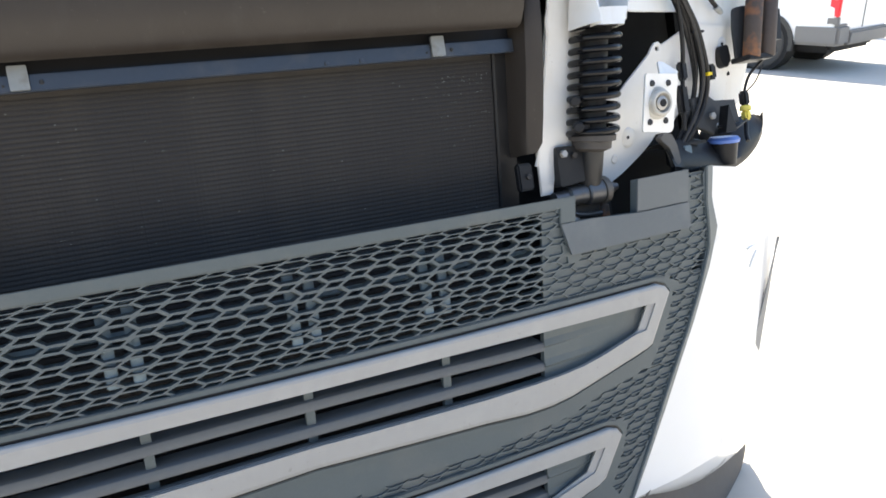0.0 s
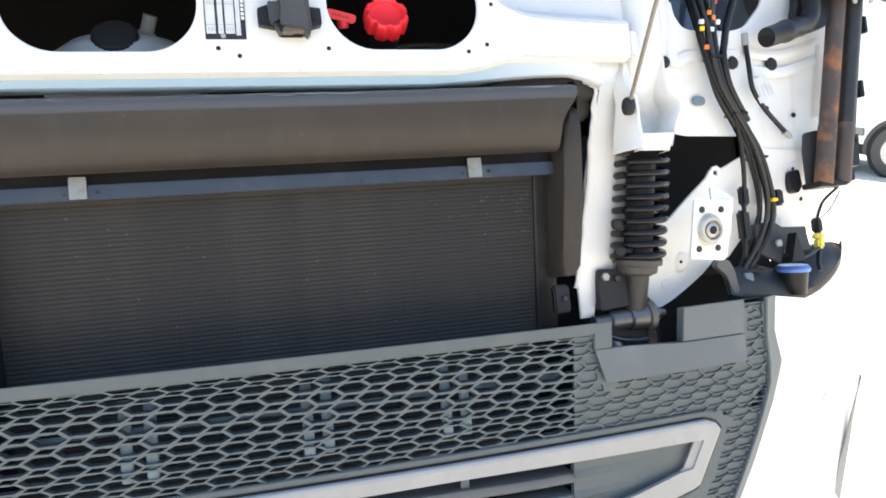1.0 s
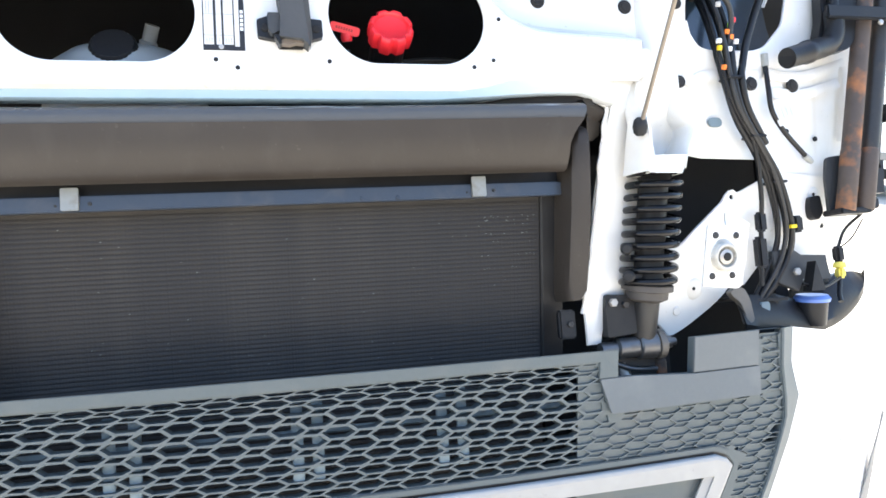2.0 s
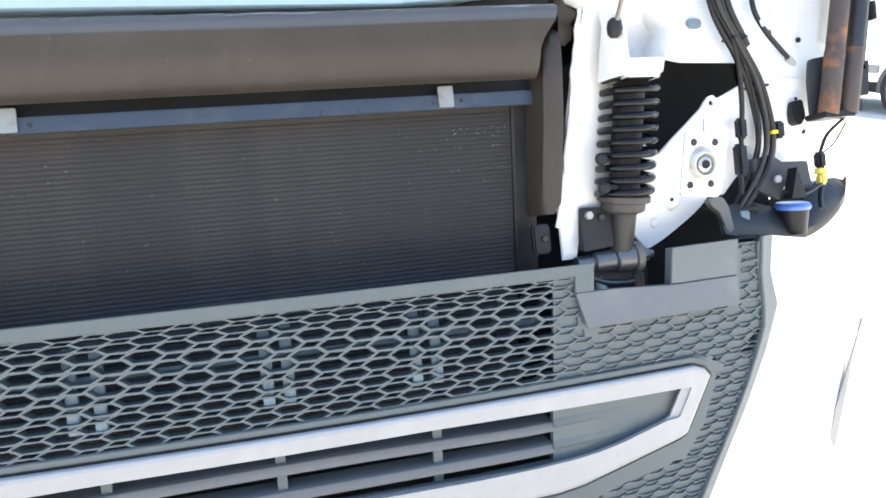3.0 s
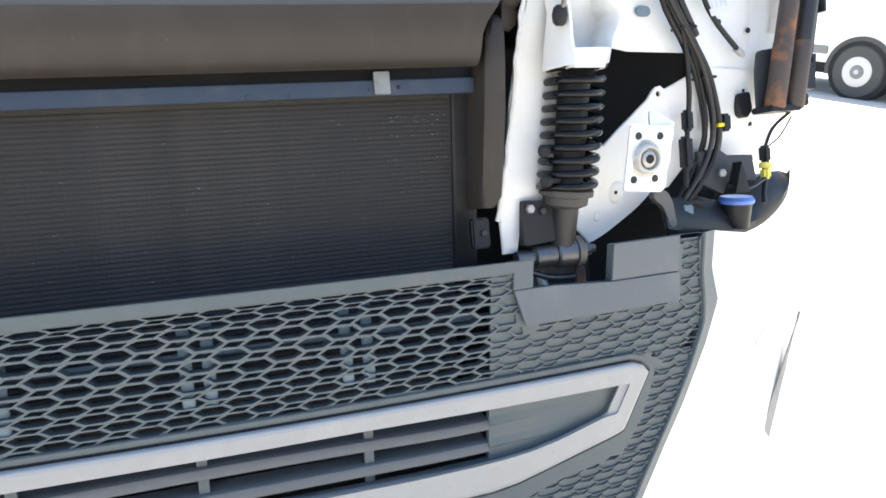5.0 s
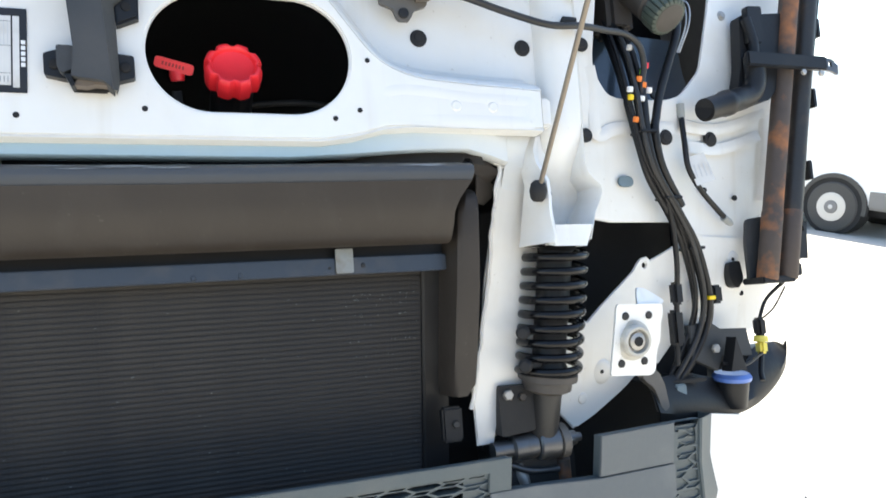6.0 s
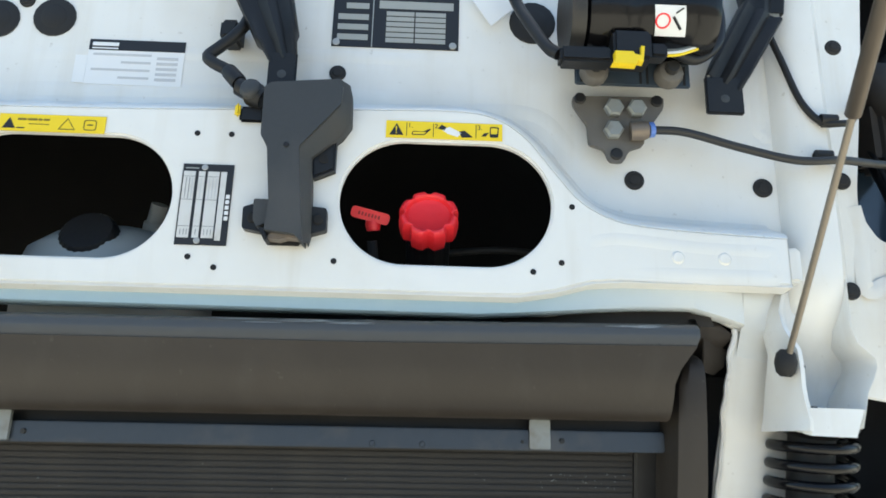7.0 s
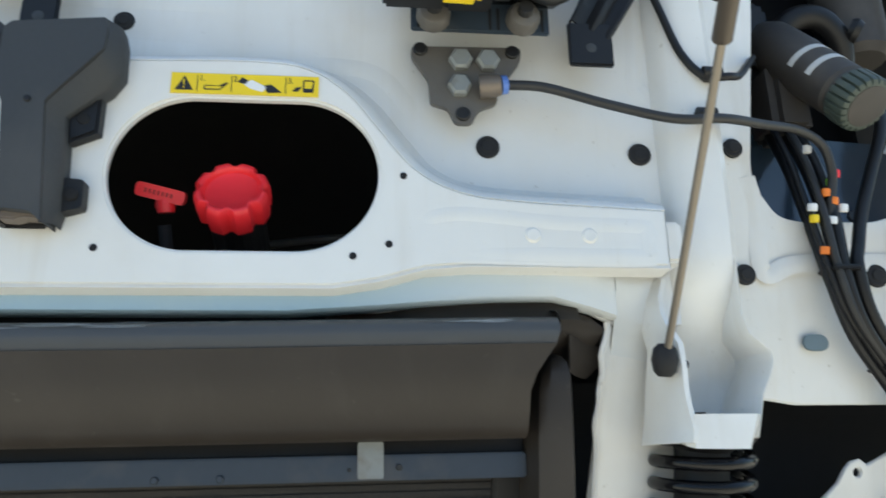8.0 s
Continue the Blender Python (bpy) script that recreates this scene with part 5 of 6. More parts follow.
part("connector_lock", plate([(0.366, 2.164), (0.399, 2.163), (0.402, 2.169), (0.409, 2.168), (0.412, 2.192), (0.407, 2.193), (0.406, 2.179), (0.398, 2.180), (0.396, 2.184), (0.371, 2.184), (0.371, 2.171)], [], -0.090, -0.078, bevel=0.001), YELLOW, motor, "yellow connector lock")
for k, m in enumerate((YELLOW, WHITE_FILM, GRILLE)):
    part("wire", tube([(0.445, -0.06, 2.196 + 0.004 * k), (0.47, -0.058, 2.20 + 0.004 * k), (0.50, -0.05, 2.215 + 0.003 * k)], 0.0022, 6), m, motor)
part("supply_cable", tube([(0.30, -0.06, 2.192), (0.285, -0.05, 2.21), (0.262, -0.02, 2.27), (0.25, 0.0, 2.31), (0.235, 0.01, 2.36)], 0.009), BLACK, motor, smooth=True)
part("side_loop", tube([(0.46, -0.045, 2.215), (0.505, -0.03, 2.21), (0.545, -0.02, 2.25), (0.55, -0.01, 2.32), (0.53, 0.0, 2.38)], 0.008), BLACK, motor, smooth=True)
warning = part("warning_label", sheet([[(0.428 + 0.005 * j / 6 + dx, -0.03 - 0.0672 * math.cos(a), 2.278 - 0.0672 * math.sin(a)) for dx in (0, 0.043)] for j, a in enumerate([radians(20 + 6 * i) for i in range(7)])], thick=0.0006), WHITE_FILM, motor, "white label with red ring sign", True)
part("label_ring", sweep([(0.441 + 0.0095 * math.cos(q), -0.03 - 0.0683 * math.cos(radians(38) + 0.14 * math.sin(q)), 2.278 - 0.0683 * math.sin(radians(38) + 0.14 * math.sin(q))) for q in [2 * math.pi * k / 20 for k in range(21)]], circle(0.0013, 5)), RED, warning)
part("label_mark", sweep([(0.455, -0.03 - 0.0683 * math.cos(radians(33)), 2.278 - 0.0683 * math.sin(radians(33))), (0.467, -0.03 - 0.0683 * math.cos(radians(47)), 2.278 - 0.0683 * math.sin(radians(47)))], circle(0.002, 5)), INK, warning)
part("label_mark", sweep([(0.458, -0.03 - 0.0683 * math.cos(radians(29)), 2.278 - 0.0683 * math.sin(radians(29))), (0.468, -0.03 - 0.0683 * math.cos(radians(23)), 2.278 - 0.0683 * math.sin(radians(23)))], circle(0.0012, 5)), INK, warning)
paper = thing("paper_tag", "loose pale paper tag beside the grommet", "tag")
part("tag", plate([(0.175, 2.36), (0.255, 2.36), (0.252, 2.335), (0.215, 2.300)], [], 0.045, 0.0465), WHITE_FILM, paper)


# ---- labels ----
def film(name, x0, z0, x1, z1, y, mat, label, skew=0.0):
    t = thing(name, label, "label", m=CAB @ pose(x0, y, z0))
    w, h = x1 - x0, z1 - z0
    part("film", plate([(0, 0), (w, 0), (w + skew, h), (skew, h)], [], -0.0012, 0.0), mat, t)
    return t


def bar(t, x0, z0, x1, z1, mat, name="printed_bar", lift=0.0018):
    return part(name, box(x0, x1, -lift, -0.0011, z0, z1), mat, t)


def glyphs(t, text, x, z, size, mat):
    cu = bpy.data.curves.new("print", "FONT")
    cu.body, cu.size = text, size
    tmp = bpy.data.objects.new("print", cu)
    scene.collection.objects.link(tmp)
    bpy.context.view_layer.update()
    me = bpy.data.meshes.new_from_object(tmp)
    bpy.data.objects.remove(tmp)
    me.transform(pose(x, -0.0017, z, 90))
    me.materials.append(mat)
    o = new("printed_text", me)
    o.parent = t
    return o


data_label = film("data_plate", -0.216, 1.916, -0.146, 2.033, -0.0005, INK, "black and white identification plate on the cross beam")
for x0, x1, z0 in ((0.002, 0.018, 0.010), (0.0225, 0.0315, 0.010), (0.035, 0.051, 0.010), (0.0532, 0.0612, 0.007)):
    bar(data_label, x0, z0, x1, 0.106, TAG, "white_field")
for k in range(5):
    bar(data_label, 0.063, 0.036 + 0.0078 * k, 0.0682, 0.0415 + 0.0078 * k, WHITE_FILM, "brand_bar")
for x in (0.006, 0.0105, 0.0145, 0.0265, 0.038, 0.0425, 0.047):
    bar(data_label, x, 0.066, x + 0.0009, 0.096, INK_PALE if x > 0.012 else INK_GREY, lift=0.0022)
    bar(data_label, x, 0.014, x + 0.0009, 0.022, INK_GREY, lift=0.0022)
for x0, x1 in ((0.002, 0.018), (0.0225, 0.0315), (0.035, 0.051)):
    for z in (0.026, 0.064, 0.098):
        bar(data_label, x0, z, x1, z + 0.0007, INK_GREY, lift=0.0022)
bar(data_label, 0.004, 0.110, 0.022, 0.1115, TANK)
for z in (0.006, 0.112):
    part("rivet", bolt(0.030, -0.001, z, 0.0045, 0.0015, 12), ZINC, data_label)


def triangle_sign(t, x, z, s, mat):
    return part("warning_triangle", plate([(x, z), (x + s, z), (x + s / 2, z + s * 0.9)], [], -0.0018, -0.0011), mat, t)


oil_label = film("oil_sticker", 0.062, 2.084, 0.228, 2.110, -0.0005, YELLOW, "yellow oil-level warning sticker above the opening", 0.0)
triangle_sign(oil_label, 0.005, 0.004, 0.020, INK)
glyphs(oil_label, "!", 0.0125, 0.006, 0.016, YELLOW).location.y = -0.0009
glyphs(oil_label, "1.", 0.031, 0.016, 0.010, INK)
glyphs(oil_label, "2.", 0.069, 0.016, 0.010, INK)
glyphs(oil_label, "3.", 0.130, 0.016, 0.010, INK)
for x in (0.029, 0.067, 0.128):
    bar(oil_label, x, 0.003, x + 0.0008, 0.023, INK)
part("oil_can", plate(rounded([(0.036, 0.005), (0.055, 0.005), (0.064, 0.014), (0.062, 0.015), (0.053, 0.010), (0.038, 0.011)], 0.002, 2), [rounded([(0.038, 0.0062), (0.0545, 0.0062), (0.058, 0.010), (0.0385, 0.0098)], 0.001, 2)], -0.0018, -0.0011), INK, oil_label)
part("filler_symbol", plate([(0.080, 0.014), (0.090, 0.019), (0.108, 0.010), (0.102, 0.004), (0.088, 0.008)], [], -0.0018, -0.0011), WHITE_FILM, oil_label)
part("arrow_symbol", plate([(0.074, 0.016), (0.079, 0.022), (0.086, 0.018), (0.083, 0.013)], [], -0.0018, -0.0011), INK, oil_label)
part("hand_symbol", plate([(0.104, 0.012), (0.112, 0.014), (0.124, 0.004), (0.108, 0.003)], [], -0.0018, -0.0011), INK, oil_label)
part("truck_symbol", plate(rounded([(0.148, 0.005), (0.160, 0.005), (0.161, 0.021), (0.148, 0.021)], 0.002, 2), [rounded([(0.1495, 0.010), (0.1585, 0.010), (0.1595, 0.0195), (0.1495, 0.0195)], 0.001, 2)], -0.0018, -0.0011), INK, oil_label)
part("arrow_symbol", plate([(0.136, 0.006), (0.140, 0.011), (0.147, 0.012), (0.142, 0.006)], [], -0.0018, -0.0011), INK, oil_label)
coolant_label = film("coolant_sticker", -0.480, 2.073, -0.332, 2.099, -0.0005, YELLOW, "yellow coolant warning sticker above the opening", 0.0)
triangle_sign(coolant_label, 0.006, 0.004, 0.018, INK)
part("triangle_outline", plate([(0.083, 0.004), (0.107, 0.004), (0.095, 0.022)], [[(0.0850, 0.0052), (0.1050, 0.0052), (0.095, 0.0200)]], -0.0018, -0.0011), INK_FADED, coolant_label)
part("tank_outline", plate(rounded([(0.118, 0.004), (0.136, 0.004), (0.136, 0.020), (0.118, 0.020)], 0.004, 3), [rounded([(0.1193, 0.0053), (0.1347, 0.0053), (0.1347, 0.0187), (0.1193, 0.0187)], 0.003, 3)], -0.0018, -0.0011), INK_FADED, coolant_label)
bar(coolant_label, 0.123, 0.0115, 0.131, 0.0130, INK)
for x0, x1 in ((0.026, 0.038), (0.0395, 0.053), (0.0545, 0.060), (0.062, 0.070)):
    bar(coolant_label, x0, 0.0165, x1, 0.0195, INK_FADED)
bar(coolant_label, 0.042, 0.0105, 0.070, 0.0115, INK_FADED)
bar(coolant_label, 0.026, 0.004, 0.037, 0.0055, INK)
doc = film("document_sticker", -0.405, 2.182, -0.258, 2.258, 0.0615, WHITE_FILM, "white document sticker with black header on the cab wall")
bar(doc, 0.0, 0.058, 0.147, 0.076, INK, "header_band")
bar(doc, 0.005, 0.065, 0.045, 0.071, WHITE_FILM, "brand_bar", 0.0022)
bar(doc, 0.005, 0.060, 0.045, 0.062, WHITE_FILM, "brand_bar", 0.0022)
for z, x0 in ((0.049, 0.008), (0.036, 0.052), (0.023, 0.008), (0.010, 0.050)):
    bar(doc, x0, z, 0.097, z + 0.0035, INK_PALE)
for i in range(5):
    bar(doc, 0.106, 0.008 + 0.009 * i, 0.138, 0.0125 + 0.009 * i, INK_PALE)
bar(doc, -0.018, 0.001, 0.0, 0.048, WHITE_FILM, "corner_flap")
weights = film("weight_plate", -0.034, 2.263, 0.165, 2.40, 0.0615, INK, "large black weight plate with grey fields on the cab wall")
for z in (0.012, 0.030, 0.048, 0.068):
    bar(weights, 0.008 + (0.012 if z > 0.06 else 0), z, 0.056, z + 0.010, TANK, "grey_field")
bar(weights, 0.062, 0.0, 0.0635, 0.137, TANK, "divider")
bar(weights, 0.072, 0.070, 0.190, 0.084, TANK, "grey_field")
for i in range(6):
    bar(weights, 0.084, 0.010 + 0.0095 * i, 0.128, 0.0175 + 0.0095 * i, TANK, "grey_field")
    bar(weights, 0.130, 0.010 + 0.0095 * i, 0.178, 0.0175 + 0.0095 * i, TANK, "grey_field")
for x in (0.007, 0.190):
    part("rivet", bolt(x, -0.001, 0.007, 0.006, 0.002, 12), ZINC, weights)

# ---- behind the openings ----
cap = thing("oil_filler", "bright red fluted oil filler cap", "filler cap")
C0 = Vector((0.127, 0.085, 1.977))
AX = Vector((0, -0.92, 0.39))


def fluted(a, b, r, lobes, depth, n=72, rings=((0, 1.0), (0.75, 1.0), (0.93, 0.95), (1.0, 0.85)), sharp=6):
    bm = bmesh.new()
    a, b = Vector(a), Vector(b)
    t = (b - a).normalized()
    u = t.cross(Vector((0, 0, 1))).normalized()
    w = t.cross(u)
    loops = []
    for s, k in rings:
        c = a + (b - a) * s
        ring = []
        for i in range(n):
            q = 2 * math.pi * i / n
            rr = r * k * (1 - depth * max(0.0, math.cos(lobes * q)) ** sharp * (1.0 if k > 0.8 else 0.0))
            ring.append(bm.verts.new(c + u * (rr * math.cos(q)) + w * (rr * math.sin(q))))
        loops.append(ring)
    for r0, r1 in zip(loops, loops[1:]):
        for i in range(n):
            bm.faces.new((r0[i], r0[(i + 1) % n], r1[(i + 1) % n], r1[i]))
    bm.faces.new(loops[0][::-1])
    bm.faces.new(loops[-1])
    return bm


part("grip", fluted(C0, C0 + AX * 0.038, 0.0445, 8, 0.15, 96, ((0, 0.97), (0.35, 1.0), (0.72, 1.0), (0.90, 0.965), (0.985, 0.91), (1.0, 0.86), (0.99, 0.80), (0.93, 0.745), (0.76, 0.71), (0.70, 0.62)), 1.3), RED, cap, smooth=True)
part("neck", lathe(C0, C0 - AX * 0.09, [(0, 0.034), (1, 0.034)], 20), BLACK, cap)
dip = thing("dipstick_handle", "red oil dipstick handle with embossed lettering", "dipstick")
D0 = Vector((0.043, 0.09, 1.978))
part("stem", lathe(D0 + Vector((0.002, 0, -0.006)), D0 + Vector((0, -0.005, 0.012)), [(0, 0.010), (0.5, 0.012), (1, 0.010)], 16), RED, dip, smooth=True)
part("handle", plate(rounded([(-0.029, -0.0085), (0.029, -0.0085), (0.029, 0.0085), (-0.029, 0.0085)], 0.006), [], -0.0068, 0.0068, bevel=0.003), RED, dip, smooth=True).matrix_basis = pose(0.040, 0.08, 1.993, 20, 12, 6)
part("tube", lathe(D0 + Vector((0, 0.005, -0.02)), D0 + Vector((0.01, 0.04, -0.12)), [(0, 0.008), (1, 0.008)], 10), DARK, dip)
for k in range(7):
    part("embossed_bar", box(-0.018 + 0.005 * k, -0.0155 + 0.005 * k, -0.0073, -0.0066, -0.0025, 0.0025), RED_DARK, dip).matrix_basis = pose(0.040, 0.08, 1.993, 20, 12, 6)
tank = thing("coolant_tank", "pale grey expansion tank with dark screw cap", "tank")
part("tank_body", lathe((-0.375, 0.23, 1.78), (-0.375, 0.21, 1.995), [(0, 0.15), (0.6, 0.15), (0.8, 0.135), (0.92, 0.10), (1, 0.04)], 32), TANK, tank, smooth=True)
part("screw_cap", fluted((-0.378, 0.15, 1.926), (-0.378, 0.09, 1.959), 0.043, 24, 0.03), BLACK, tank, "dark grey screw cap", True)
part("vent_elbow", lathe((-0.345, 0.25, 1.985), (-0.325, 0.22, 2.045), [(0, 0.016), (0.5, 0.018), (0.55, 0.014), (1, 0.014)], 12), TANK, tank, smooth=True)
glint = thing("engine_pipe", "faint dark metal pipe deep in the engine bay", "pipe")
part("pipe", tube([(0.12, 0.25, 1.98), (0.25, 0.22, 1.985), (0.36, 0.24, 1.98)], 0.006), STEEL_DARK, glint)


# ---- the large opening: steering pump, liner and harness ----
liner = thing("opening_liner", "glossy black inner panel behind the large opening", "inner panel")
part("liner_panel", sheet([[(x, 0.215 + 0.1 * (x - 0.78) - 0.03 * math.cos((z - 1.9) * 12), z) for x in (0.77, 0.86, 0.95, 1.03, 1.08, 1.14)] for z in (1.90, 1.95, 2.0, 2.05, 2.10, 2.15, 2.18)], thick=0.004), LINER, liner, "glossy black lower panel, tinted blue for reflected sky", True)
# upper liner is near-black, the shade of the opening put into its colour
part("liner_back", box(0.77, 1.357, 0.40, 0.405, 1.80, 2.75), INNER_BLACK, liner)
part("liner_bolt", bolt(1.018, 0.218, 2.03, 0.010, 0.005, 8), STEEL_DARK, liner)
pump = thing("steering_pump", "dull grey ribbed pump canister in the large opening", "pump")
P0, P1 = Vector((0.922, 0.225, 2.335)), Vector((0.963, 0.082, 2.148))
part("canister", lathe(P0, P1, [(0, 0.034), (0.1, 0.042), (0.42, 0.042), (0.46, 0.040), (0.84, 0.039), (0.86, 0.035), (1, 0.035)], 28), PUMP, pump, "dusty brown-grey canister", True)
ribbed = part("ribbed_cap", fluted(P1 + (P0 - P1) * 0.10, P1 + (P1 - P0) * 0.05, 0.0405, 22, 0.10, 132), GREENISH, pump, "green-grey ribbed end cap", True)
part("cap_disc", lathe(P1 + (P1 - P0) * 0.048, P1 + (P1 - P0) * 0.058, [(0, 0.030), (0.6, 0.030), (1, 0.027)], 28), PUMP, ribbed, "brown worn cap face", True)
axis = (P1 - P0).normalized()
side = (Vector((-0.25, -0.75, 0.6)) - axis * axis.dot(Vector((-0.25, -0.75, 0.6)))).normalized()
over = axis.cross(side)
for q, r, half in ((0.52, 0.0403, 62), (0.68, 0.0398, 58)):
    c = P0.lerp(P1, q)
    rows = []
    for k in range(13):
        a = radians(-half + 2 * half * k / 12)
        out = side * math.cos(a) + over * math.sin(a)
        rows.append([c + out * r - axis * 0.0055, c + out * r + axis * 0.0055])
    part("label_band", sheet(rows, thick=0.0008), TAG, pump, "worn white label band")
out = side * math.cos(radians(66)) - over * math.sin(radians(66))
part("red_dot", lathe(P0.lerp(P1, 0.52) + out * 0.0397, P0.lerp(P1, 0.52) + out * 0.0412, [(0, 0.006), (1, 0.0055)], 8), ORANGE, pump)
part("rear_block", box(0.83, 0.93, 0.20, 0.30, 2.26, 2.40, 0.015), BLACK, pump)
part("side_block", box(0.892, 0.955, 0.17, 0.25, 2.15, 2.27, 0.012), PUMP, pump)
part("rear_tank", lathe((1.125, 0.28, 2.335), (1.125, 0.28, 2.50), [(0, 0.045), (0.08, 0.056), (1, 0.056)], 20), PUMP, pump, smooth=True)
part("rear_hose", tube([(0.925, 0.225, 2.315), (0.965, 0.205, 2.362), (1.01, 0.20, 2.365), (1.045, 0.21, 2.33), (1.06, 0.24, 2.28)], 0.020, 14), BLACK, pump, "thick black hose behind the canister", True)
part("hose_clip", lathe((1.055, 0.195, 2.345), (1.070, 0.190, 2.335), [(0, 0.018), (0.5, 0.021), (1, 0.017)], 14), BLACK, pump, smooth=True)
for dx in (0.0, 0.012):
    part("bail_wire", tube([(1.008 + dx, 0.12, 2.205), (1.022 + dx, 0.10, 2.185), (1.020 + dx * 0.6, 0.095, 2.14), (1.004 + dx * 0.4, 0.11, 2.085)], 0.0018, 6), HUBCAP, pump)

harness = thing("wiring_harness", "thick black wiring harness with taped joints down the outer panel", "wiring harness")
SPINE = [(0.93, 0.25, 2.24), (0.905, 0.15, 2.11), (0.900, 0.115, 2.01), (0.904, 0.108, 1.918), (0.926, 0.116, 1.846), (0.99, 0.145, 1.772), (1.045, 0.172, 1.70), (1.082, 0.198, 1.60), (1.078, 0.215, 1.53), (1.045, 0.222, 1.47), (1.008, 0.225, 1.42), (0.99, 0.235, 1.36)]
for k, (dx, dy) in enumerate(((-0.016, 0.0), (-0.006, -0.008), (0.006, -0.006), (0.015, 0.002), (0.002, 0.006), (-0.010, 0.012))):
    w = [1.2, 1.5, 1.4, 0.9, 0.75, 0.8, 1.1, 1.3, 1.5, 1.3, 0.9, 0.8]
    part("cable", tube([(x + dx * q, y + dy * q, z - 0.004 * k) for (x, y, z), q in zip(SPINE, w)], 0.0048 + 0.0008 * (k % 3)), HOSE if k == 1 else BLACK, harness, smooth=True)
part("second_cable", tube([(1.085, 0.23, 2.27), (1.056, 0.17, 2.201), (1.035, 0.145, 2.143), (0.994, 0.135, 2.061), (0.962, 0.125, 1.998), (0.940, 0.112, 1.951), (0.930, 0.107, 1.918), (0.947, 0.118, 1.85), (1.005, 0.145, 1.775)], 0.0085), BLACK, harness, smooth=True)
part("branch_cable", tube([(0.905, 0.106, 1.90), (0.94, 0.125, 1.83), (0.977, 0.146, 1.76), (0.998, 0.168, 1.66), (1.004, 0.19, 1.57), (1.0, 0.20, 1.45)], 0.0058), BLACK, harness, smooth=True)
part("branch_connector", box(0.992, 1.014, 0.175, 0.198, 1.575, 1.622, 0.005), BLACK, harness)
part("branch_connector", box(0.990, 1.016, 0.183, 0.210, 1.49, 1.565, 0.006), BLACK, harness)
for x, z in ((0.908, 1.916), (0.975, 1.79), (1.050, 1.69)):
    part("cable_tie", box(x - 0.020, x + 0.020, wall_depth(x, z) - 0.048, wall_depth(x, z) - 0.006, z - 0.003, z + 0.003, 0.002), BLACK, harness)
for x, z, r, m in ((0.877, 2.000, 0.0072, WHITE_FILM), (0.877, 1.984, 0.0068, YELLOW), (0.884, 1.940, 0.0066, ORANGE), (0.919, 2.050, 0.0064, RED), (0.910, 2.037, 0.0070, GREEN), (0.900, 2.022, 0.0066, ORANGE), (0.909, 2.010, 0.0068, ORANGE), (0.901, 1.982, 0.0082, WHITE_FILM), (0.921, 2.000, 0.0066, WHITE_FILM), (0.884, 2.085, 0.0066, TAG)):
    part("tape_mark", lathe((x, 0.103, z - 0.0055), (x + 0.001, 0.101, z + 0.0045), [(0, r * 0.8), (0.15, r * 0.9), (0.85, r * 0.9), (1, r * 0.8)], 10), m, harness)
for z in (1.585,):
    part("yellow_tie", box(1.080, 1.096, 0.178, 0.19, z - 0.004, z + 0.004, 0.001), YELLOW, harness)

tag_lead = thing("tagged_lead", "short black lead with a white paper tag", "lead")
part("lead_line", tube([(1.042, 0.165, 1.975), (1.036, 0.155, 1.91), (1.040, 0.155, 1.855), (1.078, 0.17, 1.812), (1.13, 0.19, 1.775), (1.168, 0.205, 1.752)], 0.006), BLACK, tag_lead, smooth=True)
part("end_boot", lathe((1.155, 0.20, 1.757), (1.182, 0.21, 1.744), [(0, 0.008), (0.7, 0.008), (1, 0.006)], 10), TANK, tag_lead)
part("top_boot", lathe((1.041, 0.164, 1.995), (1.042, 0.165, 1.965), [(0, 0.009), (1, 0.008)], 10), TANK, tag_lead)
tag_paper = part("paper_tag", plate([(1.034, 1.876), (1.082, 1.890), (1.106, 1.832), (1.058, 1.818)], [], 0.155, 0.1565), TAG, tag_lead, "white printed paper tag")
for k in range(4):
    part("printed_bar", plate([(1.052 + 0.012 * k, 1.862 + 0.002 * k), (1.055 + 0.012 * k, 1.862 + 0.002 * k), (1.062 + 0.012 * k, 1.836 + 0.002 * k), (1.059 + 0.012 * k, 1.836 + 0.002 * k)], [], 0.1542, 0.1549), INK_PALE, tag_paper)

# ---- tilt struts and their bracket at the cab's edge ----
for name, x0, x1, r, mat, lab in (("tilt_strut", 1.227, 1.392, 0.0215, RUST, "rusty brown steel strut tube along the cab edge"), ("tilt_strut", 1.283, 1.448, 0.020, STEEL_DARK, "dark steel strut tube along the cab edge")):
    t = thing(name, lab, "strut", "struts at the cab edge")
    a, b = Vector((x0 + 0.003, 0.172, 1.616)), Vector((x1, 0.150, 2.40))
    part("tube", lathe(a.lerp(b, 0.18), b + (b - a) * 0.3, [(0, r), (1, r)], 20), mat, t, smooth=True)
    part("lower_sleeve", lathe(a, a.lerp(b, 0.19), [(0, r * 0.96), (0.02, r * 1.06), (0.96, r * 1.06), (1, r)], 20), RUST, t, "rust-streaked lower sleeve", True)
foot = thing("strut_bracket", "black steel bracket holding the strut feet", "bracket")
part("tray", box(1.206, 1.296, 0.156, 0.222, 1.608, 1.622, 0.003), BLACK, foot)
part("side_cheek", plate(rounded([(1.216, 1.752), (1.262, 1.758), (1.255, 1.612), (1.208, 1.612), (1.207, 1.70)], 0.010, 3), [], 0.198, 0.208, bevel=0.003), GRILLE_DARK, foot, smooth=True)
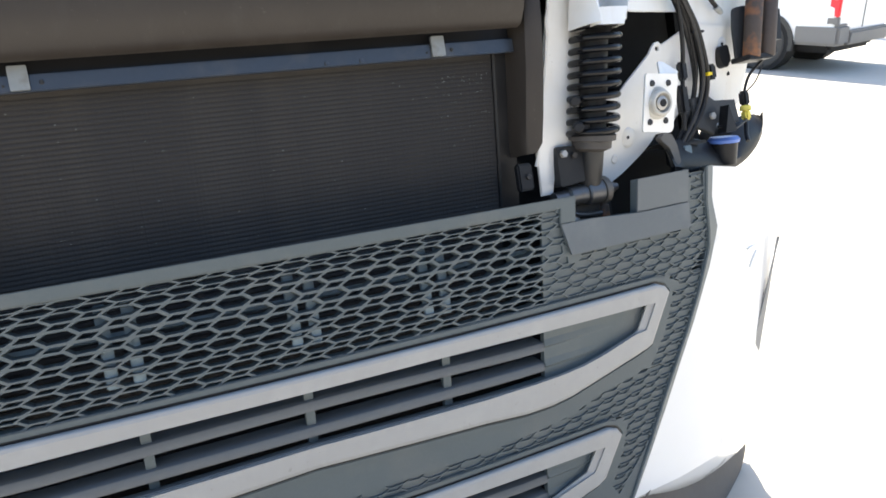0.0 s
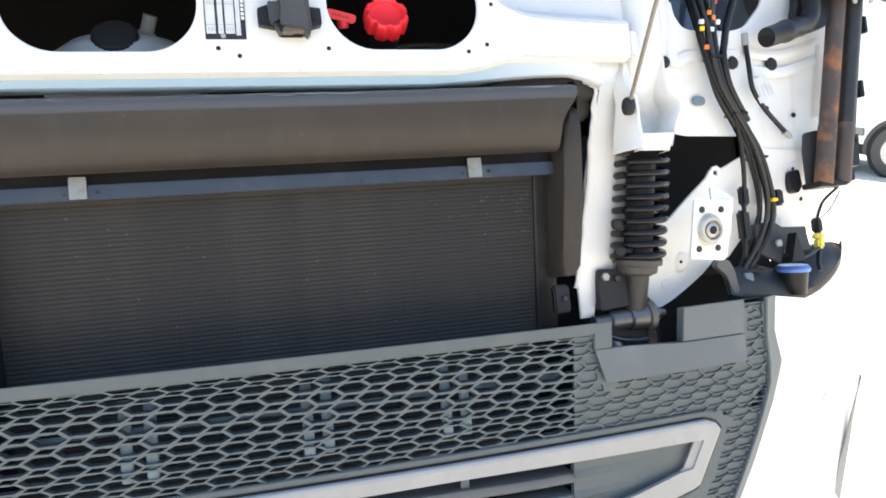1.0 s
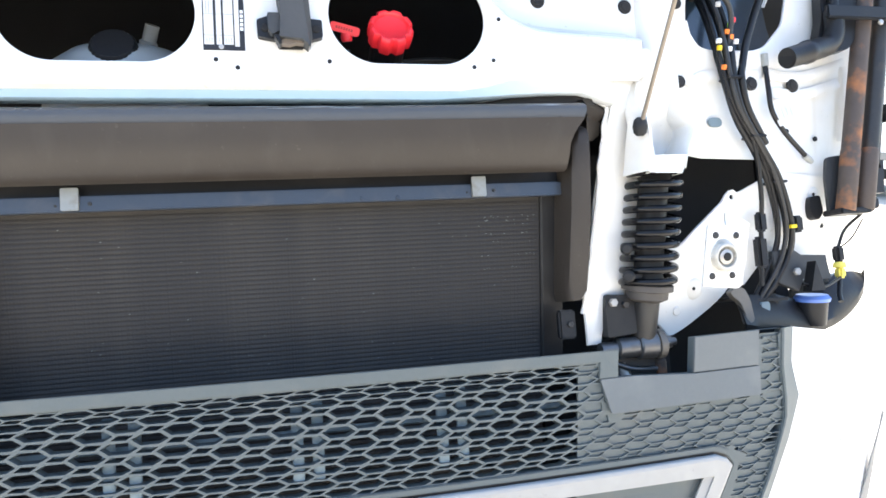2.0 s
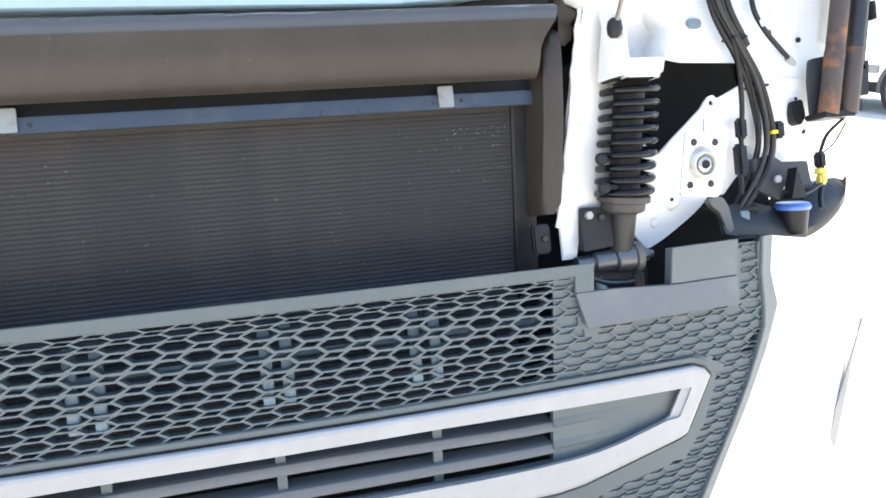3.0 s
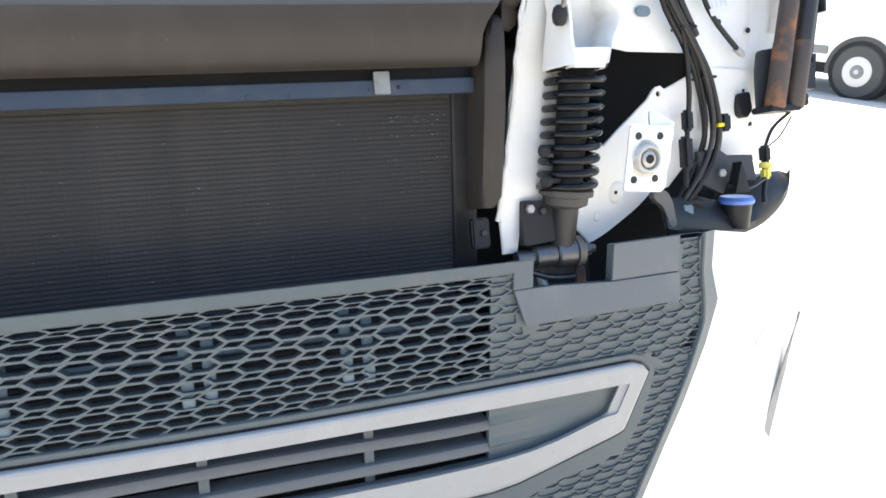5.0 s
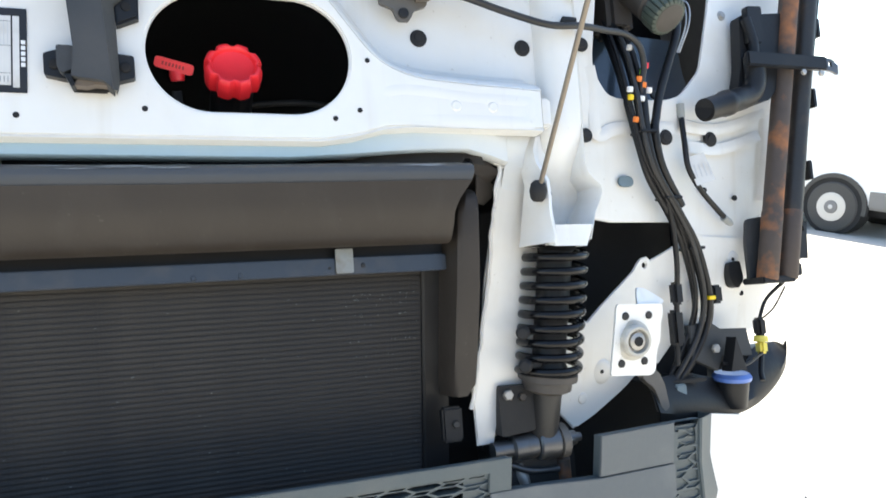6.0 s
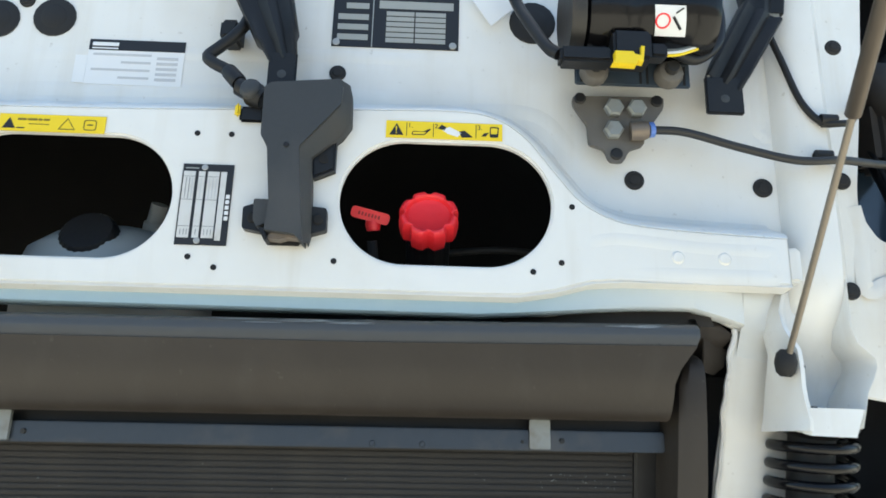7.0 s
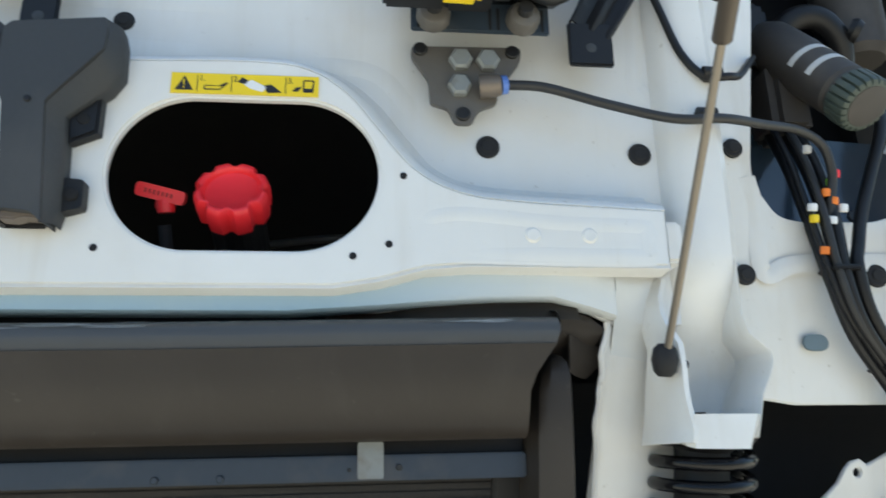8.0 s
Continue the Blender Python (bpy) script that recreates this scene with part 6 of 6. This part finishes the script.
part("outer_lug", plate([(1.335, 1.74), (1.375, 1.742), (1.368, 1.66), (1.335, 1.66)], [[(1.350, 1.722), (1.366, 1.722), (1.364, 1.735), (1.350, 1.735)]], 0.19, 0.21), BLACK, foot)
part("outer_lug", box(1.325, 1.350, 0.19, 0.215, 1.622, 1.650, 0.003), BLACK, foot)
clip_b = thing("edge_clip", "small black plastic fastener on the outer panel", "fastener")
part("fastener", plate(rounded([(1.180, 1.660), (1.212, 1.664), (1.218, 1.622), (1.202, 1.602), (1.188, 1.608), (1.179, 1.632)], 0.008, 3), [], 0.228, 0.252, bevel=0.003), BLACK, clip_b, smooth=True)
small_clip = thing("edge_clip", "small black plastic fastener beside the harness", "fastener")
part("fastener", box(1.105, 1.13, 0.195, 0.225, 1.572, 1.612, 0.005), BLACK, small_clip)
hole_pair = thing("panel_hole", "small dark hole in the outer panel", "hole", m=CAB @ pose(1.195, wall_depth(1.195, 1.62) + 0.003, 1.60))
new("bore", pinhole).parent = hole_pair

clamp = thing("strut_clamp", "black clamp bar across both struts with a slotted tongue", "clamp")
part("bar", box(1.19, 1.41, 0.115, 0.130, 2.072, 2.103, 0.003), BLACK, clamp)
part("tongue", plate(rounded([(1.405, 2.112), (1.452, 2.108), (1.468, 2.094), (1.466, 2.072), (1.452, 2.078), (1.405, 2.086)], 0.003, 2), [[(1.420, 2.092), (1.432, 2.091), (1.432, 2.103), (1.420, 2.104)], [(1.440, 2.090), (1.450, 2.089), (1.450, 2.101), (1.440, 2.102)]], 0.14, 0.146), STEEL_GREY, clamp)
for x in (1.335, 1.385):
    part("clamp_screw", bolt(x, 0.115, 2.062, 0.007, 0.006), ZINC, clamp)
duct = thing("air_duct", "black moulded plastic air duct with an open end", "duct")
part("duct_pipe", lathe((1.062, 0.115, 1.968), (1.185, 0.14, 2.006), [(0, 0.024), (0.45, 0.025), (0.5, 0.028), (0.62, 0.028), (0.66, 0.025), (1, 0.025)], 18), BLACK, duct, smooth=True)
part("duct_mouth", lathe((1.0615, 0.1148, 1.968), (1.0605, 0.1145, 1.968), [(0, 0.019), (1, 0.019)], 16), DARK, duct)
part("duct_bend", tube([(1.175, 0.14, 2.003), (1.21, 0.146, 2.016), (1.228, 0.146, 2.045), (1.232, 0.145, 2.10)], 0.024, 14), BLACK, duct, smooth=True)
part("duct_back", plate(rounded([(1.215, 2.20), (1.34, 2.215), (1.32, 2.06), (1.275, 2.01), (1.225, 2.0), (1.19, 2.03), (1.205, 2.08)], 0.01, 2), [], 0.155, 0.185, bevel=0.004), BLACK, duct, smooth=True)
part("duct_flange", plate(rounded([(1.222, 2.215), (1.265, 2.218), (1.262, 2.135), (1.220, 2.13)], 0.006, 2), [], 0.140, 0.155, bevel=0.003), BLACK, duct, smooth=True)
part("duct_rib", tube([(1.225, 0.15, 2.19), (1.235, 0.145, 2.12), (1.215, 0.145, 2.05)], 0.012), BLACK, duct, smooth=True)
seal = thing("edge_seal", "black rubber seal with clips along the cab edge", "seal")
part("seal_line", tube([(1.362, 0.21, 1.66), (1.382, 0.20, 1.80), (1.412, 0.19, 1.98), (1.452, 0.18, 2.18), (1.50, 0.17, 2.40)], 0.004), BLACK, seal, smooth=True)
for z in (1.86, 2.03, 2.2):
    x = 1.396 + (z - 1.86) * 0.21
    part("seal_clip", box(x - 0.004, x + 0.007, 0.18, 0.2, z - 0.022, z + 0.022, 0.002), BLACK, seal)

# ---- lower outer corner: fairing, sensor and plugs ----
fairing = thing("corner_fairing", "black curved plastic fairing at the cab corner", "fairing")
lip = [(0.93, 1.345), (1.02, 1.330), (1.12, 1.327), (1.22, 1.338), (1.30, 1.368), (1.358, 1.412), (1.370, 1.455)]
grid = []
for x, z in [(p.x, p.y) for p in smooth_line([(*q, 0) for q in lip], 4)]:
    y = 0.20 + 0.25 * (x - 0.95)
    rise = min(1.0, max(0.0, (x - 1.20) / 0.11))
    top = 1.430 - 0.028 * min(1.0, max(0.0, (x - 1.06) / 0.12)) + 0.072 * rise * rise * (3 - 2 * rise)
    grid.append([(x, y - 0.02, z), (x - 0.006, y - 0.03, z + 0.02), (x - 0.01, y - 0.022, z + (top - z) * 0.6), (x - 0.012, y, max(z + 0.004, top)), (x - 0.03, y + 0.12, max(z, top) - 0.01)])
part("shell", sheet(grid, thick=0.004), BLACK, fairing, smooth=True)
bump_sensor = thing("washer_filler", "blue-capped black washer filler neck", "filler neck")
part("neck", lathe((1.160, 0.242, 1.350), (1.160, 0.232, 1.408), [(0, 0.034), (1, 0.037)], 20), BLACK, bump_sensor, smooth=True)
part("blue_cap", lathe((1.160, 0.232, 1.405), (1.160, 0.230, 1.421), [(0, 0.040), (0.5, 0.042), (1, 0.036)], 24), BLUE, bump_sensor, "bright blue cap", True)
support = thing("corner_support", "dark blue-grey steel support behind the fairing", "support")
part("plate", plate([(1.045, 1.53), (1.10, 1.535), (1.125, 1.518), (1.195, 1.515), (1.205, 1.455), (1.125, 1.46), (1.11, 1.43), (1.045, 1.46)], [], 0.21, 0.225, bevel=0.002), GRILLE_DARK, support, smooth=True)
part("gusset", plate([(1.13, 1.50), (1.15, 1.43), (1.11, 1.43)], [], 0.17, 0.20), BLACK, support)
part("bolt_head", bolt(1.098, 0.20, 1.478, 0.010, 0.008), ZINC, support)
part("lower_box", box(0.975, 1.06, 0.215, 0.26, 1.36, 1.43, 0.008), BLACK, support)
part("pale_box", box(0.988, 1.016, 0.196, 0.215, 1.388, 1.412, 0.003), STAY, support)
part("box_strap", box(0.97, 1.075, 0.205, 0.214, 1.412, 1.420, 0.002), BLACK, support)
arm = thing("hinge_arm", "weathered grey-brown hinge arm below the bracket", "arm")
part("arm_blade", plate(rounded([(0.892, 1.440), (0.912, 1.452), (0.932, 1.446), (0.944, 1.42), (0.948, 1.392), (0.952, 1.372), (0.931, 1.362), (0.926, 1.392), (0.917, 1.415), (0.900, 1.428)], 0.008, 3), [], 0.17, 0.188, bevel=0.003), CAST, arm, smooth=True)
plugset = thing("yellow_connector", "yellow and black cable connector at the cab corner", "connector")
part("yellow_body", box(1.229, 1.249, 0.208, 0.232, 1.456, 1.484, 0.005), YELLOW_PALE, plugset)
part("yellow_collar", lathe((1.239, 0.22, 1.482), (1.240, 0.22, 1.495), [(0, 0.016), (1, 0.014)], 14), YELLOW_PALE, plugset, smooth=True)
part("black_body", box(1.228, 1.250, 0.208, 0.232, 1.495, 1.535, 0.005), BLACK, plugset)
part("plug_cable", tube([(1.240, 0.22, 1.53), (1.262, 0.215, 1.575), (1.30, 0.20, 1.61)], 0.004), BLACK, plugset)
part("plug_cable", tube([(1.238, 0.22, 1.458), (1.222, 0.21, 1.42), (1.215, 0.2, 1.40)], 0.006), BLACK, plugset)
part("plug_cable", tube([(1.245, 0.22, 1.53), (1.285, 0.22, 1.555), (1.318, 0.215, 1.60)], 0.0022), BLACK, plugset)
part("plug_cable", tube([(1.234, 0.215, 1.458), (1.16, 0.19, 1.438), (1.10, 0.185, 1.448)], 0.0035), BLACK, plugset)

# ---- white bodywork of the corner below ----
corner = thing("front_wing", "white painted corner panel with headlamp beside the grille", "body panel")


grid = []
for k in range(20):
    z = 1.352 - 0.0448 * k
    x = along(EDGE, z) + 0.003
    y = gs(x, z) + 0.036
    grid.append([(x + (1.50 - x) * q, y + d, z - 0.26 * q * q * (1 - k / 19)) for q, d in ((0, 0.0), (0.25, 0.02), (0.5, 0.06), (0.75, 0.12), (0.92, 0.19), (1.0, 0.32), (1.0, 0.8))])
part("skin", sheet(grid, thick=0.004), VAN_PAINT, corner, smooth=True)
part("gap_seal", sheet([[(1.395 - 0.052 * t - 0.004 - 0.028 * min(1.0, t * 1.6), 0.290 + 0.085 * t, 1.110 - 0.380 * t), (1.395 - 0.052 * t + 0.004, 0.302 + 0.085 * t, 1.110 - 0.380 * t)] for t in [k / 8 for k in range(9)]], thick=0.004), SEAL_GREY, corner)
lamp_edge = [(1.137, 0.172, 1.120), (1.165, 0.180, 1.123), (1.20, 0.196, 1.122)]
part("headlamp_edge", tube(lamp_edge, 0.003, 8, 4), PAINT, corner, "", True)
part("headlamp_edge", tube([(1.183, 0.186, 1.108), (1.16, 0.180, 1.09), (1.148, 0.182, 1.068)], 0.003, 8, 4), PAINT, corner, "", True)
brow = smooth_line([(0.85, 0.44, 0.45), (0.96, 0.46, 0.405), (1.11, 0.50, 0.368), (1.255, 0.55, 0.350), (1.42, 0.62, 0.349), (1.500, 0.655, 0.368), (1.538, 0.68, 0.400)], 4)
chin = smooth_line([(0.86, 0.47, 0.16), (1.00, 0.49, 0.15), (1.15, 0.53, 0.15), (1.29, 0.57, 0.17), (1.43, 0.63, 0.235), (1.525, 0.665, 0.325), (1.541, 0.682, 0.396)], 4)
hem = [Vector(p) for p in grid[-1][:6]]
face = []
for i, b in enumerate(brow):
    u = 5 * i / (len(brow) - 1)
    a = hem[min(4, int(u))].lerp(hem[min(4, int(u)) + 1], u - min(4, int(u)))
    face.append([tuple(a.lerp(b, t) - Vector((0, 0.02 * math.sin(math.pi * t), 0))) for t in (0, 0.25, 0.5, 0.75, 1)])
part("bumper_face", sheet(face, thick=0.004), VAN_PAINT, corner, smooth=True)
lower = []
for a, b in zip(brow, chin):
    lower.append([(a.x - 0.006, a.y + 0.02, a.z + 0.002)] + [tuple(a.lerp(b, t) - Vector((0, 0.03 * math.sin(math.pi * t) * (a - b).length / 0.3, 0))) for t in (0, 0.08, 0.3, 0.6, 0.85, 1)])
part("bumper_foot", sheet(lower, thick=0.004), BUMPER, corner, "weathered grey lower edge of the bumper", True)
part("bumper_crease", tube([(0.814, 0.315, 0.488), (0.85, 0.322, 0.516), (0.88, 0.330, 0.541)], 0.003, 8, 4), BUMPER, corner, "", True)
part("bumper_crease", tube([(1.02, 0.335, 0.618), (1.09, 0.355, 0.655), (1.17, 0.39, 0.70)], 0.004, 8, 4), BUMPER, corner, "", True)

# ---- parked van ----
VAN = pose(10.50, 7.68, 0, 0, 0, 106) @ Matrix.Scale(1.05, 4)
van = thing("parked_van", "white panel van with grey plastic bumper parked in the yard", "van", m=VAN)


def van_ring(x, top, low, half):
    return [(x, half, low), (x, half + 0.02, low + 0.35), (x, half, 1.2), (x, half - 0.06, top - 0.35), (x, half - 0.16, top - 0.05), (x, half - 0.35, top),
            (x, -half + 0.35, top), (x, -half + 0.16, top - 0.05), (x, -half + 0.06, top - 0.35), (x, -half, 1.2), (x, -half - 0.02, low + 0.35), (x, -half, low)]


bm = bmesh.new()
rings = []
for x, top, low, half in ((-1.05, 2.40, 0.50, 0.93), (-1.0, 2.45, 0.48, 0.96), (-0.55, 2.47, 0.46, 0.97), (0.6, 2.47, 0.46, 0.97), (2.4, 2.45, 0.46, 0.97), (2.9, 2.3, 0.46, 0.96), (3.6, 1.5, 0.46, 0.95), (4.1, 1.25, 0.46, 0.90), (4.25, 0.95, 0.5, 0.80)):
    rings.append([bm.verts.new(p) for p in van_ring(x, top, low, half)])
for r0, r1 in zip(rings, rings[1:]):
    for k in range(11):
        bm.faces.new((r0[k], r0[k + 1], r1[k + 1], r1[k]))
    bm.faces.new((r0[11], r0[0], r1[0], r1[11]))
bm.faces.new(rings[0])
bm.faces.new(rings[-1][::-1])
part("body", bm, VAN_PAINT, van, smooth=True)
for wx, wy in ((0, 0.90), (0, -0.90), (3.35, 0.88), (3.35, -0.88)):
    s = 1 if wy > 0 else -1
    wheel = part("wheel", lathe((wx, wy - 0.12 * s, 0.38), (wx, wy + 0.125 * s, 0.38), [(0, 0.25), (0.02, 0.34), (0.2, 0.38), (0.8, 0.38), (0.95, 0.35), (1, 0.26)], 36), TYRE, van, "black tyre", True)
    part("rim", lathe((wx, wy + 0.05 * s, 0.38), (wx, wy + 0.13 * s, 0.38), [(0, 0.245), (0.9, 0.245), (0.95, 0.20), (1, 0.20)], 30), HUBCAP, wheel, "silver steel rim", True)
    part("hub", lathe((wx, wy + 0.12 * s, 0.38), (wx, wy + 0.145 * s, 0.38), [(0, 0.10), (0.8, 0.095), (1, 0.07)], 20), VAN_GREY, wheel, smooth=True)
    part("hub_badge", lathe((wx, wy + 0.145 * s, 0.38), (wx, wy + 0.149 * s, 0.38), [(0, 0.035), (1, 0.03)], 12), HUBCAP, wheel)
    arc = [(wx + 0.46 * math.cos(a), wy + 0.075 * s, 0.40 + 0.44 * math.sin(a)) for a in [math.pi * k / 14 for k in range(-1, 16)]]
    part("arch_trim", sweep(arc, [(-0.03, -0.035), (0.03, -0.035), (0.03, 0.035), (-0.03, 0.035)], up=Vector((0, 1, 0))), TYRE, van)
    # near-black disc over the body stands in for the shade in the arch
    part("arch_shadow_liner", lathe((wx, wy - 0.2 * s, 0.40), (wx, wy + 0.094 * s, 0.40), [(0, 0.44), (1, 0.44)], 28), DARK, van)
part("rear_bumper", box(-1.12, -0.46, 0.60, 0.995, 0.40, 0.70, 0.04), VAN_GREY, van)
part("rear_bumper_bar", box(-1.14, -1.0, -0.95, 0.62, 0.40, 0.60, 0.03), VAN_GREY, van)
part("side_moulding", box(0.50, 2.85, 0.965, 1.0, 0.58, 0.70, 0.012), VAN_GREY, van)
for s in (1, -1):
    lamp = part("tail_lamp", box(-1.075, -0.92, s * 0.96 - 0.05, s * 0.96 + 0.015, 0.80, 1.35, 0.015), RED, van, "red tail lamp")
    part("clear_lens", lathe((-1.0, s * 0.965, 1.10), (-1.0, s * 0.985, 1.10), [(0, 0.07), (1, 0.06)], 18), WHITE_FILM, lamp)
    part("lamp_base", box(-1.08, -0.92, s * 0.96 - 0.055, s * 0.96 + 0.02, 0.70, 0.80, 0.01), VAN_GREY, lamp)
part("door_gap", box(-1.058, -1.046, -0.006, 0.006, 0.62, 2.3), INK, van)
part("plate_lamp_bar", box(-1.085, -1.045, 0.30, 0.62, 1.02, 1.10, 0.01), VAN_GREY, van)
part("underbody", box(-0.95, 4.0, -0.8, 0.8, 0.28, 0.5, 0.05), DARK, van)


# ---- sign beyond the van ----
sign = thing("yard_sign", "plain blue sign board on posts beyond the van", "sign", m=pose(15.6, 12.0, 0, 0, 0, -42))
part("board", box(0.0, 3.0, -0.04, 0.04, 3.62, 5.2, 0.01), BLUE, sign)
for x in (0.5, 2.5):
    part("post", lathe((x, 0.08, 0), (x, 0.08, 5.2), [(0, 0.05), (1, 0.05)], 12), TANK, sign)
